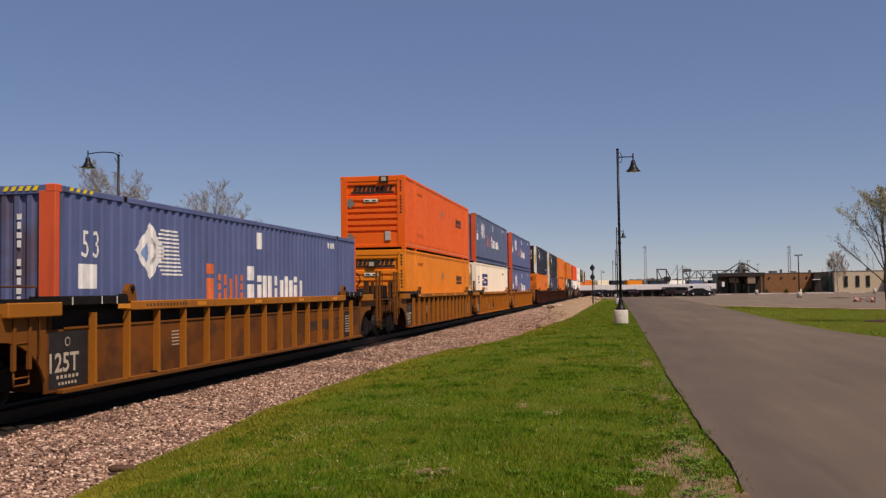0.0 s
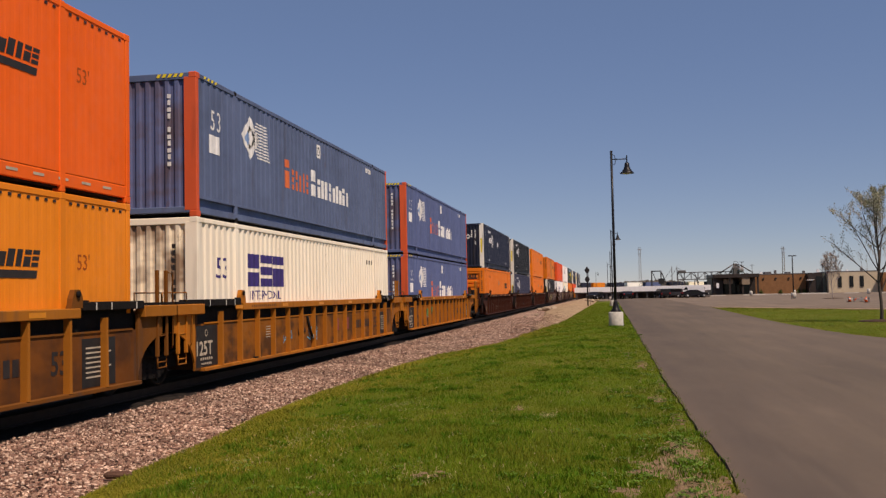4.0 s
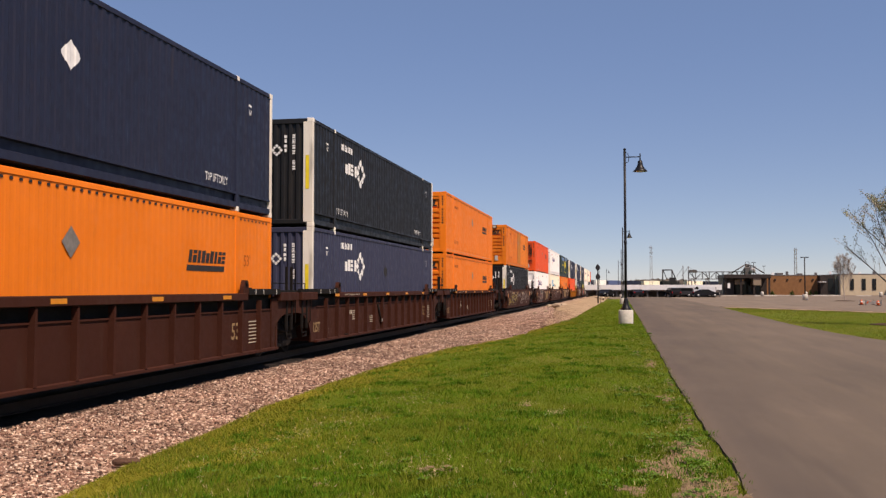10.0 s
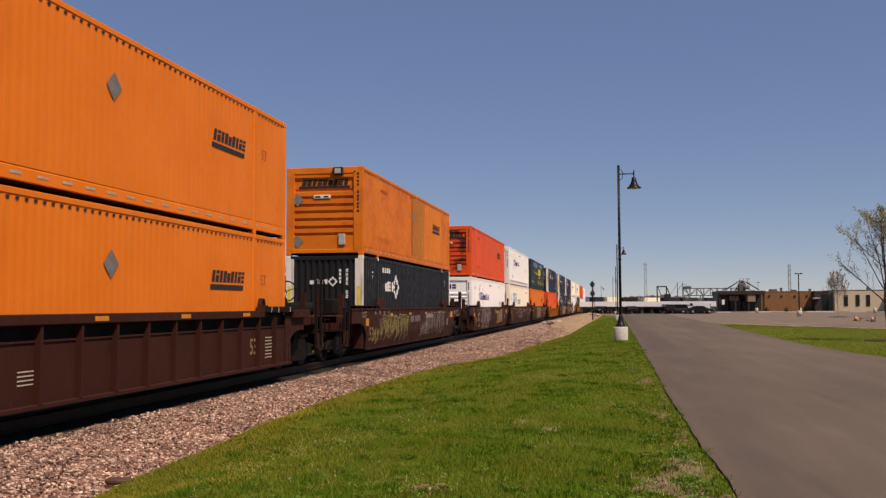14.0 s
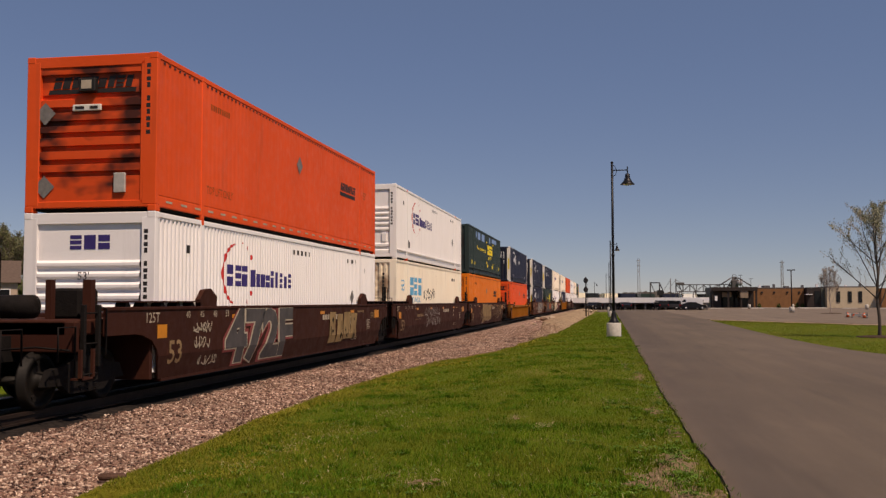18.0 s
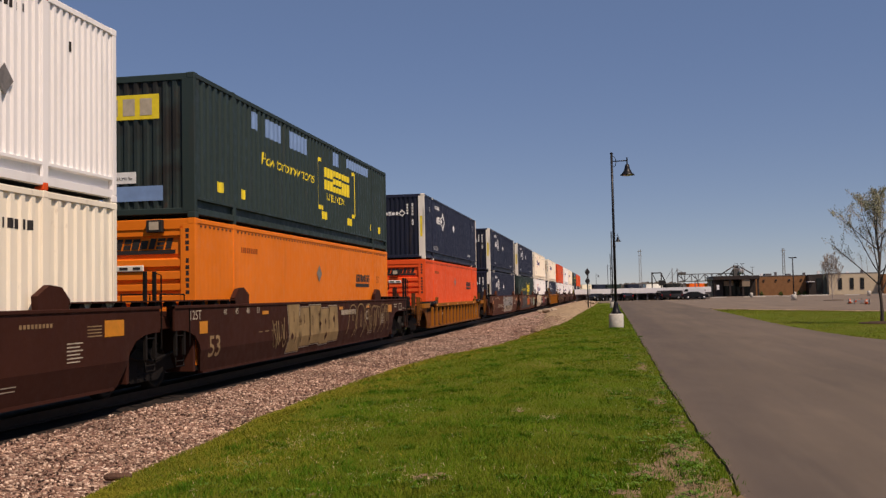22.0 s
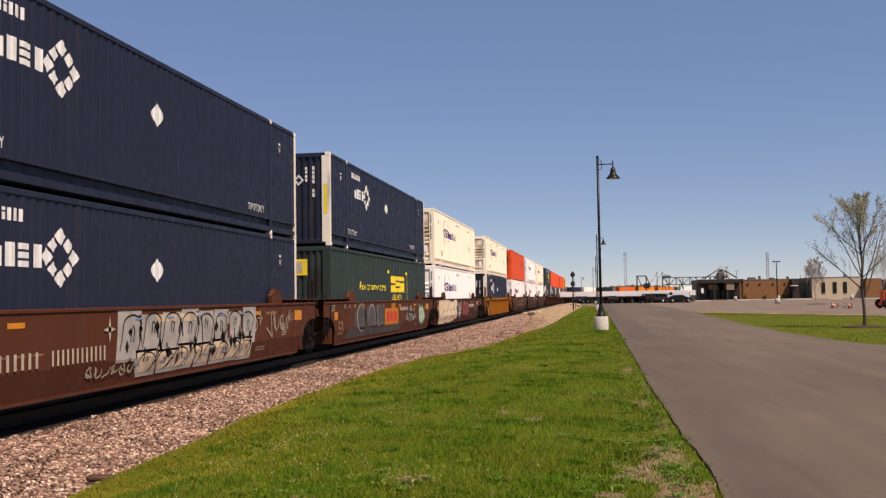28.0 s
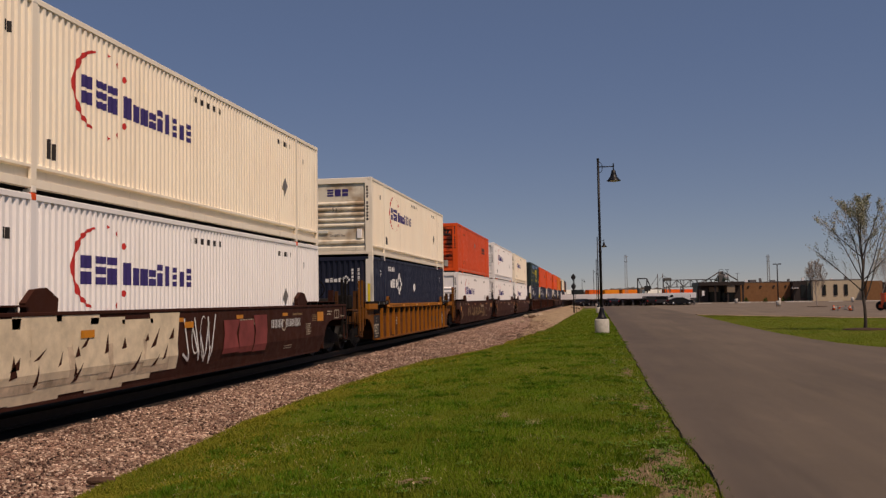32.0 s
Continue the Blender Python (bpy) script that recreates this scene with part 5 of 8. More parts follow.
        part("stencil_mark", decal([quad(14.45, 14.8 + 0.08 * (i % 2), 0.74 + 0.055 * i, 0.76 + 0.055 * i) for i in range(6)] + [quad(12.7, 13.3, 0.45 + 0.06 * i, 0.466 + 0.06 * i) for i in range(2)] + bars(9.6, 11.2, 1.12, 1.26, 10, 0.3), pl), "ink_cream", car)
        if last:
            part("stencil_mark", decal([quad(17.28, 17.31, 1.12, 1.38), quad(17.74, 17.77, 1.12, 1.38), quad(17.31, 17.74, 1.12, 1.145), quad(17.31, 17.74, 1.355, 1.38), quad(17.5, 17.52, 1.145, 1.355)], pl), "ink_cream", car)
            part("stencil_mark", decal(bars(16.5, 17.0, 1.32, 1.36, 7, 0.3) + bars(16.5, 16.9, 1.24, 1.28, 6, 0.3) + bars(17.95, 18.4, 1.16, 1.21, 6, 0.3), pl), "ink_cream", car)
        part("stencil_mark", decal([quad(15.0, 15.42, 1.10 + 0.05 * k, 1.118 + 0.05 * k) for k in range(4)] + [quad(2.95 + 0.42 * k, 3.2 + 0.42 * k, 0.88, 0.90) for k in range(3)] + bars(13.3, 14.1, 1.28, 1.34, 9, 0.35), pl), "ink_tan", car)
        part("stencil_mark", decal([arc(12.6, 1.05, 0.13, 0.05, 0, 359, 16)], pl), "ink_cream", car)
    if ribbed and not first and not last:
        strap = part("hanging_rod", tubes(([(1.40, 6.48, 1.10), (1.42, 6.66, 0.72), (1.42, 6.85, 0.52)], 0.032), ([(1.40, 7.22, 1.10), (1.42, 7.04, 0.72), (1.42, 6.85, 0.52)], 0.032), sides=6), "grime", car, "grimy hanging brake rods")
        part("pin", lathe([(0.02, 1.40), (0.06, 1.41), (0.06, 1.45), (0.02, 1.46)], 10, (0, 6.85, 0.56), "X"), "placard", strap, "bare steel pin")
    return car, spun


# spray paint on the plain-sided wells: material, shapes
def sprayed(car, rows, face=1.447):
    for i, (ink, shapes, label) in enumerate(rows):
        part("spray_paint", decal(shapes, lambda u, v, i=i: (face + 0.003 * i - (tuck(v) if face > 1.4 else 0), u, min(max(v, 0.25), 1.5)), (), 0.66 if face > 1.4 else None), ink, car, label)


SPRAYS = {
    2: [("ink_cyan", scrawl(4.65, 5.35, 0.5, 0.9, 2, 81, 0.03) + scrawl(6.5, 7.4, 0.45, 0.9, 3, 82, 0.03), "pale blue spray scrawl"), ("car_black", scrawl(5.75, 6.45, 0.6, 1.0, 3, 83, 0.035), "dark spray scrawl"), ("spray_pink", bars(8.9, 9.5, 0.62, 0.98, 2, 0.3) + bars(10.0, 10.6, 0.62, 0.98, 1, 0.3), "faded red painted blocks")],
    3: [("spray_moss", blobs(2.9, 3.95, 0.66, 1.02, 2, 84, 1.0) + scrawl(4.1, 4.9, 0.8, 1.08, 3, 87, 0.07), "faded green spray shapes"), ("spray_grey", scrawl(3.0, 3.9, 0.6, 0.72, 3, 85, 0.03), "pale spray strokes"), ("spray_pink", scrawl(5.8, 6.4, 0.5, 0.9, 2, 86, 0.04), "dull red spray scrawl")],
    7: [("spray_olive", scrawl(1.6, 6.4, 0.45, 1.35, 9, 11, 0.025) + humps(2.0, 6.2, 0.36, 1.30, 7, 15, 0.022) + scrawl(0.7, 1.6, 0.35, 0.9, 6, 17, 0.03), "yellow spray scrawl"), ("spray_grey", humps(1.9, 6.0, 0.34, 1.38, 5, 5, 0.022) + scrawl(8.4, 10.2, 0.34, 1.0, 9, 16, 0.028) + humps(9.4, 11.6, 0.36, 1.36, 4, 7, 0.028) + humps(11.6, 13.9, 0.34, 1.42, 4, 6, 0.03) + bars(6.5, 7.1, 1.00, 1.24, 6, 0.6) + bars(7.3, 8.4, 1.00, 1.24, 10, 0.6), "white spray scrawl")],
    8: [("ink_cream", scrawl(1.3, 2.15, 1.02, 1.26, 4, 8, 0.03) + scrawl(1.35, 2.1, 0.72, 0.96, 4, 9, 0.03) + scrawl(1.6, 2.5, 0.36, 0.6, 5, 14, 0.025), "pale spray scrawl"), ("spray_pink", [moved(text_shape("472F", 1.05, 0.0, 0.12), 2.95, 0.36, 1.42)], "dull red spray fill"), ("ink_cream", [moved(text_shape("472F", 1.05, 0.0, 0.075), 2.95, 0.36, 1.42)], "pale spray outline"), ("spray_slate", [moved(text_shape("472F", 1.05, 0.0, 0.05), 2.95, 0.36, 1.42)], "dark spray fill"),
        ("spray_tan", pieces(10.2, 13.2, 0.42, 1.34, 4, 4), "tan spray shapes"), ("grime", slits(10.2, 13.2, 0.42, 1.34, 4, 9), "dark spray strokes")],
    9: [("spray_grey", scrawl(5.0, 8.6, 0.95, 1.42, 9, 12, 0.03) + scrawl(5.4, 8.8, 0.50, 0.98, 9, 13, 0.03), "white spray scrawl"), ("ink_tan", bars(3.3, 4.6, 0.98, 1.1, 7, 0.3), "dull yellow marks")],
    10: [("ink_cream", pieces(5.0, 9.2, 0.36, 1.44, 5, 31, 0.09), "pale spray outline"), ("car_brown", pieces(5.0, 9.2, 0.36, 1.44, 5, 31, 0.075), "dark spray outline"), ("spray_tan", pieces(5.0, 9.2, 0.36, 1.44, 5, 31, 0.06), "tan spray shapes"), ("car_brown", slits(5.0, 9.2, 0.4, 1.4, 6, 32), "dark spray strokes"), ("spray_tan", scrawl(3.8, 4.8, 0.4, 1.2, 3, 33, 0.04) + humps(10.4, 13.2, 0.32, 1.46, 3, 34, 0.04) + scrawl(12.2, 13.6, 0.4, 1.2, 4, 36, 0.035) + humps(13.2, 15.6, 0.36, 1.40, 4, 35, 0.035), "pale spray scrawl")],
    12: [("spray_grey", pieces(6.2, 12.6, 0.60, 1.48, 8, 41, 0.03) + pieces(6.9, 12.4, 0.32, 0.80, 7, 44, 0.03), "pale grey spray shapes"), ("spray_pale", pieces(6.9, 12.4, 0.36, 0.79, 7, 44, -0.01) + pieces(7.6, 9.4, 1.24, 1.40, 2, 47), "cream spray shapes"), ("grime", slits(6.3, 12.5, 0.40, 1.38, 12, 42) + humps(6.3, 12.5, 0.72, 1.42, 8, 45, 0.028) + humps(6.9, 12.4, 0.36, 0.76, 8, 53, 0.025), "dark spray strokes"), ("sky_patch", blobs(6.4, 12.2, 0.46, 0.62, 6, 49, 0.22) + blobs(6.3, 12.4, 1.26, 1.40, 5, 50, 0.22), "pale blue spray touches"),
         ("ink_cream", bars(2.6, 3.95, 0.70, 0.93, 8, 0.62) + bars(4.2, 5.8, 0.70, 0.93, 12, 0.62) + [diamond(5.9, 1.18, 0.05, 0.22), diamond(5.9, 1.18, 0.2, 0.05), diamond(12.9, 1.2, 0.05, 0.2), diamond(12.9, 1.2, 0.17, 0.05)] + scrawl(5.2, 6.8, 0.40, 0.64, 6, 48, 0.03) + scrawl(13.3, 15.2, 0.7, 1.4, 4, 43, 0.035), "cream spray scrawl")],
    13: [("spray_slate", blobs(2.4, 6.8, 0.55, 1.40, 3, 51, 1.0) + [quad(1.4, 9.8, 0.34, 0.66)], "slate grey spray fill"), ("spray_grey", [arc(3.3, 0.98, 0.46, 0.05, 60, 300, 18, 1.5), arc(4.7, 0.98, 0.42, 0.045, -60, 200, 18, 1.1), arc(5.9, 1.0, 0.4, 0.04, 100, 330, 18, 1.0)], "pale grey spray lines"), ("placard", blobs(10.9, 12.7, 0.62, 1.05, 1, 52, 1.0) + [([(11.35, 0.98), (12.25, 0.98), (11.95, 1.3), (11.65, 1.3)], [(0, 1, 2, 3)])], "dull grey spray shape"), ("panel_gold", [quad(6.7, 9.2, 0.60, 1.24), quad(7.9, 8.6, 1.24, 1.42)], "old gold painted panel"), ("ink_red", bars(6.95, 8.9, 0.72, 1.12, 3, 0.25), "dull red painted blocks"),
         ("spray_moss", blobs(13.55, 14.85, 0.42, 1.30, 1, 54), "green spray outline"), ("spray_green", blobs(13.6, 14.8, 0.48, 1.24, 1, 54, 0.94), "mint spray shape"), ("spray_moss", scrawl(13.8, 14.6, 0.65, 1.1, 3, 56, 0.03), "green spray lines"), ("grime", slits(11.0, 12.6, 0.6, 1.1, 3, 55), "dark spray strokes")],
    14: [("spray_cream", pieces(0.4, 6.5, 0.30, 1.46, 6, 61, 0.10), "cream spray field"), ("spray_pale", pieces(0.6, 6.3, 0.36, 1.10, 4, 66, -0.04), "duller cream spray shapes"), ("spray_cream", pieces(0.6, 6.2, 0.52, 1.44, 5, 67, -0.02), "cream spray shapes"), ("car_brown", wedges(0.7, 6.4, 0.62, 1.40, 10, 62) + wedges(0.7, 6.4, 0.34, 0.70, 8, 68), "dark spray wedges"), ("ink_white", scrawl(6.6, 8.2, 0.4, 1.45, 4, 63, 0.05) + bars(11.6, 12.5, 1.0, 1.2, 8, 0.6) + bars(12.7, 13.9, 1.0, 1.2, 12, 0.6), "white spray loops"), ("spray_pink", pieces(8.6, 11.4, 0.5, 1.35, 3, 64), "dusty red spray shapes"), ("reflector", [quad(3.0, 3.4, 1.12, 1.24), quad(6.7, 7.1, 1.16, 1.28)], "yellow reflectors")],
    16: [("spray_tan", scrawl(3, 12, 0.5, 1.3, 10, 71, 0.08), "tan spray scrawl")],
}
OX = (False, "car_oxide", "red-brown well car with plain sides and spray paint")
GY = (True, "car_gold", "yellow well car with ribbed sides and rust-stained webs")
RY, RB, SB, LY = ((True, "car_yellow", "rusty yellow well car with ribbed sides and grimy trucks"), (True, "car_brown", "dark brown well car with ribbed sides and grimy trucks"),
                  (False, "car_brown", "dark brown well car with plain sides and spray paint"), (True, "car_yellow", "low rusty yellow well car with ribbed sides"))
# where each well stands at the start, upper box, lower box, kind of car, first and last well of its car
CONSIST = [
    (12.45, None, "blue", RY, 0, 1), (35.72, "orange_deep", "orange_pale", RY, 1, 0), (54.51, "blue_grey", "ivory", GY, 0, 0), (74.04, "blue", "blue", GY, 0, 1),
    (97.47, "navy_placard", "orange", RB, 1, 0), (116.58, "night", "faded_navy", RB, 0, 0), (135.94, "orange", "orange_unit", RB, 0, 1), (159.35, "orange_patched", "night", SB, 1, 1),
    (182.76, "red_orange", "white_ribbed", SB, 1, 0), (202.23, "white_ribbed", "worn_ivory", SB, 0, 0), (221.36, "green", "orange_unit", SB, 0, 1), (244.70, "navy", "vermilion", LY, 1, 1),
    (267.6, "navy_placard", "navy_placard", OX, 1, 0), (287.1, "navy", "green_plain", OX, 0, 0), (306.03, "cream_ribbed", "white_ribbed", SB, 0, 1), (328.95, "cream_ribbed", "navy", RY, 1, 1),
    (350.4, "red_orange", "white_ribbed", SB, 1, 0), (370.6, "white_ribbed", "white_ribbed", SB, 0, 0), (389.6, "cream_ribbed", "white_ribbed", SB, 0, 1), (413.0, "green", "navy", RB, 1, 0),
    (432.4, "vermilion", "navy", RB, 0, 0), (451.8, "vermilion", "faded_navy", RB, 0, 1), (475.2, "vermilion", "navy", SB, 1, 0), (494.6, "orange", "navy", SB, 0, 1),
]
TAIL = ("cream_ribbed navy orange_pale navy white_ribbed blue navy ivory night cream_ribbed navy green navy white_ribbed night orange_deep orange_pale orange white_ribbed "
        "orange_deep vermilion orange navy orange_deep faded_navy orange blue vermilion orange navy orange_deep").split()
THINGS_ON_RAILS = []               # things, where they stand at the start, height
SPUN = []


def tail_box(design):
    """A box far off: its panels and frame alone."""
    skin = DESIGNS[design][0]
    box = thing("shipping_container", DESIGNS[design][6].split(" with ")[0] + " far down the train", "container", "containers on the train")
    part("side_panel", MESHES[("side_panel", skin, DESIGNS[design][2], DESIGNS[design][3])], skin, box)
    part("front_panel", MESHES[("front_panel", skin, DESIGNS[design][4])], skin, box)
    for n in ("roof", "far_side_panel", "floor_frame"):
        part(n, MESHES[(n, skin) if n != "floor_frame" else (n,)], skin, box)
    return box


def build_train():
    cars = {}
    for i, (at, upper, lower, (ribbed, coat, label), first, last) in enumerate(CONSIST):
        car, spun = well_car(ribbed, coat, first, last, label, 1.30 if i == 11 else 1.53)
        if i in SPRAYS:
            sprayed(car, SPRAYS[i], 1.376 if ribbed else 1.447)
        THINGS_ON_RAILS.append((car, at, RAIL_TOP))
        if i < 17:
            SPUN.extend(spun)
        for design, z in ((lower, 0), (upper, 1)):
            if design:
                THINGS_ON_RAILS.append((place_container(design, Matrix()), at, RAIL_TOP + WELL + z * (TALL + 0.004)))
    at = CONSIST[-1][0]
    for i, design in enumerate(TAIL):
        at += 23.4 if i % 3 == 0 else 19.4
        car = thing("well_car", "dark brown well car far down the train", "railcar", "wells of the train")
        part("side_plate", cached(("tail_side",), lambda: plate([(0.15, 0.3), (16.0, 0.3), (16.7, 1.05), (17.3, 1.53), (-1.2, 1.53), (-0.6, 1.05)], -1.44, 1.44), "car_brown"), "car_brown", car)
        part("truck", cached(("tail_truck",), lambda: boxes((-1, 1, -2.6, -2.2, 0.0, 0.8), (-1, 1, -1.2, -0.8, 0.0, 0.8), (-1, 1, -3.2, -0.4, 0.35, 0.7)), "grime"), "grime", car)
        THINGS_ON_RAILS.append((car, at, RAIL_TOP))
        THINGS_ON_RAILS.append((tail_box(("navy", "white_ribbed", "faded_navy")[i % 3]), at, RAIL_TOP + WELL))
        THINGS_ON_RAILS.append((tail_box(design), at, RAIL_TOP + WELL + TALL - 0.084))


# the line: straight past the camera, a slight bend away, then a long curve across the distance
def line_points():
    pts, x, y = [], TRACK_X, -160.0
    for i in range(1401):
        s = -160.0 + i
        turn = float(np.interp(s, (240, 330, 430, 590), (0, -5, -5, 40)))
        pts.append((x, y, turn))
        x += math.sin(radians(turn))
        y += math.cos(radians(turn))
    return np.array(pts)


LINE = line_points()


def on_line(s):
    k = np.arange(len(LINE)) - 160.0
    return [float(np.interp(s, k, LINE[:, c])) for c in range(3)]


def rail_pose(at, t, z):
    s = at - travelled(t)
    if s + 8 < 225:
        return pose(TRACK_X, s, z)
    (x0, y0, _), (x1, y1, _) = on_line(s), on_line(s + LONG)
    return pose(x0, y0, z, 0, 0, math.degrees(-math.atan2(x1 - x0, y1 - y0)))


def motions():
    for ob, at, z in THINGS_ON_RAILS:
        step = 4.0 if at < 215 else 1.0
        walk(ob, [(i * step, rail_pose(at, i * step, z)) for i in range(int(32 / step) + 1)])
    # wheels turn by the way they roll
    step = 1 / 15
    rows = [(i * step, math.degrees(travelled(i * step) / 0.42)) for i in range(481)]
    for w in SPUN:
        x, y, z = w.location
        walk(w, [(t, pose(x, y, z, a % 360, 0, 0)) for t, a in rows])

# ---- ground ----
TOE_Y = (-20, 7, 10, 13, 16.5, 21.5, 28, 37, 59, 140, 300)
TOE_X = (-4.7, -5.0, -5.3, -5.5, -5.75, -5.85, -5.6, -4.2, -3.1, -2.6, -2.6)


def toe(y):
    return np.interp(y, TOE_Y, TOE_X)


def bumps(x, y):
    return 0.03 * np.sin(x * 1.7 + y * 0.6) * np.sin(y * 0.9 - x) + 0.02 * np.sin(x * 3.1 - y * 1.3)


def ground_z(x, y):
    """Lawn: level by the road, falling to the toe of the ballast."""
    x, y = np.asarray(x, float), np.asarray(y, float)
    t = toe(y)
    k = np.clip((x + 1.0) / (t + 1.0), 0, 1)
    z = -0.28 * k ** 1.3
    z = np.where(x < t, -0.28 - 0.25 * np.clip((t - x) / 0.5, 0, 1), z)
    near = np.clip((x + 12) / 3, 0, 1) * np.clip((0.8 - x) / 0.6, 0, 1) * np.clip((80 - y) / 30, 0, 1)
    z = z + bumps(x, y) * near * (x > t)
    return np.where(x > 1.06, -0.03, np.where(x < -14, -0.2 + 1.0 * np.clip((-16 - x) / 9, 0, 1), z))


def grass_material():
    m, nt, b = blank("lawn", 0.9)
    b.inputs["Specular IOR Level"].default_value = 0.05
    tc = nt.nodes.new("ShaderNodeTexCoord").outputs["Object"]
    c = mixed(nt, noisy(nt, tc, 0.5, 6, 0.65, 0.3, 0.7), (0.072, 0.118, 0.006), (0.112, 0.158, 0.010))
    c = mixed(nt, times(nt, noisy(nt, tc, 0.3, 9, 0.72, 0.42, 0.68), 0.7), c, (0.20, 0.165, 0.035))
    c = mixed(nt, times(nt, noisy(nt, tc, 14, 5, 0.7, 0.5, 0.8), 0.5), c, (0.05, 0.085, 0.005))
    nt.links.new(c, b.inputs["Base Color"])
    bump(nt, b, noisy(nt, tc, 30, 5, 0.7, 0.2, 0.8), 0.7, 0.05)
    return m


def speckled(name, tones, scale, rough=0.9, relief=0.5):
    m, nt, b = blank(name, rough)
    tc = nt.nodes.new("ShaderNodeTexCoord").outputs["Object"]
    v = node(nt, "ShaderNodeTexVoronoi", Scale=scale)
    nt.links.new(tc, v.inputs["Vector"])
    sep = nt.nodes.new("ShaderNodeSeparateColor")
    nt.links.new(v.outputs["Color"], sep.inputs[0])
    ramp = nt.nodes.new("ShaderNodeValToRGB")
    els = ramp.color_ramp.elements
    while len(els) < len(tones):
        els.new(0.5)
    for i, c in enumerate(tones):
        els[i].position, els[i].color = i / (len(tones) - 1), rgba(c)
    nt.links.new(sep.outputs[0], ramp.inputs[0])
    c = mixed(nt, times(nt, noisy(nt, tc, 0.7, 5, 0.6, 0.4, 0.7), 0.4), ramp.outputs[0], tones[0])
    nt.links.new(c, b.inputs["Base Color"])
    bump(nt, b, v.outputs["Distance"], relief, 0.03)
    return m


def asphalt_material(name="asphalt", k=1.0, edge=False):
    m, nt, b = blank(name, 0.88)
    tc = nt.nodes.new("ShaderNodeTexCoord").outputs["Object"]
    c = mixed(nt, noisy(nt, tc, 0.25, 6, 0.6, 0.3, 0.7, (1, 0.35, 1)), (0.106 * k, 0.082 * k, 0.058 * k), (0.158 * k, 0.121 * k, 0.086 * k))
    c = mixed(nt, times(nt, noisy(nt, tc, 60, 3, 0.7, 0.45, 0.75), 0.35), c, (0.16, 0.14, 0.13))
    c = mixed(nt, times(nt, noisy(nt, tc, 1.3, 6, 0.7, 0.54, 0.7, (1, 0.12, 1)), 0.45), c, (0.062, 0.050, 0.043))
    c = mixed(nt, times(nt, noisy(nt, tc, 1.1, 4, 0.6, 0.42, 0.64, (1, 0.03, 1)), 0.4), c, (0.078 * k, 0.062 * k, 0.052 * k))
    c = mixed(nt, times(nt, noisy(nt, tc, 0.6, 6, 0.7, 0.58, 0.68, (1, 0.4, 1)), 0.3), c, (0.19 * k, 0.145 * k, 0.105 * k))
    if edge:
        # a darker, oil-stained lane along the broken edge, and dust trodden onto the rim
        sep = nt.nodes.new("ShaderNodeSeparateXYZ")
        nt.links.new(tc, sep.inputs[0])
        for lo, hi, amount, tone, scale in ((3.2, 1.4, 0.75, (0.076, 0.060, 0.050), 0.5), (1.22, 0.98, 0.3, (0.17, 0.12, 0.085), 1.6)):
            band = node(nt, "ShaderNodeMapRange", **{"From Min": lo, "From Max": hi, "To Min": 0.0, "To Max": amount})
            band.interpolation_type = "SMOOTHSTEP"
            nt.links.new(sep.outputs["X"], band.inputs["Value"])
            c = mixed(nt, times(nt, band.outputs[0], noisy(nt, tc, scale, 6, 0.65, 0.25, 0.62, (1, 0.3, 1))), c, tone)
    nt.links.new(c, b.inputs["Base Color"])
    bump(nt, b, noisy(nt, tc, 90, 4, 0.7, 0.2, 0.8), 0.35, 0.01)
    return m


STONES = [(0.030, 0.017, 0.014), (0.12, 0.064, 0.046), (0.30, 0.165, 0.120), (0.27, 0.185, 0.138), (0.46, 0.295, 0.205), (0.92, 0.72, 0.56)]
M["lawn"] = grass_material()
M["ballast"] = speckled("ballast_bed", STONES, 16)
M["stones"] = island("ballast_stones", STONES)
# Ballast tones lowered to near black to deepen the shade below the train.
M["shade_stones"] = speckled("oily_ballast", [(0.008, 0.006, 0.005), (0.018, 0.013, 0.010), (0.035, 0.026, 0.02)], 16)
M["dirt"] = speckled("sandy_bank", [(0.20, 0.135, 0.078), (0.33, 0.235, 0.14), (0.45, 0.33, 0.20)], 3, 0.95, 0.5)
M["asphalt"] = asphalt_material(edge=True)
M["lot_asphalt"] = asphalt_material("pale_dusty_asphalt", 1.45)
# Asphalt darkened for the shadow line at the road's drop.
M["asphalt_edge"] = plain("shaded_asphalt_edge", (0.032, 0.025, 0.021), 0.9, 0, 0.3, 8, 0.5)
M["blades_olive"] = island("olive_grass_blades", [(0.11, 0.150, 0.012), (0.16, 0.195, 0.018), (0.19, 0.222, 0.025), (0.26, 0.25, 0.06)], 0.7, (0.20, 0.18, 0.03), 0.05)
M["blades"] = island("grass_blades", [(0.063, 0.122, 0.004), (0.098, 0.182, 0.006), (0.137, 0.225, 0.010), (0.24, 0.252, 0.04)], 0.7, (0.178, 0.174, 0.018), 0.06)
M["lush_blades"] = island("lush_blades", [(0.046, 0.115, 0.004), (0.070, 0.160, 0.007), (0.105, 0.205, 0.012)], 0.6, None, 0.06)
M["bare_soil"] = plain("bare_soil", (0.195, 0.133, 0.075), 0.95, 0, 0.4, 9, 0.5)
M["olive_blades"] = island("dry_grass_blades", [(0.14, 0.16, 0.008), (0.20, 0.18, 0.015), (0.27, 0.22, 0.035)], 0.8, None, 0.06)
M["weed_leaf"] = island("weed_leaves", [(0.045, 0.11, 0.006), (0.08, 0.165, 0.010), (0.12, 0.21, 0.02)], 0.6)
M["straw"] = island("dry_straw", [(0.30, 0.25, 0.11), (0.42, 0.35, 0.18), (0.58, 0.48, 0.28)], 0.8)


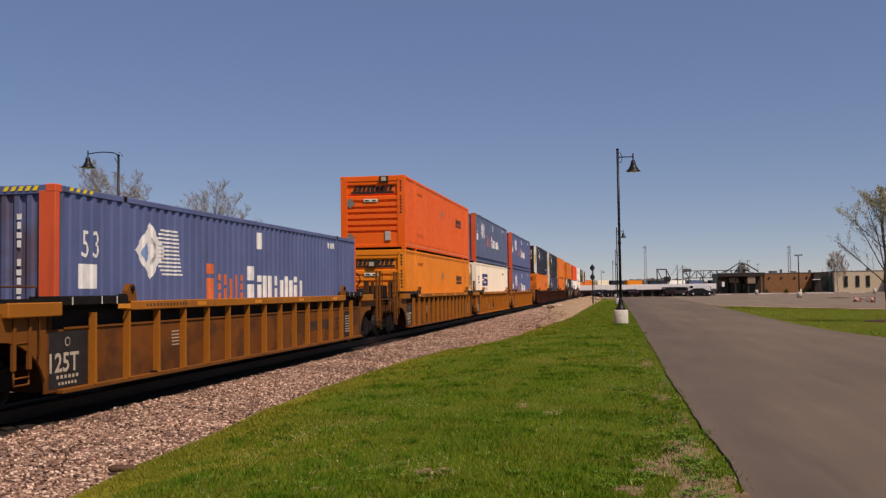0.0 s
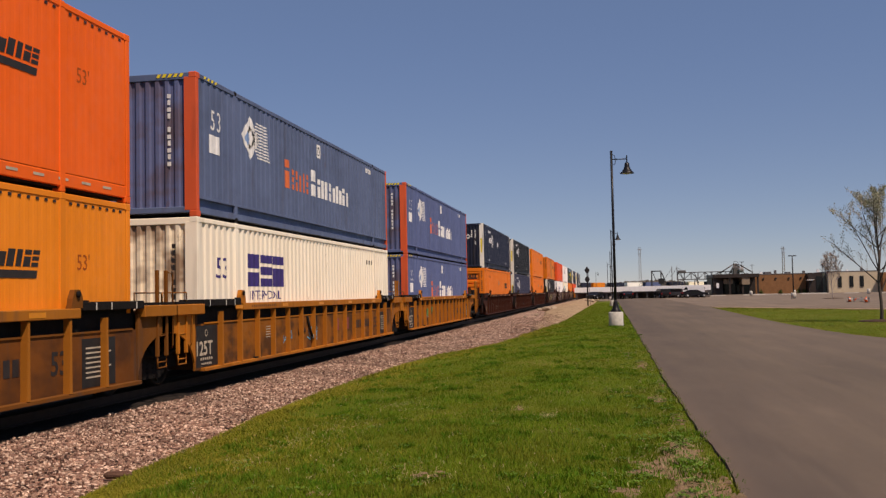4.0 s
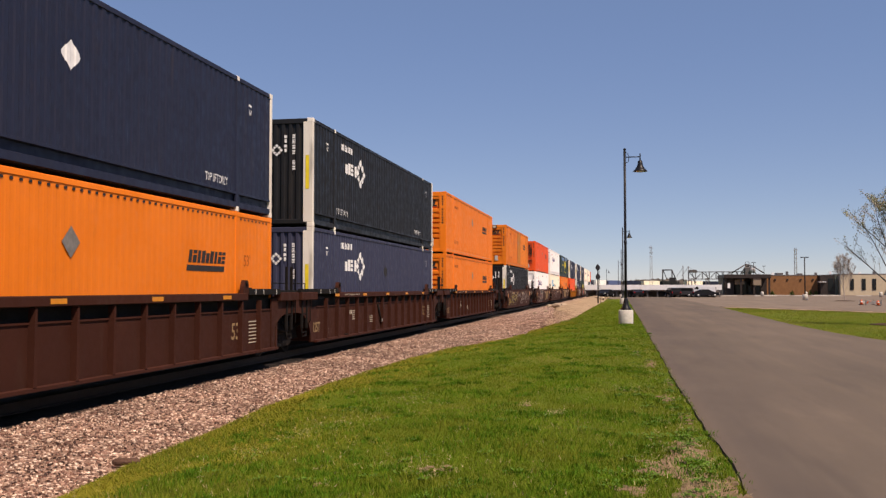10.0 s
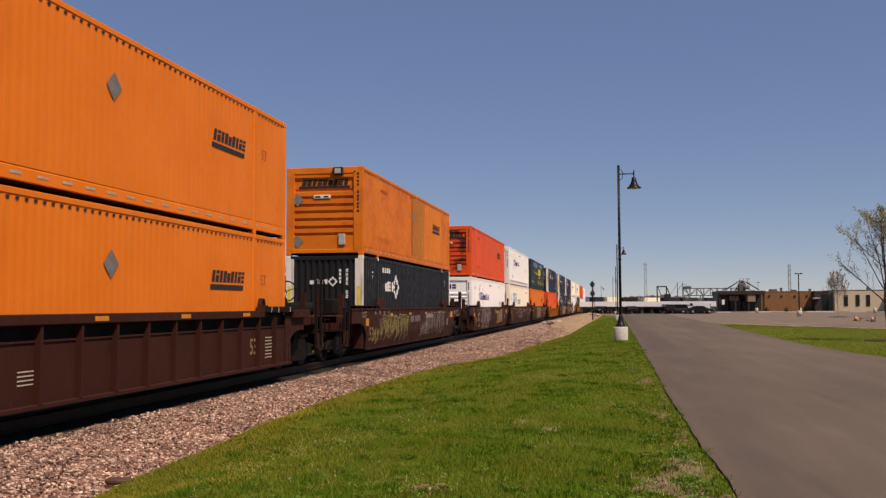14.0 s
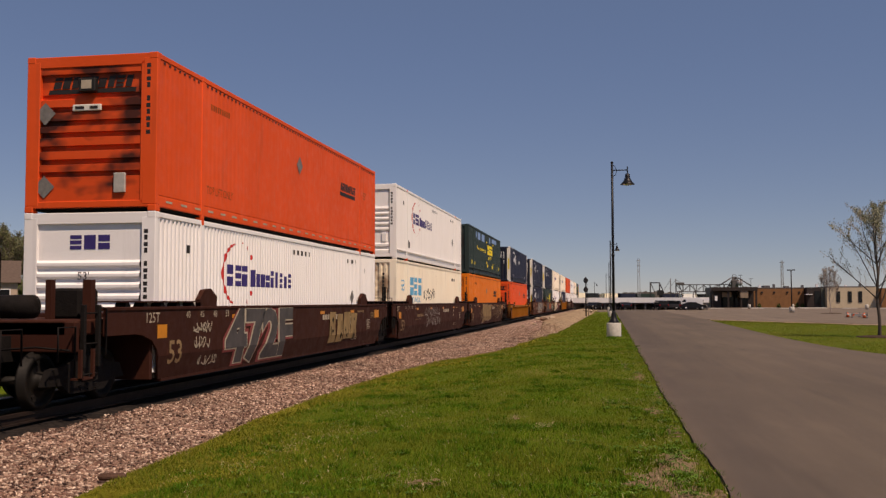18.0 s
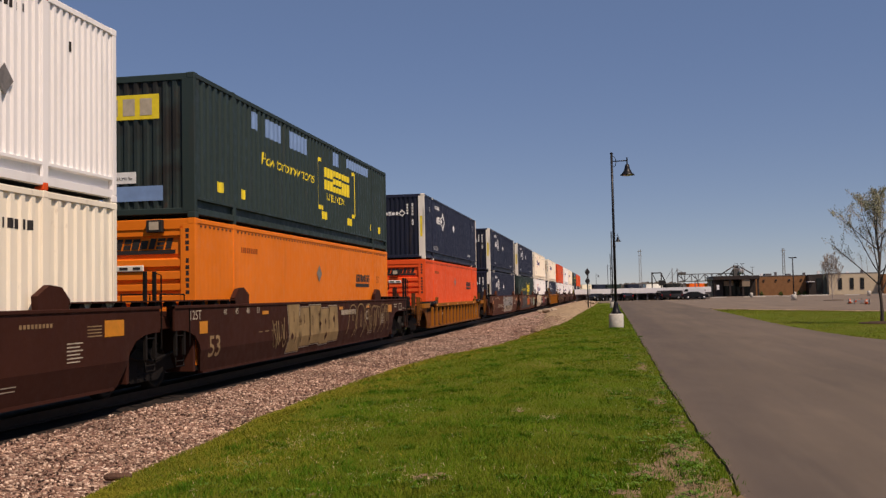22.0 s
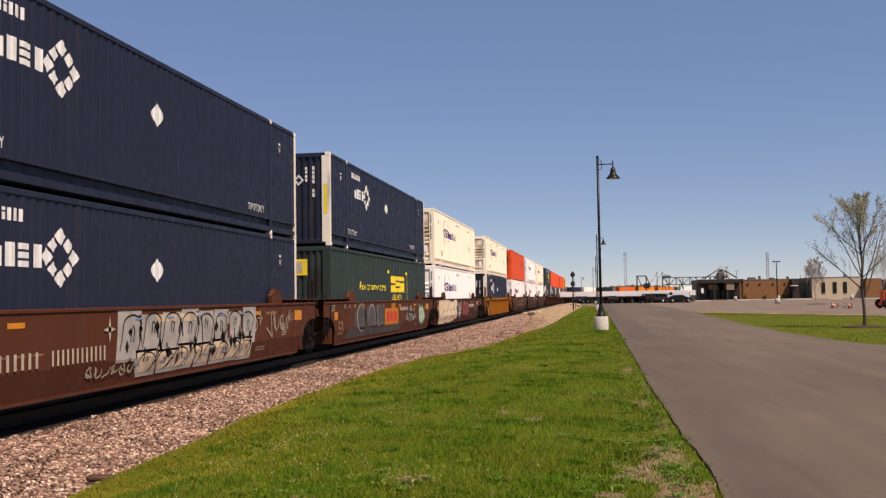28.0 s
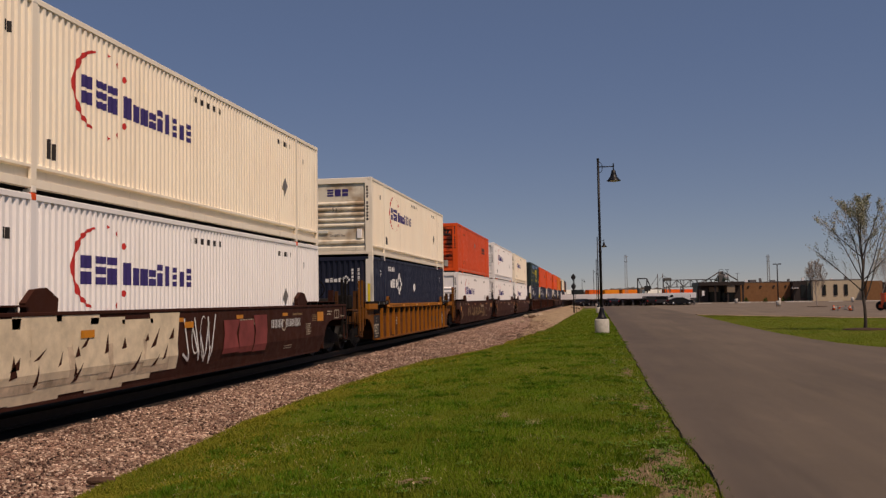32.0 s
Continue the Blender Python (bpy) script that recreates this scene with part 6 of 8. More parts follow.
def grid_mesh(name, xs, ys, height, material):
    X, Y = np.meshgrid(xs, ys)
    Z = height(X, Y)
    nx = len(xs)
    verts = np.stack([X.ravel(), Y.ravel(), Z.ravel()], 1).tolist()
    faces = [(j * nx + i, j * nx + i + 1, (j + 1) * nx + i + 1, (j + 1) * nx + i) for j in range(len(ys) - 1) for i in range(nx - 1)]
    return flat_mesh(name, verts, faces, material, True)


def edge_x(y):
    return float(np.interp(y, (6, 8, 9.5, 11, 13, 17, 24, 36, 60), (0.0, 0.01, 0.035, 0.0, -0.02, -0.05, -0.03, -0.02, 0.0))) + 0.025 * noise.noise((y * 0.5, 3.1, 0)) + 0.03 * noise.noise((y * 2.1, 7.7, 0)) + 0.02 * noise.noise((y * 6.0, 1.7, 0))


def road_right(y):
    """The lawn's edge on the far side of the road, bowed a little."""
    return float(np.interp(y, (28, 29.5, 31, 33, 36.7, 43.7, 57, 80, 87, 92), (9.6, 8.7, 8.15, 7.85, 7.62, 7.52, 7.75, 8.3, 8.6, 8.6))) + 0.05 * noise.noise((y * 0.8, 9.3, 0))


def outline_slab(outline, z0, z1):
    bm = bmesh.new()
    a, b = [[bm.verts.new((x, y, z)) for x, y in outline] for z in (z0, z1)]
    bm.faces.new(b)
    for i in range(len(a)):
        j = (i + 1) % len(a)
        bm.faces.new((a[i], a[j], b[j], b[i]))
    return bm


LOT_EDGE = ((8.605, 87.6), (10.5, 84.3), (13.6, 78.6), (18.0, 70.0), (24.0, 63.5), (40.0, 56.0), (130.0, 50.0))


def build_ground():
    xs = np.concatenate([[-4500, -1500, -500, -200, -80, -40, -25, -20, -16, -14.2, -13.9], np.arange(-12, 0.7, 0.3), [0.9, 1.05, 1.07, 1.5, 8.2, 9, 15, 30, 80, 200, 500, 1500, 4500]])
    ys = np.concatenate([[-4500, -800, -200, -60, -25], np.arange(-14, 60, 0.5), np.arange(60, 150, 5), [160, 200, 250, 300, 400, 600, 1000, 2000, 4500]])
    tagged(new("ground", grid_mesh("ground", xs, ys, ground_z, "lawn")), "green spring lawn with straw-coloured patches", "lawn", kind="structure")

    def bed(X, Y):
        t = toe(Y)
        k = np.clip((X - t) / (-7.3 - t), 0, 1)
        z = -0.33 + 0.13 * k
        z = np.where(X < -11.3, -0.20 - 0.4 * (-11.3 - X) / 3.0, z)
        return z + 0.012 * np.sin(X * 9 + Y * 5) * np.sin(Y * 7 - X * 3)
    ys2 = np.concatenate([np.arange(-160, 0, 8), np.arange(0, 62, 0.4), np.arange(62, 250, 4)])
    us = np.linspace(0, 1, 26)
    verts, faces = [], []
    for y in ys2:
        t = float(toe(y)) + 0.12 * math.sin(y * 1.1) + 0.07 * math.sin(y * 3.3)
        for u in us:
            x = t + u * (-14.0 - t)
            verts.append((x, y, float(bed(x, y))))
    n = len(us)
    for j in range(len(ys2) - 1):
        for i in range(n - 1):
            faces.append((j * n + i, j * n + i + 1, (j + 1) * n + i + 1, (j + 1) * n + i))
    tagged(new("ballast_bed", flat_mesh("ballast_bed", verts, faces, "ballast", True)), "pinkish grey crushed stone track bed", "track bed", kind="structure")
    def bank(X, Y):
        t = toe(Y)
        swell = np.clip((Y - 48) / 50, 0, 1)
        u = np.clip((t + 0.1 - X) / (0.5 + 3.3 * swell), 0, 1)
        lump = 0.03 * np.sin(X * 2.1 + 0.4 * Y) * np.sin(0.7 * Y) * (u > 0) + 0.035 * np.sin(5.3 * X + 1.1 * Y) * np.sin(2.3 * Y - 1.7 * X) * (u > 0.05)
        return -0.27 + swell * (0.46 * np.sin(np.pi * np.minimum(1, u * 0.9)) + lump) + 0.005 + 0.1 * u - 0.12 * (u >= 1.0)
    # loose stones on the near shoulder
    rng = np.random.default_rng(3)
    N = 135000
    y = 4.5 + 100 * rng.random(N) ** 2.6
    tx = toe(y) + 0.12 * np.sin(y * 1.1) + 0.07 * np.sin(y * 3.3)
    x = tx + 0.18 * rng.random(N) - (8.1 + tx) * rng.random(N)
    ok = (x < tx + 0.12 * rng.random(N)) & (rng.random(N) > (y - 36) / 40)
    x, y = x[ok], y[ok]
    N = len(x)
    size = (0.009 + 0.019 * rng.random(N) ** 1.7) * (1 + np.clip(y - 11, 0, 40) / 75)
    z = np.where(y > 48, np.maximum(bed(x, y), bank(x, y)), bed(x, y)) + 0.2 * size
    base = np.array([(1, 0, -0.3), (-0.5, 0.87, -0.3), (-0.5, -0.87, -0.3), (0.5, 0.6, 0.55), (-0.75, 0.1, 0.6), (0.3, -0.65, 0.65)])
    tri = np.array([(0, 2, 1), (3, 4, 5), (0, 1, 3), (1, 4, 3), (1, 2, 4), (2, 5, 4), (2, 0, 5), (0, 3, 5)])
    ang = rng.random(N) * 6.283
    co, si = np.cos(ang), np.sin(ang)
    pts = base[None] * (0.7 + 0.6 * rng.random((N, 6, 3)))
    px = (pts[..., 0] * co[:, None] - pts[..., 1] * si[:, None]) * size[:, None] + x[:, None]
    py = (pts[..., 0] * si[:, None] + pts[..., 1] * co[:, None]) * size[:, None] + y[:, None]
    pz = pts[..., 2] * (size * np.interp(y, (14, 40), (1.0, 0.6)))[:, None] + z[:, None]
    V = np.stack([px, py, pz], 2).reshape(-1, 3)
    F = (tri[None] + 6 * np.arange(N)[:, None, None]).reshape(-1, 3)
    tagged(new("ballast_stones", flat_mesh("ballast_stones", V.tolist(), F.tolist(), "stones")), "loose pinkish grey crushed stones beside the track", "ballast", kind="stuff")

    # sandy bank between the track bed and the lawn, further along
    ys3 = np.concatenate([np.arange(48, 110, 0.4), np.arange(110, 240, 5)])
    us = np.linspace(0, 1, 18)
    verts, faces = [], []
    for y in ys3:
        t = float(toe(y)) + 0.1 * math.sin(y * 0.9)
        swell = min(1, (y - 48) / 50)
        for u in us:
            x = t + 0.1 - u * (0.5 + 3.3 * swell)
            verts.append((x, y, float(bank(x, y))))
    n = len(us)
    for j in range(len(ys3) - 1):
        for i in range(n - 1):
            faces.append((j * n + i, j * n + i + 1, (j + 1) * n + i + 1, (j + 1) * n + i))
    tagged(new("sandy_bank", flat_mesh("sandy_bank", verts, faces, "dirt", True)), "bare tan sandy bank beside the track bed", "bank", kind="structure")

    # asphalt: the road and the lot beyond it
    rnd = random.Random(4)
    ys4 = [-60 + i for i in range(30)] + [-30 + 0.35 * i for i in range(360)] + [97, 105, 130, 160, 178]
    verts, faces = [], []
    for y in ys4:
        e = 0.95 + edge_x(y) + 0.01 * (rnd.random() - 0.5)
        verts += [(e, y, -0.03), (e + 0.015, y, 0.018), (e + 0.1, y, 0.024), (road_right(y), y, 0.03), (road_right(y) + 0.02, y, -0.03)]
    for j in range(len(ys4) - 1):
        for i in range(4):
            faces.append((j * 5 + i, j * 5 + i + 1, j * 5 + 6 + i, j * 5 + 5 + i))
    tagged(new("road", flat_mesh("road", verts, faces, "asphalt")), "grey worn asphalt road with a broken edge", "road", kind="structure")
    lot = outline_slab(LOT_EDGE + ((130, 252), (8.605, 252)), -0.03, 0.024)
    for r in ((-2.0, 0.94, 150, 252, -0.03, 0.020), (0.945, 8.60, 178.01, 252, -0.03, 0.022), (9.60, 70, -60, 28.6, -0.03, 0.022)):
        add_box(lot, *r)
    verge = bmesh.new()
    rows = []
    for k in range(90):
        f = k / 89
        x, y = 8.9 + 16 * f, float(np.interp(8.9 + 16 * f, [p[0] for p in LOT_EDGE], [p[1] for p in LOT_EDGE]))
        w = 1.6 + 2.2 * abs(noise.noise((x * 0.9, 2.2, 0))) + 1.2 * abs(noise.noise((x * 3.1, 5.2, 0)))
        rows.append((verge.verts.new((x, y + 0.05, 0.012)), verge.verts.new((x - 0.2 * w, y - w, 0.006))))
    for (a, b), (c, d) in zip(rows, rows[1:]):
        verge.faces.new((a, b, d, c))
    tagged(new("bare_verge", mesh_of("bare_verge", verge, "dirt")), "strip of bare tan soil along the lot's edge", "soil strip", kind="structure")
    tagged(new("parking_lot", mesh_of("parking_lot", lot, "lot_asphalt")), "wide grey asphalt parking lot", "parking lot", kind="structure")
    # Thin ribbon up the asphalt's drop, with that face's shade in its colour.
    edge = []
    for j, y in enumerate(ys4[30:380]):
        e = 0.95 + edge_x(y)
        edge.append((e, y, 0.003 + 0.018 * rnd.random() ** 2))
    bm = bmesh.new()
    rows = [(bm.verts.new((e - w, y, -0.02)), bm.verts.new((e + 0.005, y, 0.024))) for e, y, w in edge]
    for (a, b), (c, d) in zip(rows, rows[1:]):
        bm.faces.new((a, b, d, c))
    tagged(new("road_edge", mesh_of("road_edge", bm, "asphalt_edge")), "crumbling edge of the asphalt, darkened for the shade of its drop", "road edge", kind="structure")
    return bed


BARE = [(0.62, 7.4, 0.34, 0.7), (-4.95, 8.15, 0.22, 0.45), (-5.05, 7.5, 0.3, 0.4), (0.68, 9.9, 0.24, 0.9), (0.42, 9.0, 0.28, 0.5), (0.66, 8.2, 0.26, 0.6), (0.08, 8.0, 0.16, 0.25), (-0.88, 12.5, 0.13, 0.28), (-1.35, 13.6, 0.07, 0.3), (0.62, 14.6, 0.14, 0.7), (0.62, 21.2, 0.13, 1.2), (0.5, 7.3, 0.38, 0.35), (-1.7, 8.6, 0.16, 0.2), (0.80, 12.2, 0.09, 0.8), (0.82, 17.0, 0.07, 1.2), (0.35, 24.5, 0.12, 1.0), (-2.6, 8.1, 0.14, 0.14)]


def build_grass():
    rng = np.random.default_rng(7)
    N = 420000
    y = 4.6 / (1 - rng.random(N) * (1 - 4.6 / 130.0))
    t = toe(y)
    x = t - 0.12 + (0.98 - t + 0.12) * rng.random(N)
    keep = np.ones(N, bool)
    for bx, by, rx, ry in BARE:
        keep &= (((x - bx) / rx) ** 2 + ((y - by) / ry) ** 2 > 0.3 + 1.1 * rng.random(N)) | (rng.random(N) < 0.16)
    thin = np.sin(x * 2.3 + 1.1 * np.sin(y * 0.8)) * np.sin(y * 1.4 + x) * 0.5 + 0.5
    keep &= rng.random(N) < 0.62 + 0.38 * thin
    x, y = x[keep], y[keep]
    N = len(x)
    far = np.clip(y / 12, 1, 5)
    clump = np.sin(x * 3.1 + 1.7 * np.sin(y * 0.9)) * np.sin(y * 1.9 + 1.3 * np.sin(x * 1.6)) + 0.5 * np.sin(x * 7.3 + y * 2.2) * np.sin(y * 5.1 - x * 2.9)
    h = (0.018 + 0.030 * rng.random(N)) * (1 + 0.12 * far) * (0.88 + 0.28 * np.clip(clump, -0.7, 1.2))
    w = (0.003 + 0.003 * rng.random(N)) * far
    a = rng.random(N) * 6.283
    lean = rng.random(N) * 0.8 * h
    b = rng.random(N) * 6.283
    z = ground_z(x, y)
    p0 = np.stack([x - w * np.cos(a), y - w * np.sin(a), z - 0.005], 1)
    p1 = np.stack([x + w * np.cos(a), y + w * np.sin(a), z - 0.005], 1)
    p2 = np.stack([x + lean * np.cos(b), y + lean * np.sin(b), z + h], 1)
    V = np.stack([p0, p1, p2], 1).reshape(-1, 3)
    dry = rng.random(N) < 0.85 * np.exp(-np.maximum(x - toe(y), 0) / (0.55 + 0.5 * thin[keep]))
    for name, pick, kind, label in (("grass", ~dry, "blades", "short spring grass blades"), ("dry_grass", dry, "blades_olive", "thin yellowish grass along the stones")):
        P = V.reshape(-1, 3, 3)[pick].reshape(-1, 3)
        tagged(new(name, flat_mesh(name, P.tolist(), np.arange(len(P)).reshape(-1, 3).tolist(), kind)), label, "grass", kind="stuff")
    n = 70000
    y = 30 / (1 - rng.random(n) * (1 - 30 / 86.0))
    edge = np.array([road_right(v) for v in np.linspace(28, 90, 200)])
    left = np.interp(y, np.linspace(28, 90, 200), edge) + 0.05
    right = np.interp(y, (50, 56, 63.5, 70, 78.6, 84.3, 87.6), (60, 40, 24, 18, 13.6, 10.5, 8.6))
    x = left + np.maximum(np.minimum(right, 24 + 0 * y) - left, 0) * rng.random(n)
    a, b, far = rng.random(n) * 6.283, rng.random(n) * 6.283, y / 12
    h = (0.018 + 0.026 * rng.random(n)) * (0.9 + 0.3 * np.clip(np.sin(x * 1.7 + np.sin(y)) * np.sin(y * 0.8), -0.6, 1))
    w = 0.004 * far
    V = np.stack([np.stack([x - w * np.cos(a), y - w * np.sin(a), 0 * y - 0.035], 1), np.stack([x + w * np.cos(a), y + w * np.sin(a), 0 * y - 0.035], 1), np.stack([x + 0.5 * h * np.cos(b), y + 0.5 * h * np.sin(b), h - 0.03], 1)], 1).reshape(-1, 3)
    tagged(new("far_lawn_grass", flat_mesh("far_lawn_grass", V.tolist(), np.arange(3 * n).reshape(-1, 3).tolist(), "blades_olive")), "short spring grass across the road", "grass", kind="stuff")
    # tufts, weeds and straw
    n = 2600
    y = 5 / (1 - rng.random(n) * (1 - 5 / 45.0))
    x = toe(y) + (0.98 - toe(y)) * rng.random(n)
    near_road = rng.random(n) < 0.3
    x = np.where(near_road, 0.9 - np.abs(rng.normal(0, 0.35, n)), x)
    z = ground_z(x, y)
    vs, fs = [], []
    for i in range(n):
        for k in range(2):
            a, l = rng.random() * 6.283, 0.015 + 0.04 * rng.random()
            d = (math.cos(a) * l, math.sin(a) * l)
            s = len(vs)
            vs += [(x[i] - d[1] * 0.06, y[i] + d[0] * 0.06, z[i] + 0.012), (x[i] + d[1] * 0.06, y[i] - d[0] * 0.06, z[i] + 0.012), (x[i] + d[0], y[i] + d[1], z[i] + 0.02 + 0.05 * rng.random())]
            fs.append((s, s + 1, s + 2))
    tagged(new("dry_straw", flat_mesh("dry_straw", vs, fs, "straw")), "dry straw blades in the lawn", "straw", kind="stuff")
    # lusher, darker clumps of grass and clover
    vs, fs = [], []
    for i in range(420):
        cy = 5 / (1 - rng.random() * (1 - 5 / 48.0))
        cx = float(toe(cy)) + 0.5 + (0.4 - float(toe(cy))) * rng.random()
        r, f = (0.08 + 0.26 * rng.random() ** 2) * (1 + cy / 40), min(3.0, max(1.0, cy / 12))
        for k in range(int(70 + 160 * r)):
            a, d = rng.random() * 6.283, r * rng.random() ** 0.6
            x, y = cx + d * math.cos(a), cy + 1.3 * d * math.sin(a)
            zz, l, b = float(ground_z(x, y)), (0.035 + 0.04 * rng.random()) * (1.2 - 0.6 * d / r), rng.random() * 6.283
            w = (0.004 + 0.004 * rng.random()) * f
            m = len(vs)
            vs += [(x - w * math.cos(a), y - w * math.sin(a), zz), (x + w * math.cos(a), y + w * math.sin(a), zz), (x + 0.5 * l * math.cos(b), y + 0.5 * l * math.sin(b), zz + l)]
            fs.append((m, m + 1, m + 2))
    tagged(new("lush_grass", flat_mesh("lush_grass", vs, fs, "lush_blades")), "lush darker clumps of grass in the lawn", "grass", kind="stuff")
    # dry grass on the slope above the ballast, and a few worn places
    n = 60000
    y = 5 / (1 - rng.random(n) * (1 - 5 / 50.0))
    wide = 0.55 + 0.45 * np.sin(y * 0.7) + 0.25 * np.sin(y * 1.9 + 1)
    x = toe(y) + np.abs(rng.normal(0.1, 1.2, n)) * np.maximum(wide, 0.25)
    far = np.clip(y / 12, 1, 4)
    a, l = rng.random(n) * 6.283, (0.035 + 0.035 * rng.random(n)) * (0.8 + 0.2 * far)
    z, w = ground_z(x, y), 0.004 * far
    V = np.stack([np.stack([x - w * np.sin(a), y + w * np.cos(a), z], 1), np.stack([x + w * np.sin(a), y - w * np.cos(a), z], 1), np.stack([x + l * np.cos(a), y + l * np.sin(a), z + 0.75 * l], 1)], 1).reshape(-1, 3)
    tagged(new("dry_grass", flat_mesh("dry_grass", V.tolist(), np.arange(3 * n).reshape(-1, 3).tolist(), "olive_blades")), "yellowish dry grass along the ballast edge", "grass", kind="stuff")
    # bundles of pale straw lying in the grass
    rnd = random.Random(78)
    vs, fs = [], []
    for bx, by, r, m in ((-0.86, 12.5, 0.16, 130), (-1.35, 13.5, 0.1, 60), (0.45, 9.2, 0.35, 120), (-1.7, 8.5, 0.22, 110), (-3.2, 14.5, 0.5, 190), (-3.6, 12.4, 0.6, 220), (-4.2, 10.2, 0.5, 150), (-2.9, 9.5, 0.5, 90), (0.1, 15.8, 0.3, 70), (0.5, 20.0, 0.3, 70), (-3.9, 11.5, 0.4, 110)):
        for k in range(m):
            x, y = bx + rnd.gauss(0, 0.6) * r, by + rnd.gauss(0, 1.1) * r
            a, l = rnd.random() * 6.283, rnd.uniform(0.02, 0.07)
            zz, c, e = float(ground_z(x, y)) + rnd.uniform(0.012, 0.04), math.cos(a), math.sin(a)
            m0 = len(vs)
            vs += [(x - 0.003 * e, y + 0.003 * c, zz), (x + 0.003 * e, y - 0.003 * c, zz), (x + l * c, y + l * e, zz + 0.02)]
            fs.append((m0, m0 + 1, m0 + 2))
    tagged(new("loose_straw", flat_mesh("loose_straw", vs, fs, "straw")), "pale loose straw lying in the lawn", "straw", kind="stuff")
    # broad-leaved weeds by the road edge
    rnd = random.Random(77)
    vs, fs = [], []
    for i in range(240):
        y = 5.2 / (1 - rnd.random() * (1 - 5.2 / 40.0))
        x = 0.86 - abs(rnd.gauss(0, 0.38)) if rnd.random() < 0.75 else rnd.uniform(-4, 0.5)
        zz, r = float(ground_z(x, y)), rnd.uniform(0.05, 0.15)
        for k in range(26):
            a, d = rnd.random() * 6.283, r * rnd.random() ** 0.5
            px, py, pz = x + d * math.cos(a), y + d * math.sin(a), zz + 0.02 + 0.6 * (r - d) * rnd.random() + 0.012
            q = rnd.uniform(0.013, 0.026)
            c, e = q * math.cos(a), q * math.sin(a)
            m = len(vs)
            vs += [(px, py, pz - 0.01), (px + 0.6 * c - 0.5 * e, py + 0.6 * e + 0.5 * c, pz), (px + 1.4 * c, py + 1.4 * e, pz + 0.004), (px + 0.6 * c + 0.5 * e, py + 0.6 * e - 0.5 * c, pz)]
            fs.append((m, m + 1, m + 2, m + 3))
    tagged(new("weeds", flat_mesh("weeds", vs, fs, "weed_leaf")), "low broad-leaved weeds along the road edge", "weeds", kind="stuff")
    for i, (bx, by, rx, ry) in enumerate(BARE):
        rnd = random.Random(i)
        bm = bmesh.new()
        for f in range(int(8 + 110 * rx * ry)):
            a, d = rnd.random() * 6.283, rnd.random() ** 0.6
            cx, cy = min(bx + rx * d * math.cos(a), 0.84 if by > 8.5 else 0.94), by + ry * d * math.sin(a)
            r0 = (0.25 + 0.3 * rnd.random()) * min(rx, ry) * (1.25 - 0.7 * d)
            c = bm.verts.new((cx, cy, (float(ground_z(cx, cy)) if cx < 0.905 else 0.03) + 0.006 + 0.001 * f))
            ring = []
            for k in range(11):
                b2 = 2 * math.pi * k / 11
                r = r0 * rnd.uniform(0.55, 1.3)
                px, py = min(cx + r * math.cos(b2), 0.90 if cy > 8.9 else 1.03), cy + 1.3 * r * math.sin(b2)
                ring.append(bm.verts.new((px, py, (float(ground_z(px, py)) if px < 0.905 else 0.0) + (0.003 if px < 0.905 else 0.036))))
            for k in range(11):
                bm.faces.new((c, ring[k], ring[(k + 1) % 11]))
        tagged(new("bare_patch", mesh_of("bare_patch", bm, "bare_soil")), "bare brown soil patch in the lawn", "soil patch", kind="structure")


def shade_strip():
    """Blackened stones between and beside the rails: the train's shade, put into the colour."""
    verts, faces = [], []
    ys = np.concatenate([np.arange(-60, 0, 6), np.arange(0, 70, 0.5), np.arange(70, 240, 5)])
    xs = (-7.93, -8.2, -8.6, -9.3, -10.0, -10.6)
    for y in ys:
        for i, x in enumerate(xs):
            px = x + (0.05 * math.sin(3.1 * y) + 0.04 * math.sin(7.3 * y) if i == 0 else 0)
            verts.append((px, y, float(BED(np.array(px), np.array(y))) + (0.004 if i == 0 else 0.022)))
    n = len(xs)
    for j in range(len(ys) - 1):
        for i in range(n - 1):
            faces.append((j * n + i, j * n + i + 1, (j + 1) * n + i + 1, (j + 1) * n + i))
    tagged(new("oily_ballast", flat_mesh("oily_ballast", verts, faces, "shade_stones")), "near-black crushed stone between the rails, the train's shade in its colour", "track bed", kind="structure")


def build_track():
    rails = thing("railway_track", "rusty steel rails on weathered timber ties", "track", kind="structure")
    for s in (-1, 1):
        x = TRACK_X + s * 0.755
        part("rail", boxes((x - 0.036, x + 0.036, -160, 300, -0.02, 0.03), (x - 0.012, x + 0.012, -160, 300, -0.11, -0.02), (x - 0.07, x + 0.07, -160, 300, -0.13, -0.11)), "rail", rails)
    tie = mesh_of("tie", boxes((-1.3, 1.3, -0.11, 0.11, -0.40, -0.20), bevel=0.012), "tie")
    for i in range(120):
        t = part("tie", tie, "tie", rails)
        t.location = (TRACK_X + 0.02 * math.sin(i * 7.0), -4 + i * 0.52, 0)


BED = build_ground()
build_track()
shade_strip()

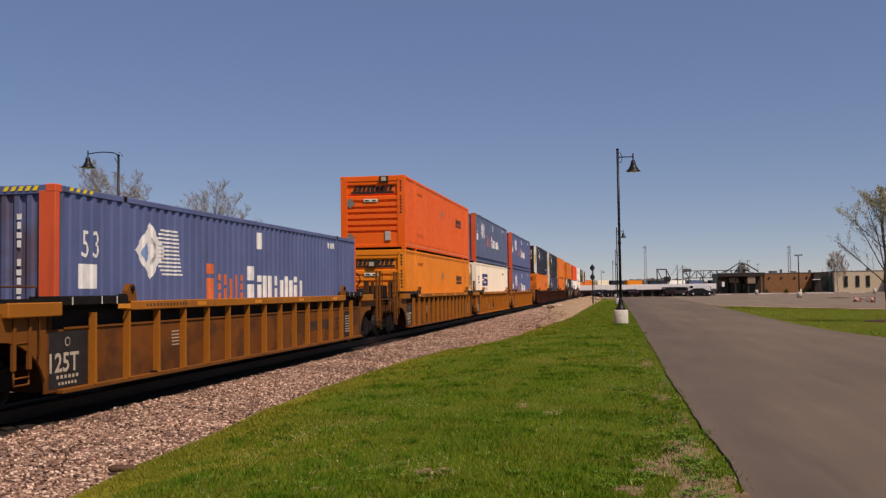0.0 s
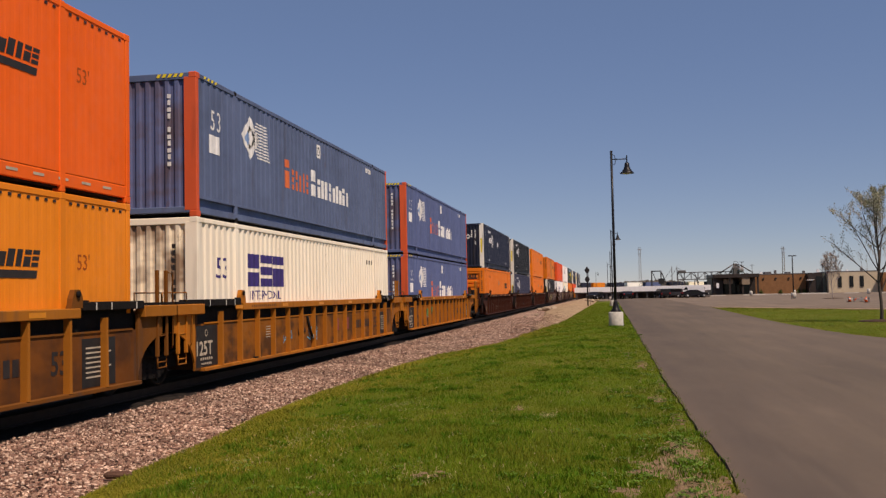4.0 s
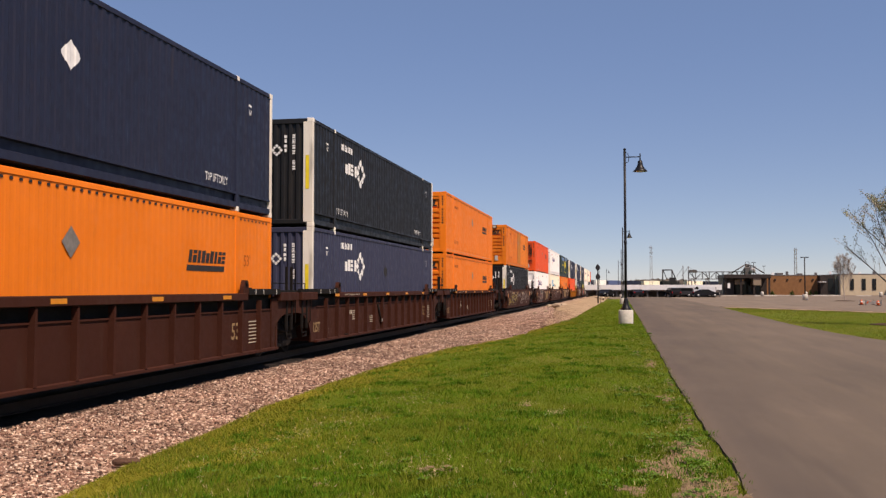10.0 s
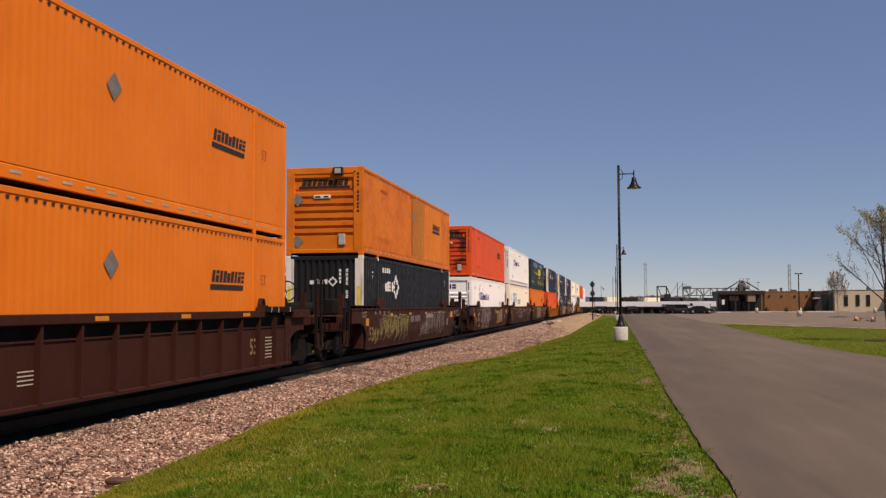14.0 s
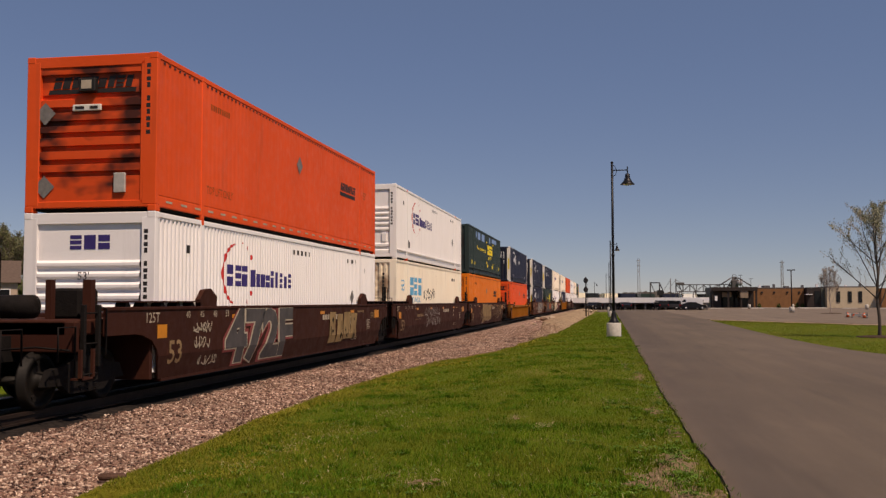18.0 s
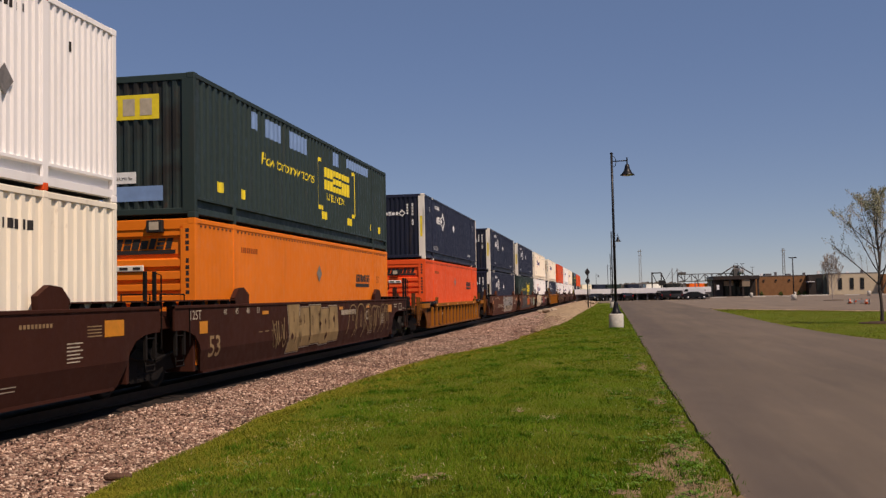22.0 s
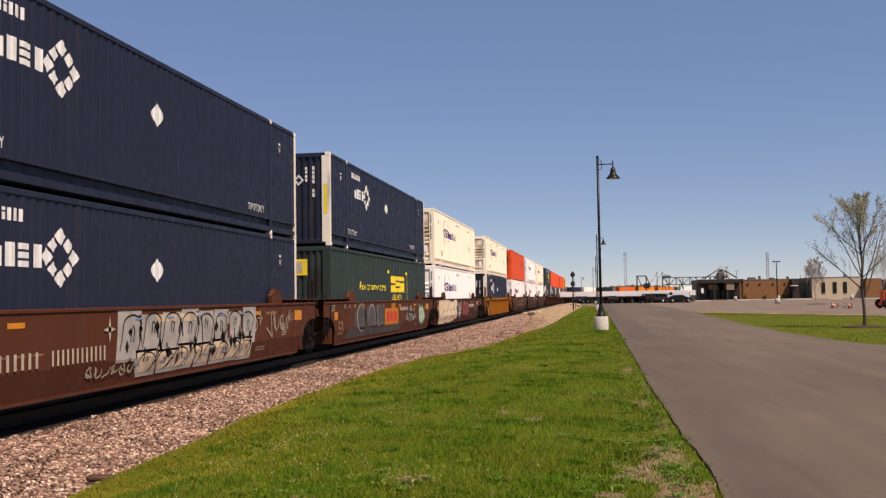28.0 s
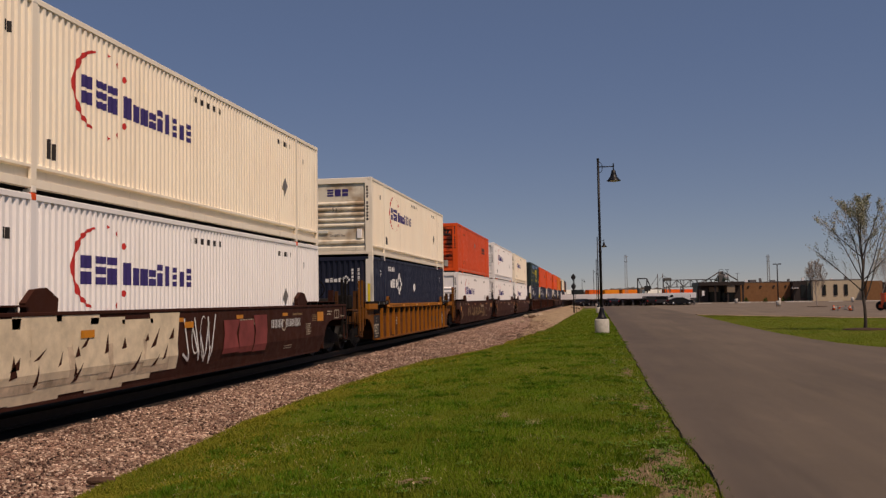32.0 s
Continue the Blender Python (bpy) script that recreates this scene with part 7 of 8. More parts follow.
# ---- lamps ----
def street_lamp(x, y, height=8.07, arm=0.70, swan=False, footing=True):
    """Black post with a bell shade on an arm. Origin on the ground."""
    lamp = thing("street_lamp", "black bell-shaded street lamp" + (" on a round concrete footing" if footing else ""), "street lamp", "street lamps")
    z0 = 0.64 if footing else 0.0
    if footing:
        part("footing", lathe([(0.32, -0.1), (0.33, 0.02), (0.33, 0.60), (0.30, 0.64)], 24), "concrete", lamp, "round pale concrete footing")
    za = height - 0.36
    if swan:
        height = za + 0.08
    part("base_skirt", lathe([(0.25, z0), (0.25, z0 + 0.05), (0.17, z0 + 0.14), (0.12, z0 + 0.34), (0.09, z0 + 0.5), (0.065, z0 + 0.56)], 16), "lamp_black", lamp)
    part("pole", lathe([(0.065, z0 + 0.5), (0.06, height * 0.5), (0.055, height)], 12), "lamp_black", lamp)
    part("band", lathe([(0.075, height * 0.46), (0.075, height * 0.46 + 0.1)], 12), "lamp_black", lamp)
    part("finial", lathe([(0.06, height - 0.02), (0.075, height), (0.05, height + 0.04), (0.02, height + 0.06)], 12), "lamp_black", lamp)
    if swan:
        path = [(0, 0, za - 0.05), (-0.03, 0, za + 0.08), (-0.2, 0, za + 0.2), (-0.5, 0, za + 0.25), (-0.9, 0, za + 0.27), (-arm, 0, za + 0.22)]
        hx, hz = -arm, za + 0.22
    else:
        path = [(0, 0, za), (arm, 0, za)]
        hx, hz = arm, za
    part("arm", tubes((path, 0.025), sides=8), "lamp_black", lamp)
    part("bracket", tubes(([(0, 0, za - 0.3), (0.16 if not swan else -0.1, 0, za - 0.22), (0.2 if not swan else -0.2, 0, za - 0.02)], 0.016), ([(0, 0, za + 0.25), (0.12, 0, za + 0.2), (0.2, 0, za + 0.02)], 0.014), sides=6), "lamp_black", lamp)
    part("hanger", lathe([(0.03, hz - 0.2), (0.03, hz + 0.14), (0.012, hz + 0.17)], 8, (hx, 0, 0)), "lamp_black", lamp)
    shade = part("shade", lathe([(0.05, hz - 0.16), (0.10, hz - 0.20), (0.12, hz - 0.34), (0.16, hz - 0.46), (0.24, hz - 0.58), (0.33, hz - 0.66), (0.33, hz - 0.68), (0.29, hz - 0.67), (0.2, hz - 0.6)], 20, (hx, 0, 0)), "lamp_black", lamp)
    part("lens", lathe([(0.22, hz - 0.62), (0.2, hz - 0.69), (0.08, hz - 0.72)], 16, (hx, 0, 0)), "glass_lens", shade, "frosted glass lens")
    lamp.location = (x, y, float(ground_z(x, y)) if x < 0.9 else 0.0)
    return lamp


street_lamp(0.21, 44.3)
street_lamp(0.20, 102)
street_lamp(0.05, 160)
street_lamp(-0.6, 223)
street_lamp(-4.4, 297)
street_lamp(-23.3, 41.4, 8.0, 1.60, swan=True, footing=False)
street_lamp(-35.8, 69.3, 8.0, 1.60, swan=True, footing=False)


def spot(az, dist):
    return dist * math.sin(radians(az)), dist * math.cos(radians(az))


# ---- trees ----
M["bark"] = plain("grey_bark", (0.11, 0.085, 0.065), 0.9, 0, 0.35, 8, 0.5)
M["bark_dark"] = plain("dark_grey_bark", (0.075, 0.060, 0.052), 0.9, 0, 0.3, 8, 0.4)
M["bark_pale"] = plain("pale_twig_bark", (0.20, 0.16, 0.12), 0.9, 0, 0.3, 8, 0.4)
M["twig_haze"] = plain("pale_grey_twigs", (0.36, 0.30, 0.26), 0.9, 0, 0.2, 8, 0.2)
M["leaf_spring"] = island("spring_leaves", [(0.28, 0.265, 0.18), (0.34, 0.34, 0.21), (0.25, 0.265, 0.15)], 0.7)
M["leaf_green"] = island("dense_leaves", [(0.06, 0.08, 0.015), (0.09, 0.12, 0.025), (0.13, 0.15, 0.045)], 0.7)
M["leaf_olive"] = island("olive_leaves", [(0.15, 0.14, 0.06), (0.20, 0.20, 0.085), (0.13, 0.15, 0.055)], 0.7)
M["leaf_bud"] = island("bud_haze", [(0.28, 0.22, 0.16), (0.34, 0.27, 0.19), (0.24, 0.21, 0.13)], 0.8)
M["mulch"] = plain("dark_mulch", (0.06, 0.035, 0.022), 0.95, 0, 0.4, 10, 0.6)


def grow(bm, tips, p, way, length, radius, level, rnd, spread, fine):
    n = 4
    pts, r = [p.copy()], [radius]
    d = way.copy()
    for i in range(n):
        d = (d + Vector((rnd.uniform(-1, 1), rnd.uniform(-1, 1), rnd.uniform(-0.2, 0.7))) * 0.13).normalized()
        pts.append(pts[-1] + d * length / n)
        r.append(radius * (1 - 0.6 * (i + 1) / n))
    add_tube(bm, pts, r, 6 if level < 2 else 4 if level < 3 else 3, False)
    if level >= 2:
        tips.extend(pts[2:])
    if level == 4:
        return
    kids = (8, 6, 5, 5)[level]
    for k in range(kids):
        f = 0.24 + 0.74 * (k + rnd.random() * 0.6) / kids
        i = min(n - 1, int(f * n))
        at = Vector(pts[i]).lerp(pts[i + 1], f * n - i)
        a = k * 2.4 + rnd.random()
        side = Vector((math.cos(a), math.sin(a), 0))
        way2 = (d * (1 - spread) + side * spread + Vector((0, 0, 0.35))).normalized()
        grow(bm, tips, at, way2, length * (0.62 - 0.08 * level * 0.5) * (1.15 - 0.5 * f), max(fine, r[i] * 0.45), level + 1, rnd, spread, fine)


def tree(name, x, y, height, label, leaves, n_leaves, leaf, seed, spread=0.5, bark="bark", trunk=None, z=None, fine=0.02):
    rnd = random.Random(seed)
    t = thing(name, label, "tree", "trees")
    bm, tips = bmesh.new(), []
    grow(bm, tips, Vector((0, 0, -0.1)), Vector((0.02, 0.01, 1)), height * 0.72, trunk or height * 0.012, 0, rnd, spread, fine)
    top = max(v.co.z for v in bm.verts)
    k = height / top
    for v in bm.verts:
        v.co *= k
    part("trunk", bm, bark, t, "tapered trunk with fine bare limbs")
    V, F = [], []
    for i in range(n_leaves):
        c = rnd.choice(tips) * k + Vector((rnd.gauss(0, 1), rnd.gauss(0, 1), rnd.gauss(0, 1))) * leaf * 1.6
        a = Vector((rnd.uniform(-1, 1), rnd.uniform(-1, 1), rnd.uniform(-1, 1))).normalized() * leaf
        b = a.cross(Vector((rnd.uniform(-1, 1), rnd.uniform(-1, 1), rnd.uniform(-1, 1)))).normalized() * leaf * 0.5
        s = len(V)
        V += [c - a, c + b, c + a, c - b]
        F.append((s, s + 1, s + 2, s + 3))
    if F:
        part("crown", flat_mesh("crown", [tuple(v) for v in V], F, leaves), leaves, t, "thin crown of small new leaves")
    t.location = (x, y, 0.0 if z is None else z)
    return t


def young_tree(x, y, height, label, seed):
    """A straight leader, limbs that rise from low on it, fine twigs and sparse small leaves."""
    rnd = random.Random(seed)
    t = thing("young_tree", label, "tree", "trees")
    wood, fine, V, F, ends = bmesh.new(), bmesh.new(), [], [], []

    def limb(p, way, length, radius, level):
        pts, d, n = [p.copy()], way.normalized(), 6 if level < 2 else 4
        for i in range(n):
            d = (d + Vector((rnd.uniform(-1, 1), rnd.uniform(-1, 1), rnd.uniform(0.0, 0.55))) * (0.10 if level < 2 else 0.16)).normalized()
            pts.append(pts[-1] + d * length / n)
        add_tube(wood if level < 2 else fine, pts, [radius * (1 - 0.75 * i / n) for i in range(n + 1)], 6 if level < 2 else 3, False)
        if level >= 2:
            ends.extend(pts[1:])
        if level == 3:
            return
        kids = (0, 11, 7)[level]
        for k in range(kids):
            f = 0.22 + 0.78 * (k + rnd.random()) / kids
            i = min(n - 1, int(f * n))
            a = rnd.random() * 6.283
            side = Vector((math.cos(a), math.sin(a), rnd.uniform(0.0, 0.5)))
            limb(pts[i].lerp(pts[i + 1], f * n - i), (pts[i + 1] - pts[i]).normalized() + 0.85 * side, min(length * rnd.uniform(0.26, 0.40) * (1.15 - 0.5 * f), 0.95), max(0.0045, radius * 0.38), level + 1)
    lead = [Vector((0.03 * math.sin(1.3 * i) - 0.004 * i, 0.03 * math.cos(1.7 * i), -0.1 + (height + 0.1) * i / 12)) for i in range(13)]
    add_tube(wood, lead, [0.085 * (1 - 0.93 * i / 12) for i in range(13)], 8, False)
    for k in range(19):
        z = 1.35 + 3.9 * (k / 18) ** 1.1
        i = int((z + 0.1) / (height + 0.1) * 12)
        a = 2.39996 * k + 0.5 * rnd.random()
        rise = (2.5, 0.95, 1.6, 3.0)[k % 4] * rnd.uniform(0.9, 1.1)
        out, up = 1 / math.hypot(1, rise), rise / math.hypot(1, rise)
        length = min(2.0 / out, (0.95 * height - z) / up) * rnd.uniform(0.78, 1.0)
        limb(lead[i].lerp(lead[min(i + 1, 12)], 0.5), Vector((math.cos(a), math.sin(a), rise)), length, 0.030 * (1.1 - 0.5 * k / 18), 1)
    part("trunk", wood, "bark_dark", t, "dark slender trunk with rising limbs")
    part("twig_haze", fine, "twig_haze", t, "pale fine twigs")
    for i in range(10500):
        p = rnd.choice(ends)
        if rnd.random() > 0.12 + 0.88 * (p.z / height) ** 1.6:
            continue
        c = p + Vector((rnd.gauss(0, 1), rnd.gauss(0, 1), rnd.gauss(0, 1))) * 0.05
        a = Vector((rnd.uniform(-1, 1), rnd.uniform(-1, 1), rnd.uniform(0, 1.6))).normalized() * rnd.uniform(0.022, 0.048)
        b = a.cross(Vector((rnd.uniform(-1, 1), rnd.uniform(-1, 1), rnd.uniform(-1, 1)))).normalized() * 0.018
        m = len(V)
        V += [tuple(c - a), tuple(c + b), tuple(c + a), tuple(c - b)]
        F.append((m, m + 1, m + 2, m + 3))
    part("crown", flat_mesh("crown", V, F, "leaf_spring"), "leaf_spring", t, "sparse crown of small pale new leaves")
    t.location = (x, y, -0.03)
    return t


def bush(x, y, w, h, seed, label, material="leaf_green", name="bush"):
    rnd = random.Random(seed)
    V, F = [], []
    t = thing(name, label, "bush", "bushes")
    for i in range(int(520)):
        u = Vector((rnd.gauss(0, 0.42), rnd.gauss(0, 0.42), abs(rnd.gauss(0.35, 0.3))))
        c = Vector((u.x * w, u.y * w, min(u.z, 1.0) * h * (1 - 0.5 * min(1, u.xy.length))))
        s0 = 0.07 * (w + h) * rnd.uniform(0.5, 1.1)
        a = Vector((rnd.uniform(-1, 1), rnd.uniform(-1, 1), rnd.uniform(-1, 1))).normalized() * s0
        b = a.cross(Vector((rnd.uniform(-1, 1), rnd.uniform(-1, 1), rnd.uniform(-1, 1)))).normalized() * s0 * 0.6
        s = len(V)
        V += [c - a, c + b, c + a, c - b]
        F.append((s, s + 1, s + 2, s + 3))
    part("foliage", flat_mesh("foliage", [tuple(v) for v in V], F, material), material, t)
    part("stem", tubes(([(0, 0, -0.1), (0.1, 0, h * 0.3), (0, 0.1, h * 0.6)], [0.06 * w, 0.04 * w, 0.02 * w]), sides=5), "bark", t)
    t.location = (x, y, 0.8 if x < -25 else 0.0)
    return t


young_tree(12.2, 46.2, 6.25, "young tree with thin new leaves on the lawn", 5)
mulch = tagged(new("mulch_ring", mesh_of("mulch_ring", lathe([(1.05, -0.05), (0.95, 0.02), (0.6, 0.05), (0.1, 0.07)], 22, (12.2, 46.2, 0)), "mulch")), "dark brown mulch ring round the tree", "mulch", kind="structure")
for az, dist, h, seed, n in ((-29.6, 92, 13.2, 11, 1500), (-23.7, 104, 13.0, 12, 700), (-21.2, 118, 9.5, 13, 500), (-30.9, 120, 14.0, 14, 900), (-26.4, 125, 12.0, 15, 700), (-33.0, 130, 9.5, 16, 1500)):
    tree("bare_tree", *spot(az, dist), h, "tall bare spring tree with fine twigs", "leaf_bud", 3000 + 5 * n, 0.05, seed, 0.60, "bark_pale", h * 0.013, 0.8, 0.016)
tree("small_tree", *spot(12.37, 131), 6.2, "small bare tree before the cream building", "leaf_bud", 2600, 0.05, 21, 0.40, "twig_haze", 0.08, 0.0, 0.012)
# Low dark brown disc at the foot of the small tree.
tagged(new("mulch_bed", mesh_of("mulch_bed", lathe([(1.3, 0.0), (1.17, 0.05), (0.65, 0.09), (0.1, 0.10)], 18, (*spot(12.37, 131), 0.02)), "mulch")), "low dark brown mound round the small tree", "mulch", kind="structure")
tree("small_tree", *spot(15.6, 150), 8.0, "small bare tree beyond the lawn", "leaf_bud", 900, 0.05, 22, 0.45, "twig_haze", 0.06, 0.0, 0.010)
for i, (az, dist, w, h) in enumerate(((-29.0, 95, 3.2, 5.5), (-30.6, 99, 3.0, 4.6), (-27.6, 100, 3.0, 4.0), (-35.0, 125, 4.5, 6.5), (-33.2, 128, 4.0, 7.0), (-31.8, 132, 4.5, 6.0), (-25.0, 110, 3.5, 4.0), (-22.5, 112, 3.5, 3.6), (-36.3, 118, 4, 5.5))):
    bush(*spot(az, dist), w, h, 40 + i, "shaggy olive green shrubs behind the railway", "leaf_green" if i % 3 < 2 else "leaf_bud")

for az, dist, h, seed in ((-34.3, 112, 8.8, 91), (-35.6, 116, 9.5, 92), (-37.0, 112, 8.5, 93), (-33.3, 118, 8.6, 94), (-31.0, 122, 8.4, 95)):
    tree("leafy_tree", *spot(az, dist), h, "broad dull olive tree behind the railway", "leaf_olive", 5500, 0.10, seed, 0.58, "bark", h * 0.016, 0.8, 0.03)

# ---- far woods along the horizon ----
# Woods tones lightened, the haze before them painted in.
M["woods"] = island("far_woods", [(0.16, 0.135, 0.125), (0.19, 0.16, 0.14), (0.15, 0.14, 0.115)], 0.9)


def far_woods():
    rng = np.random.default_rng(9)
    V, F = [], []
    for az in np.arange(-60, 70, 0.11):
        for k in range(3):
            dist = 1150 + 140 * k + 60 * rng.random()
            top = (13 + 4 * math.sin(az * 0.7) + 2.5 * rng.random()) * (0.75 if az > -8 else 1.0)
            w = 2.6 + 2.5 * rng.random()
            x, y = spot(az + 0.08 * rng.random(), dist)
            s = len(V)
            V += [(x - w, y, -1), (x + w, y, -1), (x + w * 0.8, y, top * 0.8), (x + 0.2 * w, y + 1, top), (x - w * 0.7, y, top * 0.85), (x, y + 4, -1)]
            F += [(s, s + 1, s + 2, s + 3, s + 4), (s + 1, s + 5, s + 3, s + 2), (s + 5, s, s + 4, s + 3)]
    tagged(new("far_woods", flat_mesh("far_woods", V, F, "woods")), "low brown woods along the horizon", "woods", kind="stuff")


far_woods()

# ---- white canopy across the end of the road ----
M["white_metal"] = paint("white_sheet_metal", (0.78, 0.77, 0.76), 0.2, 0.06, 0.5, 0.1)
# Dark steel made paler: far haze is mixed into this colour.
M["far_steel"] = plain("hazed_weathered_steel", (0.115, 0.105, 0.105), 0.7, 0.2, 0.3, 3, 0.1)
M["dark_steel"] = plain("dark_painted_steel", (0.03, 0.028, 0.03), 0.6, 0.2, 0.3, 5, 0.1)
M["grey_steel"] = plain("weathered_grey_steel", (0.14, 0.13, 0.13), 0.6, 0.4, 0.3, 5, 0.1)
M["roofing"] = plain("grey_roofing", (0.16, 0.14, 0.13), 0.9, 0, 0.2, 2, 0.2)
canopy = thing("platform_canopy", "long low white canopy on dark posts across the road's end", "canopy")
part("fascia", boxes((-6.8, 18.4, 181.9, 182.0, 1.36, 2.30)), "white_metal", canopy, "long white fascia")
part("roof", boxes((-6.8, 18.4, 182.0, 187, 2.2, 2.32)), "white_metal", canopy)
part("beam", boxes((-6.8, 18.4, 182.2, 182.5, 1.15, 1.36)), "grey_steel", canopy)
part("rear_wall", boxes((-6.8, 18.4, 186.6, 186.8, 0.0, 2.2)), "roofing", canopy)
post = mesh_of("post", boxes((-0.12, 0.12, -0.12, 0.12, 0, 1.36)), "grey_steel")
for i in range(14):
    p = part("post", post, "grey_steel", canopy)
    p.location = (-6.4 + i * 1.88, 182.35, 0)

# ---- buildings beyond the lot ----
M["brick_brown"] = plain("brown_brick", (0.235, 0.115, 0.05), 0.9, 0, 0.14, 1.5, 0.2)
M["cream_wall"] = plain("cream_stucco", (0.52, 0.43, 0.30), 0.9, 0, 0.1, 1.5, 0.2)
# Bronze a little paler than its own tone, to include distance haze.
M["bronze"] = plain("dark_bronze_cladding", (0.045, 0.035, 0.030), 0.5, 0.2, 0.3, 2, 0.1)
M["tan_wall"] = plain("tan_panel", (0.26, 0.20, 0.14), 0.9, 0, 0.12, 2, 0.1)
M["green_frame"] = plain("grey_green_panel", (0.09, 0.10, 0.08), 0.6, 0, 0.15, 2, 0.1)
M["kerb"] = plain("pale_kerb_concrete", (0.50, 0.46, 0.40), 0.9, 0, 0.15, 4, 0.2)
gm, gnt, gb = blank("dark_window_glass", 0.08)
gb.inputs["Base Color"].default_value = (0.012, 0.014, 0.016, 1)
M["dark_glass"] = gm

hall = thing("entrance_hall", "low dark bronze building with a deep shaded porch", "building")
part("roof_slab", boxes((24.4, 35.2, 236, 252, 4.1, 5.0), bevel=0.05), "bronze", hall)
part("rear_wall", boxes((24.6, 35.2, 243, 252, 0, 4.1)), "bronze", hall)
part("side_wall", boxes((24.5, 27.0, 239, 243, 0, 4.1)), "bronze", hall)
part("tan_panel", plate([(236.2, 2.4), (236.2, 4.1), (242, 4.1), (242, 2.4)], 31.2, 33.0), "tan_wall", hall, "tan wall panel")
part("sign_panel", boxes((27.2, 29.4, 238.6, 238.9, 2.6, 3.8)), "tan_wall", hall, "brown sign panel")
for i, x in enumerate((24.8, 28.4, 31.4, 34.9)):
    part("porch_post", boxes((x - 0.2, x + 0.2, 236.4, 236.8, 0, 4.1)), "bronze", hall)
for x in (27.4, 29.6, 32.0):
    part("glass_door", boxes((x, x + 1.8, 242.9, 242.98, 0.1, 3.2)), "dark_glass", hall)
part("white_plate", boxes((25.2, 25.8, 235.9, 235.98, 1.7, 2.9)), "white_metal", hall, "small white notice plate")

brown = thing("brown_brick_building", "plain brown brick flat-roofed building", "building")
part("wall", boxes((35.25, 47.1, 243, 265, 0, 4.75)), "brick_brown", brown)
part("parapet", boxes((35.2, 47.15, 242.95, 265, 4.75, 4.95)), "roofing", brown)
for x in (37.2, 40.1, 43.2, 46.0):
    part("wall_lamp", boxes((x - 0.2, x + 0.2, 242.8, 243, 3.6, 3.95)), "dark_steel", brown)
part("roof_unit", boxes((38, 39.6, 246, 249, 4.95, 5.5), bevel=0.05), "grey_steel", brown)
part("roof_unit", boxes((43.2, 44.2, 246, 249, 4.95, 5.35), bevel=0.05), "grey_steel", brown)
for i, x in enumerate((36.4, 41.0, 45.2, 46.6)):
    bush(x, 242.2, 0.5, 1.3, 70 + i, "small dark shrub against the brick wall")

cream = thing("cream_building", "cream flat-roofed building with tall dark windows", "building")
part("wall", boxes((51.3, 62.9, 238, 262, 0, 4.9)), "cream_wall", cream)
part("parapet", boxes((51.2, 63.0, 237.95, 262, 4.9, 5.1)), "roofing", cream)
part("entry_bay", boxes((47.2, 51.2, 240, 258, 0, 4.9)), "bronze", cream)
part("entry_glass", boxes((48.9, 50.1, 239.9, 240, 0.8, 4.0)), "dark_glass", cream)
part("corner_panel", boxes((50.4, 51.2, 239.85, 240, 0, 4.9)), "green_frame", cream, "grey-green corner panel")
part("awning", boxes((46.6, 48.2, 238.6, 240, 3.1, 3.25)), "white_metal", cream, "white awning")
for az in (12.75, 13.35, 13.88):
    x = 238 * math.tan(radians(az))
    w = part("window", boxes((x - 0.42, x + 0.42, 237.86, 237.98, 1.3, 3.9)), "dark_steel", cream, "tall dark window")
    part("pane", boxes((x - 0.32, x + 0.32, 237.82, 237.86, 1.4, 3.8)), "dark_glass", w)
    part("mullion", boxes((x - 0.03, x + 0.03, 237.79, 237.82, 1.4, 3.8)), "dark_steel", w)
part("brick_wing", boxes((63.0, 66.5, 236, 258, 0, 4.6)), "brick_brown", cream)
part("rear_wing", boxes((66.5, 84, 244, 258, 0, 4.4)), "bronze", cream)
for i in range(9):
    x = 36 + i * 3.6
    part("roof_vent", boxes((x - 0.3, x + 0.3, 262, 262.6, 4.9, 5.5 + 0.3 * (i % 3))), "white_metal" if i % 2 else "grey_steel", cream)

rnd = random.Random(31)
for i, (x, y, w) in enumerate(((17, 205, 3.2), (22.5, 207, 3.0), (30, 209, 4.5), (36.5, 208, 2.2), (42.5, 210, 5.5), (49.5, 209, 3.0), (34, 222, 6), (45, 224, 6), (56, 206, 3))):
    k = tagged(new("kerb_block", mesh_of("kerb_block", boxes((x - w / 2, x + w / 2, y - 0.25, y + 0.25, -0.02, 0.16), bevel=0.03), "kerb")), "pale concrete kerb in the parking lot", "kerb", kind="structure")
for i, (az, dist) in enumerate(((10.35, 205), (14.2, 190), (8.0, 200))):
    x, y = spot(az, dist)
    b = thing("bollard", "short white concrete bollard in the lot", "bollard", "bollards")
    part("body", lathe([(0.3, 0), (0.3, 0.85), (0.2, 0.95)], 12), "concrete", b)
    b.location = (x, y, 0.03)


def lot_light(x, y, h):
    l = thing("parking_lot_light", "tall dark parking lot light on a white footing", "light pole", "lot lights")
    part("footing", lathe([(0.35, 0), (0.35, 0.75), (0.3, 0.8)], 14), "concrete", l)
    part("pole", lathe([(0.09, 0.8), (0.07, h)], 8), "dark_steel", l)
    for s in (-1, 1):
        a = part("arm", boxes(tuple(sorted((0, s * 0.3))) + (-0.04, 0.04, h - 0.1, h)), "dark_steel", l)
        part("lamp_head", boxes(tuple(sorted((s * 0.15, s * 0.52))) + (-0.16, 0.16, h - 0.12, h + 0.02), bevel=0.02), "dark_steel", a)
    l.location = (x, y, 0.03)


lot_light(*spot(10.3, 138), 5.9)
lot_light(*spot(7.55, 262), 8.5)


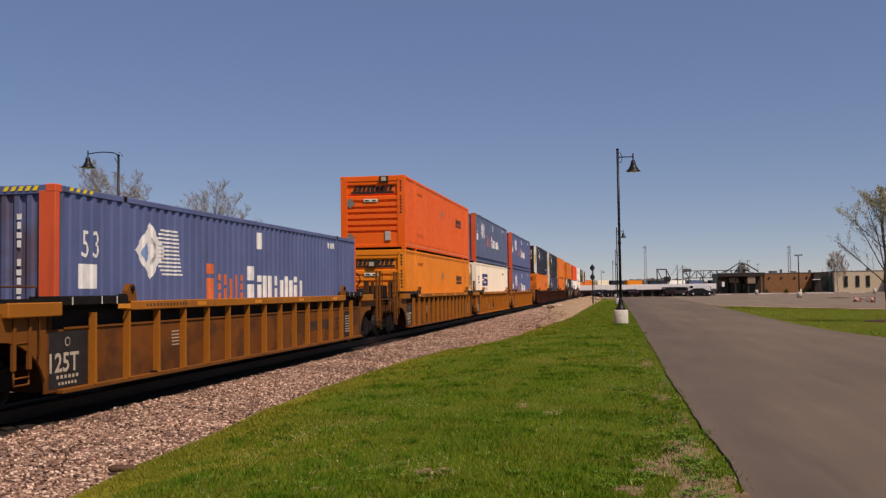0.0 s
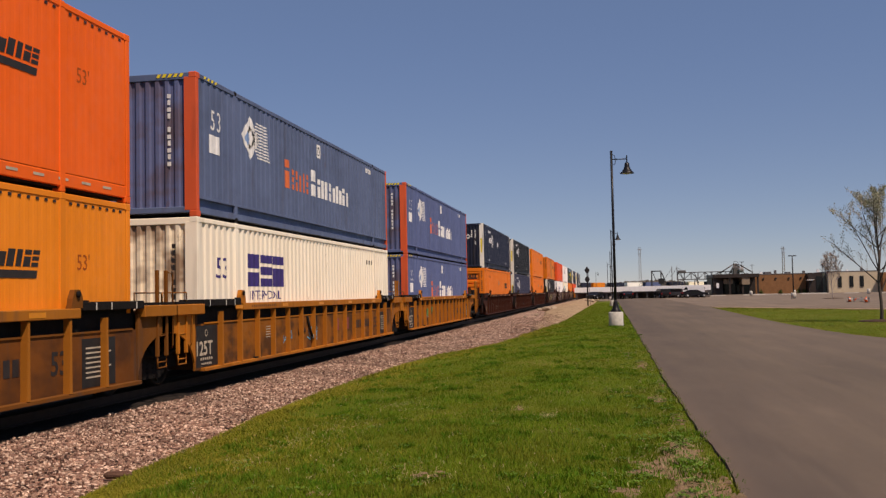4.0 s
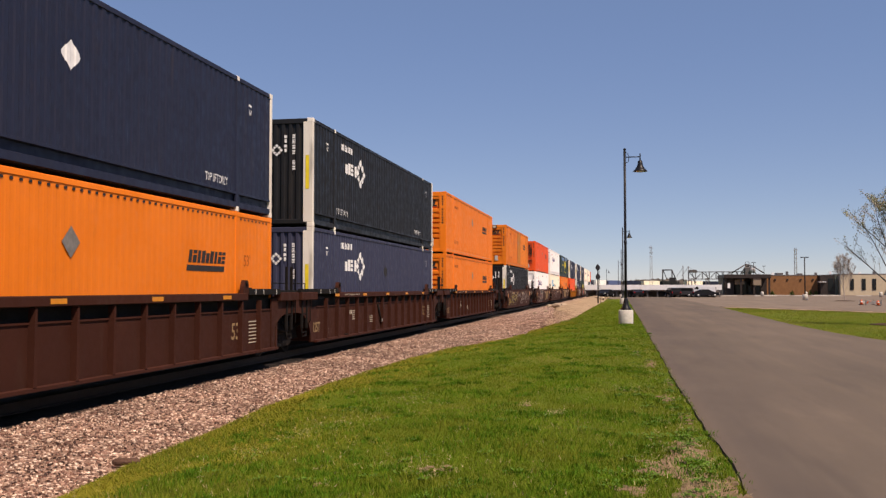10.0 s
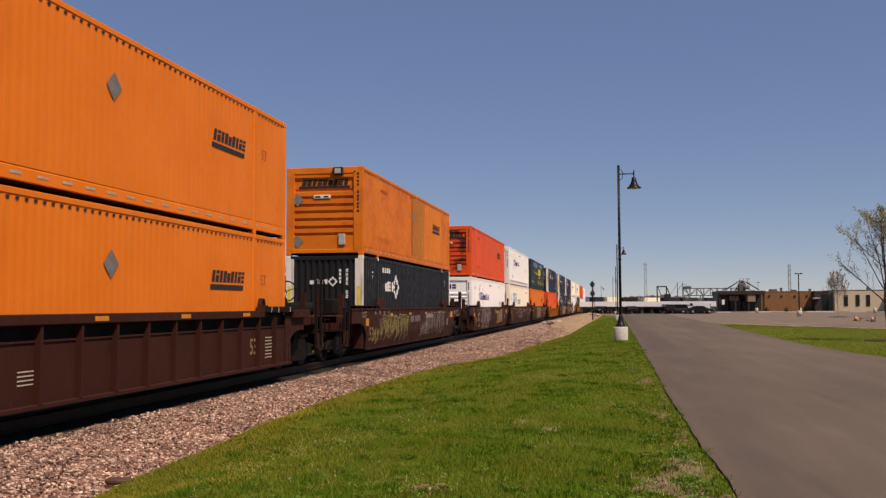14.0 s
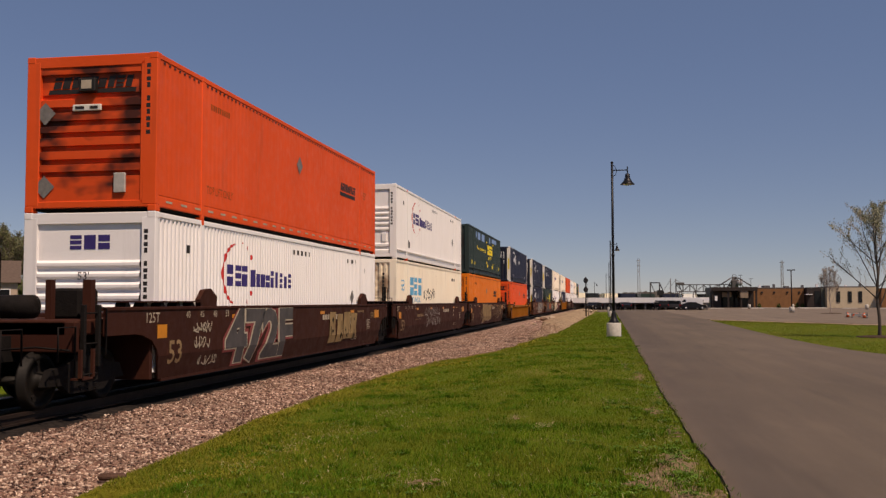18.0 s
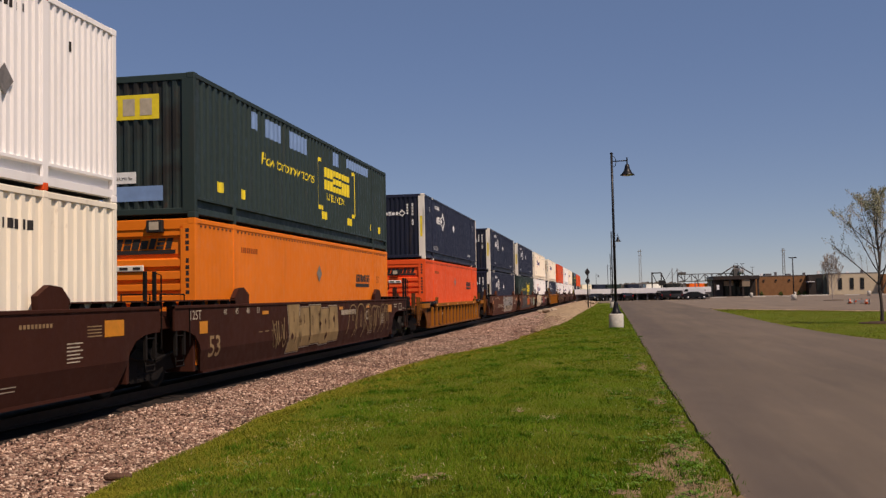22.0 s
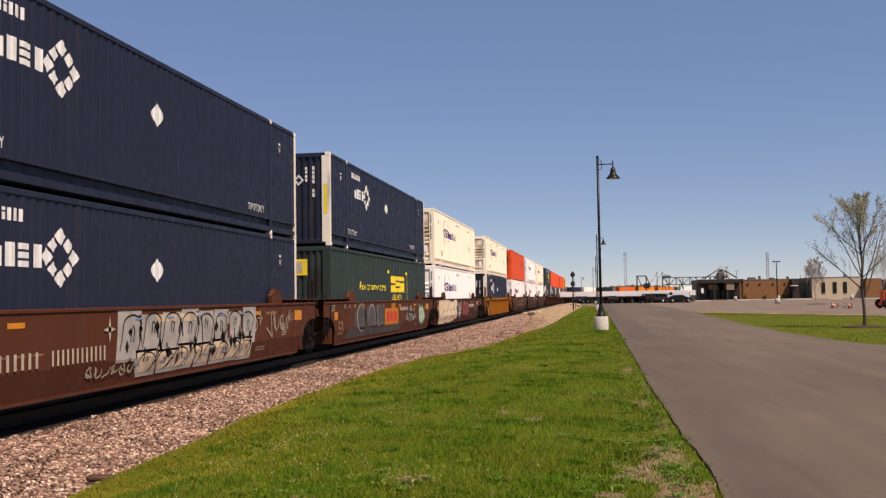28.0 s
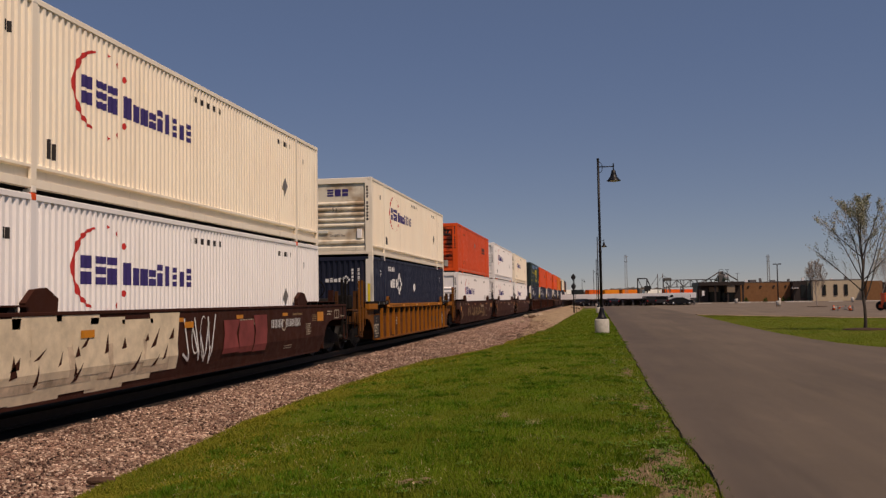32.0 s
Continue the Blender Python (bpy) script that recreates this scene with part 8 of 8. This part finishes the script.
# ---- lattice masts, signal ----
# Mast grey raised to hold the haze of distance.
M["mast_steel"] = plain("hazed_mast_steel", (0.30, 0.29, 0.30), 0.6, 0.3, 0.1, 1, 0)


def lattice_mast(x, y, h, w):
    m = thing("lattice_mast", "tall grey lattice radio mast in the distance", "mast", "masts")
    for sx in (-1, 1):
        for sy in (-1, 1):
            part("leg", tubes(([(sx * w, sy * w, 0), (sx * w * 0.6, sy * w * 0.6, h)], 0.10), sides=4), "mast_steel", m)
    n = 12
    rows = []
    for i in range(n):
        z0, z1 = h * i / n, h * (i + 1) / n
        k = w * (1 - 0.4 * i / n)
        rows += [([(-k, -k, z0), (k, -k, z1)], 0.06), ([(k, -k, z0), (-k, -k, z1)], 0.06), ([(-k, -k, z1), (k, -k, z1)], 0.06)]
    part("bracing", tubes(*rows, sides=3), "mast_steel", m)
    part("antenna", boxes((-w * 1.7, w * 1.7, -0.1, 0.1, h * 0.95, h * 0.96), (-w * 1.3, w * 1.3, -0.1, 0.1, h * 0.85, h * 0.86)), "mast_steel", m)
    m.location = (x, y, 0)


lattice_mast(*spot(1.76, 520), 24.5, 0.75)
lattice_mast(*spot(9.82, 520), 22.5, 0.7)

signal = thing("rail_signal", "black two-headed railway signal on a mast", "signal")
part("mast", lathe([(0.09, 0), (0.07, 5.0)], 10), "dark_steel", signal)
part("ladder", tubes(([(0.3, 0.2, 0), (0.15, 0.15, 4.2)], 0.025), ([(0.3, -0.2, 0), (0.15, -0.15, 4.2)], 0.025), sides=4), "dark_steel", signal)
for z in (4.55, 3.40):
    h = part("signal_head", lathe([(0.02, -0.04), (0.30, -0.04), (0.30, 0.02), (0.02, 0.02)], 20, (0, 0, 0), "X"), "dark_steel", signal, "round black signal target")
    h.rotation_euler, h.location = (0, 0, radians(90)), (0, -0.12, z)
    v = part("hood", boxes((-0.16, 0.16, -0.45, -0.12, z - 0.35, z + 0.35), bevel=0.05), "dark_steel", signal)
signal.location = (-2.85, 120, -0.3)
M["boulder"] = plain("pale_boulder", (0.36, 0.28, 0.20), 0.95, 0, 0.25, 3, 0.6)
rnd = random.Random(8)
for x, y, r in ((-5.6, 84, 0.40), (-5.9, 85.5, 0.34), (-5.2, 86, 0.42), (-5.4, 88, 0.25), (-6.2, 83, 0.24), (-5.0, 64, 0.15), (-5.3, 59, 0.13), (-3.6, 150, 0.5), (-4.3, 152, 0.4), (-2.9, 148, 0.45)):
    bm = bmesh.new()
    bmesh.ops.create_icosphere(bm, subdivisions=2, radius=r)
    for v in bm.verts:
        v.co *= 0.8 + 0.35 * rnd.random()
        v.co.z *= 0.6
    b = tagged(new("boulder", mesh_of("boulder", bm, "boulder")), "pale tan boulder on the sandy bank", "rock", "boulders on the bank")
    b.location = (x, y, 0.12)
M["old_wood"] = plain("rotten_brown_timber", (0.10, 0.055, 0.038), 0.95, 0, 0.35, 12, 0.6)
tieold = tagged(new("old_timber", mesh_of("old_timber", boxes((-0.15, 0.15, -0.05, 0.05, -0.03, 0.05), bevel=0.03), "old_wood")), "short piece of old brown timber on the ballast", "timber")
tieold.location, tieold.rotation_euler = (-5.36, 9.62, -0.26), (0, 0, radians(14))


# ---- conveyors beyond the canopy ----
def truss(t, x0, x1, y, z0, z1, n, r=0.12):
    part("chord", tubes(([(x0, y, z0), (x1, y, z0)], r), ([(x0, y, z1), (x1, y, z1)], r), sides=4), "far_steel", t)
    for i in range(n + 1):
        x = x0 + (x1 - x0) * i / n
        part("upright", tubes(([(x, y, z0), (x, y, z1)], r * 0.8), sides=4), "far_steel", t)
        if i < n:
            xn = x0 + (x1 - x0) * (i + 1) / n
            part("diagonal", tubes(([(x, y, z0 if i % 2 else z1), (xn, y, z1 if i % 2 else z0)], r * 0.7), sides=4), "far_steel", t)


conveyor = thing("conveyor_bridge", "dark steel truss conveyor bridge", "conveyor")
truss(conveyor, 20.6, 37, 300, 4.5, 6.7, 8)
truss(conveyor, 20.6, 37, 302.5, 4.6, 6.8, 8, 0.09)
for x in (21.2, 25.4, 30.2, 34.6):
    part("leg", tubes(([(x, 300, 0), (x + 0.3, 300, 4.8)], 0.16), ([(x + 2.2, 300, 0), (x + 0.6, 300, 4.8)], 0.13), sides=5), "far_steel", conveyor)
    part("raking_prop", tubes(([(x + 0.2, 300.2, 6.7), (x + 1.5, 300.2, 3.2)], 0.12), sides=5), "far_steel", conveyor)
for x, y, h in ((18.9, 301, 8.7), (20.4, 300, 8.6)):
    part("tall_post", tubes(([(x, y, 0), (x, y, h)], 0.13), sides=5), "far_steel", conveyor)
part("stay", tubes(([(18.9, 301, 8.2), (16.9, 301, 5.2)], 0.06), ([(20.4, 300, 8.2), (23.2, 300, 6.8)], 0.06), ([(20.4, 300, 8.2), (18.4, 300, 5.4)], 0.06), sides=4), "far_steel", conveyor)
part("feed_hood", boxes((20.6, 23.0, 299.6, 300.4, 6.5, 7.4), bevel=0.1), "far_steel", conveyor)
portal = thing("portal_frame", "dark steel portal frame with raking props", "frame")
part("frame", tubes(([(12.6, 298, 0), (12.6, 298, 7.5)], 0.20), ([(15.4, 298, 0), (15.4, 298, 7.4)], 0.20), ([(12.6, 298, 7.3), (15.4, 298, 7.3)], 0.18), ([(12.8, 298, 7.2), (14.0, 298, 4.2)], 0.12), ([(15.4, 298, 7.3), (16.7, 298, 4.2)], 0.16), sides=5), "dark_steel", portal)
part("hopper", plate([(297.6, 3.4), (297.6, 5.0), (298.4, 5.0), (298.4, 3.4)], 14.6, 16.4), "dark_steel", portal)
tower = thing("hopper_tower", "dark steel hopper head with raking chutes", "hopper")
part("head", boxes((36.9, 39.0, 299, 301, 4.8, 8.2), bevel=0.25), "far_steel", tower)
part("cap", boxes((37.2, 38.5, 299.4, 300.6, 8.2, 9.1), bevel=0.15), "far_steel", tower)
part("cap_rail", tubes(([(37.0, 299.4, 8.6), (37.4, 299.4, 9.7), (38.3, 299.4, 9.7), (38.8, 299.4, 8.6)], 0.07), sides=4), "far_steel", tower)
part("wheel", lathe([(0.1, -0.1), (0.85, -0.1), (0.85, 0.1), (0.1, 0.1)], 16, (0, 0, 0), "X"), "mast_steel", tower, "pale drive wheel").matrix_basis = pose(39.3, 298.7, 7.1, 0, 0, 90)
for p, q, r in (((36.9, 8.7), (33.2, 6.3), 0.2), ((37.6, 8.9), (35.6, 5.6), 0.16), ((38.9, 8.7), (42.8, 6.2), 0.2), ((38.3, 8.9), (40.6, 5.6), 0.16), ((36.2, 6.2), (40.2, 8.3), 0.16)):
    part("chute", tubes(([(p[0], 299.2, p[1]), (q[0], 299.2, q[1])], r), sides=5), "far_steel", tower)
part("leg", boxes((36.4, 36.8, 299.6, 300.4, 0, 5.0)), "far_steel", tower)
part("leg", boxes((38.4, 38.8, 299.6, 300.4, 0, 5.0)), "far_steel", tower)
part("side_pole", tubes(([(42.6, 299, 0), (42.6, 299, 8.5)], 0.07), ([(42.0, 299, 8.4), (43.2, 299, 8.4)], 0.07), sides=4), "far_steel", tower)

# ---- vehicles ----
M["tyre"] = plain("tyre_rubber", (0.015, 0.015, 0.015), 0.9, 0, 0.2, 8, 0)
M["rim"] = plain("alloy_rim", (0.35, 0.35, 0.36), 0.4, 0.8, 0.1, 8, 0)
M["car_dark"] = plain("dark_car_paint", (0.014, 0.014, 0.017), 0.25, 0.1, 0.15, 3, 0)
M["car_grey"] = plain("dark_grey_car_paint", (0.06, 0.06, 0.065), 0.3, 0.2, 0.15, 3, 0)
M["car_white"] = plain("white_car_paint", (0.75, 0.75, 0.75), 0.3, 0, 0.05, 3, 0)
M["car_red"] = plain("maroon_car_paint", (0.10, 0.012, 0.02), 0.3, 0, 0.1, 3, 0)
M["tail_lamp"] = plain("red_lamp_plastic", (0.4, 0.01, 0.01), 0.3, 0, 0.1, 8, 0)


def vehicle(kind, coat, x, y, turn, label, z=0.03):
    """A car with its nose to +y in its own space."""
    v = thing(kind, label, "car" if kind != "pickup_truck" else "truck", "parked vehicles")
    prof = {"suv": [(-2.3, 0.45), (-2.35, 1.0), (-2.15, 1.7), (0.3, 1.75), (1.0, 1.15), (2.2, 1.0), (2.35, 0.7), (2.3, 0.4)],
            "van": [(-2.5, 0.45), (-2.55, 1.0), (-2.48, 2.0), (1.0, 2.06), (1.75, 1.3), (2.45, 1.1), (2.5, 0.45)],
            "sedan": [(-2.3, 0.4), (-2.35, 0.95), (-1.6, 1.05), (-0.9, 1.43), (0.4, 1.43), (1.1, 1.0), (2.2, 0.88), (2.3, 0.4)],
            "pickup_truck": [(-2.7, 0.5), (-2.7, 1.1), (-0.9, 1.1), (-0.75, 1.8), (0.7, 1.8), (1.25, 1.2), (2.6, 1.1), (2.7, 0.5)]}[kind]
    body = plate(prof, -0.9, 0.9)
    bmesh.ops.bevel(body, geom=body.edges[:], offset=0.06, segments=2, affect="EDGES")
    part("body", body, coat, v)
    tops = [p for p in prof if p[1] > 1.2]
    y0, y1 = min(p[0] for p in tops), max(p[0] for p in tops)
    top = max(p[1] for p in prof)
    back = y0
    if kind == "van":
        y0, y1 = 0.35, 1.0
    for s in (-1, 1):
        a, b = sorted((s * 0.885, s * 0.915))
        part("side_window", plate([(y0 + 0.1, top - 0.62), (y0 + 0.2, top - 0.14), (y1 - 0.1, top - 0.14), (y1 + 0.3, top - 0.6)], a, b), "dark_glass", v)
    part("windscreen", plate([(y1 + 0.12, top - 0.1), (y1 + 0.66, top - 0.58), (y1 + 0.6, top - 0.62), (y1 + 0.06, top - 0.14)], -0.75, 0.75), "dark_glass", v)
    part("rear_window", boxes((-0.7, 0.7, back - 0.14, back - 0.04, top - 0.6, top - 0.2)), "dark_glass", v)
    for s in (-1, 1):
        part("tail_light", boxes((s * 0.78 - 0.08, s * 0.78 + 0.08, prof[0][0] - 0.06, prof[0][0] + 0.02, 0.8, 1.0)), "tail_lamp", v)
        part("headlight", boxes((s * 0.68 - 0.14, s * 0.68 + 0.14, prof[-1][0] - 0.03, prof[-1][0] + 0.05, 0.68, 0.82)), "glass_lens", v)
        for yy in (-1.45, 1.45):
            w = part("wheel", lathe([(0.1, -0.1), (0.33, -0.1), (0.35, 0.0), (0.33, 0.1), (0.1, 0.1)], 16, (0, 0, 0), "X"), "tyre", v)
            w.location = (s * 0.84, yy, 0.35)
            part("rim", lathe([(0.03, -0.11), (0.21, -0.11), (0.21, 0.11), (0.03, 0.11)], 12, (0, 0, 0), "X"), "rim", w)
    v.matrix_basis = pose(x, y, z, 0, 0, turn)
    return v


vehicle("sedan", "car_dark", 15.0, 176.5, -84, "dark parked sedan before the canopy")
vehicle("van", "car_white", 14.5, 179.6, 86, "white parked van behind a sedan")
vehicle("suv", "car_dark", 9.3, 178, 14, "dark parked sport utility vehicle")
vehicle("suv", "car_grey", 10.9, 179.6, 80, "dark grey parked sport utility vehicle")
vehicle("sedan", "car_dark", *spot(0.9, 178), 10, "dark parked sedan under the canopy")
vehicle("sedan", "car_dark", *spot(-0.9, 178), 160, "dark parked sedan under the canopy")
vehicle("suv", "car_white", *spot(-30.6, 88), 70, "white parked sport utility vehicle", 0.83)
vehicle("suv", "car_dark", *spot(-31.9, 90), 80, "dark parked sport utility vehicle", 0.83)
vehicle("sedan", "car_dark", *spot(-33.0, 89), 75, "dark parked sedan behind the railway", 0.83)
vehicle("sedan", "car_red", *spot(-34.6, 88), 60, "maroon parked sedan behind the railway", 0.83)
vehicle("sedan", "car_white", *spot(-28.2, 92), 80, "pale parked sedan behind the railway", 0.83)
vehicle("sedan", "car_dark", *spot(-25.6, 92), 80, "dark parked sedan behind the railway", 0.83)

# ---- barriers and a small orange machine ----
M["safety_orange"] = plain("safety_orange", (0.85, 0.13, 0.03), 0.5, 0, 0.1, 6, 0)
for i, (az, dist) in enumerate(((13.22, 101), (14.06, 97))):
    c = thing("traffic_cone", "orange traffic cone in the lot", "traffic cone", "traffic cones")
    part("base", boxes((-0.2, 0.2, -0.2, 0.2, 0, 0.04)), "dark_steel", c)
    body = part("cone", lathe([(0.16, 0.04), (0.03, 0.50)], 12), "safety_orange", c)
    part("collar", lathe([(0.105, 0.24), (0.075, 0.36)], 12), "reflector_white", body, "white reflective collar")
    x, y = spot(az, dist)
    c.location = (x, y, 0.03)
for i, (az, dist, turn) in enumerate(((13.48, 101.5, 14), (13.82, 99, -24))):
    b = thing("barricade", "white and orange folding barricade", "barricade", "barricades")
    for z in (0.27,):
        bd = part("board", boxes((-0.75, 0.75, -0.02, 0.02, z - 0.1, z + 0.1)), "unit_grey", b)
        for k in range(2):
            part("stripe", decal([quad(-0.65 + 0.86 * k, -0.5 + 0.86 * k, z - 0.1, z + 0.1, 0.5)], lambda u, v: (u, -0.024, v)), "safety_orange", bd)
    part("leg", boxes((-0.7, -0.64, -0.3, 0.3, 0, 0.06), (-0.7, -0.64, -0.03, 0.03, 0.0, 0.5)), "grey_steel", b)
    part("leg", boxes((0.64, 0.7, -0.3, 0.3, 0, 0.06), (0.64, 0.7, -0.03, 0.03, 0.0, 0.5)), "grey_steel", b)
    x, y = spot(az, dist)
    b.matrix_basis = pose(x, y, 0.03, 0, 0, turn)
mach = thing("utility_tractor", "small orange utility tractor with black tyres", "tractor")
part("hood", boxes((-0.1, 1.9, -0.5, 0.5, 0.35, 1.0), bevel=0.08), "safety_orange", mach)
part("deck", boxes((-1.0, 2.0, -0.8, 0.8, 0.25, 0.55), bevel=0.05), "safety_orange", mach)
part("seat", boxes((-0.8, -0.3, -0.3, 0.3, 0.55, 1.2), bevel=0.06), "tyre", mach)
part("canopy", boxes((-0.9, 0.2, -0.5, 0.5, 1.55, 1.63), (-0.85, -0.78, -0.45, 0.45, 0.55, 1.55)), "safety_orange", mach)
for xx in (-0.75, 1.5):
    for s in (-1, 1):
        r = 0.45 if xx < 0 else 0.3
        w = part("wheel", lathe([(0.1, -0.12), (r - 0.03, -0.12), (r, 0), (r - 0.03, 0.12), (0.1, 0.12)], 16, (0, 0, 0), "X"), "tyre", mach)
        w.matrix_basis = pose(xx, s * 0.75, r, 0, 0, 90)
mach.matrix_basis = pose(*spot(16.2, 96), 0.03, 0, 0, 8)

# ---- behind the railway: sign, store, houses ----
M["sign_yellow"] = plain("yellow_sign_face", (0.85, 0.62, 0.01), 0.4, 0, 0.06, 3, 0)
sx, sy = spot(-32.82, 80)
sign = thing("store_sign", "yellow roadside store sign on a dark pole", "sign")
part("cabinet", boxes((-1.62, 1.62, -0.15, 0.15, -0.65, 0.65), bevel=0.03), "dark_steel", sign)
face = part("face", boxes((-1.54, 1.54, -0.17, -0.145, -0.58, 0.58)), "sign_yellow", sign, "yellow sign face")
for u0, u1, v0, v1, n in ((-1.0, 1.0, 0.08, 0.44, 6), (-1.1, 1.1, -0.42, -0.06, 7)):
    for shp in bars(u0, u1, v0, v1, n, 0.2):
        part("dark_block", decal([shp], lambda u, v: (u, -0.175, v)), "ink_black", face)
part("pole", boxes((-0.14, 0.14, -0.1, 0.1, -4.55, -0.65)), "dark_steel", sign)
sign.matrix_basis = pose(sx, sy, 5.28, 0, 0, 30)
M["brown_roof"] = plain("brown_shingles", (0.12, 0.085, 0.065), 0.9, 0, 0.2, 4, 0.3)
M["siding"] = plain("pale_siding", (0.60, 0.57, 0.52), 0.8, 0, 0.1, 3, 0.1)
M["tan_siding"] = plain("tan_siding", (0.46, 0.36, 0.27), 0.8, 0, 0.1, 3, 0.1)


def house(x, y, turn, w, d, h, roof, label, wall="siding", name="house"):
    o = thing(name, label, "house" if name == "house" else "store", "houses behind the railway")
    part("wall", boxes((-w / 2, w / 2, 0, d, 0, h)), wall, o)
    rf = bmesh.new()
    rise = roof
    a = [rf.verts.new(p) for p in ((-w / 2 - 0.3, -0.4, h), (w / 2 + 0.3, -0.4, h), (w / 2 + 0.3, d + 0.4, h), (-w / 2 - 0.3, d + 0.4, h), (-w / 2 - 0.3, d / 2, h + rise), (w / 2 + 0.3, d / 2, h + rise))]
    for f in ((0, 1, 5, 4), (2, 3, 4, 5), (0, 4, 3), (1, 2, 5), (0, 3, 2, 1)):
        rf.faces.new([a[i] for i in f])
    part("roof", rf, "brown_roof", o)
    for i in range(max(2, int(w / 2.2))):
        xx = -w / 2 + (i + 0.5) * w / max(2, int(w / 2.2))
        if i == 1:
            part("door", boxes((xx - 0.45, xx + 0.45, -0.04, 0.02, 0, 2.05)), "dark_steel", o)
        else:
            win = part("window", boxes((xx - 0.5, xx + 0.5, -0.05, 0.01, 0.9, 2.2)), "white_metal", o)
            part("pane", boxes((xx - 0.42, xx + 0.42, -0.07, -0.05, 0.98, 2.12)), "dark_glass", win)
    o.matrix_basis = pose(x, y, 0.75, 0, 0, turn)


house(*spot(-37.4, 100), 34, 11, 9, 2.8, 2.3, "tan store with a low brown roof", "tan_siding", "store")
house(*spot(-31.75, 140), 120, 7, 5, 3.2, 2.6, "white house with a grey-brown roof")
house(*spot(-28.0, 135), 25, 9, 8, 3.0, 2.4, "white house with a grey-brown roof")
house(*spot(-25.2, 132), 25, 9, 8, 3.0, 2.4, "pale house with a grey-brown roof")
house(*spot(-22.0, 138), 20, 10, 8, 3.0, 2.4, "tan house with a grey-brown roof", "tan_siding")
street = tagged(new("side_street", mesh_of("side_street", boxes((-90, -28, 78, 97, 0.5, 0.83)), "asphalt")), "grey side street and lot behind the railway", "road", kind="structure")

build_train()
build_grass()
motions()
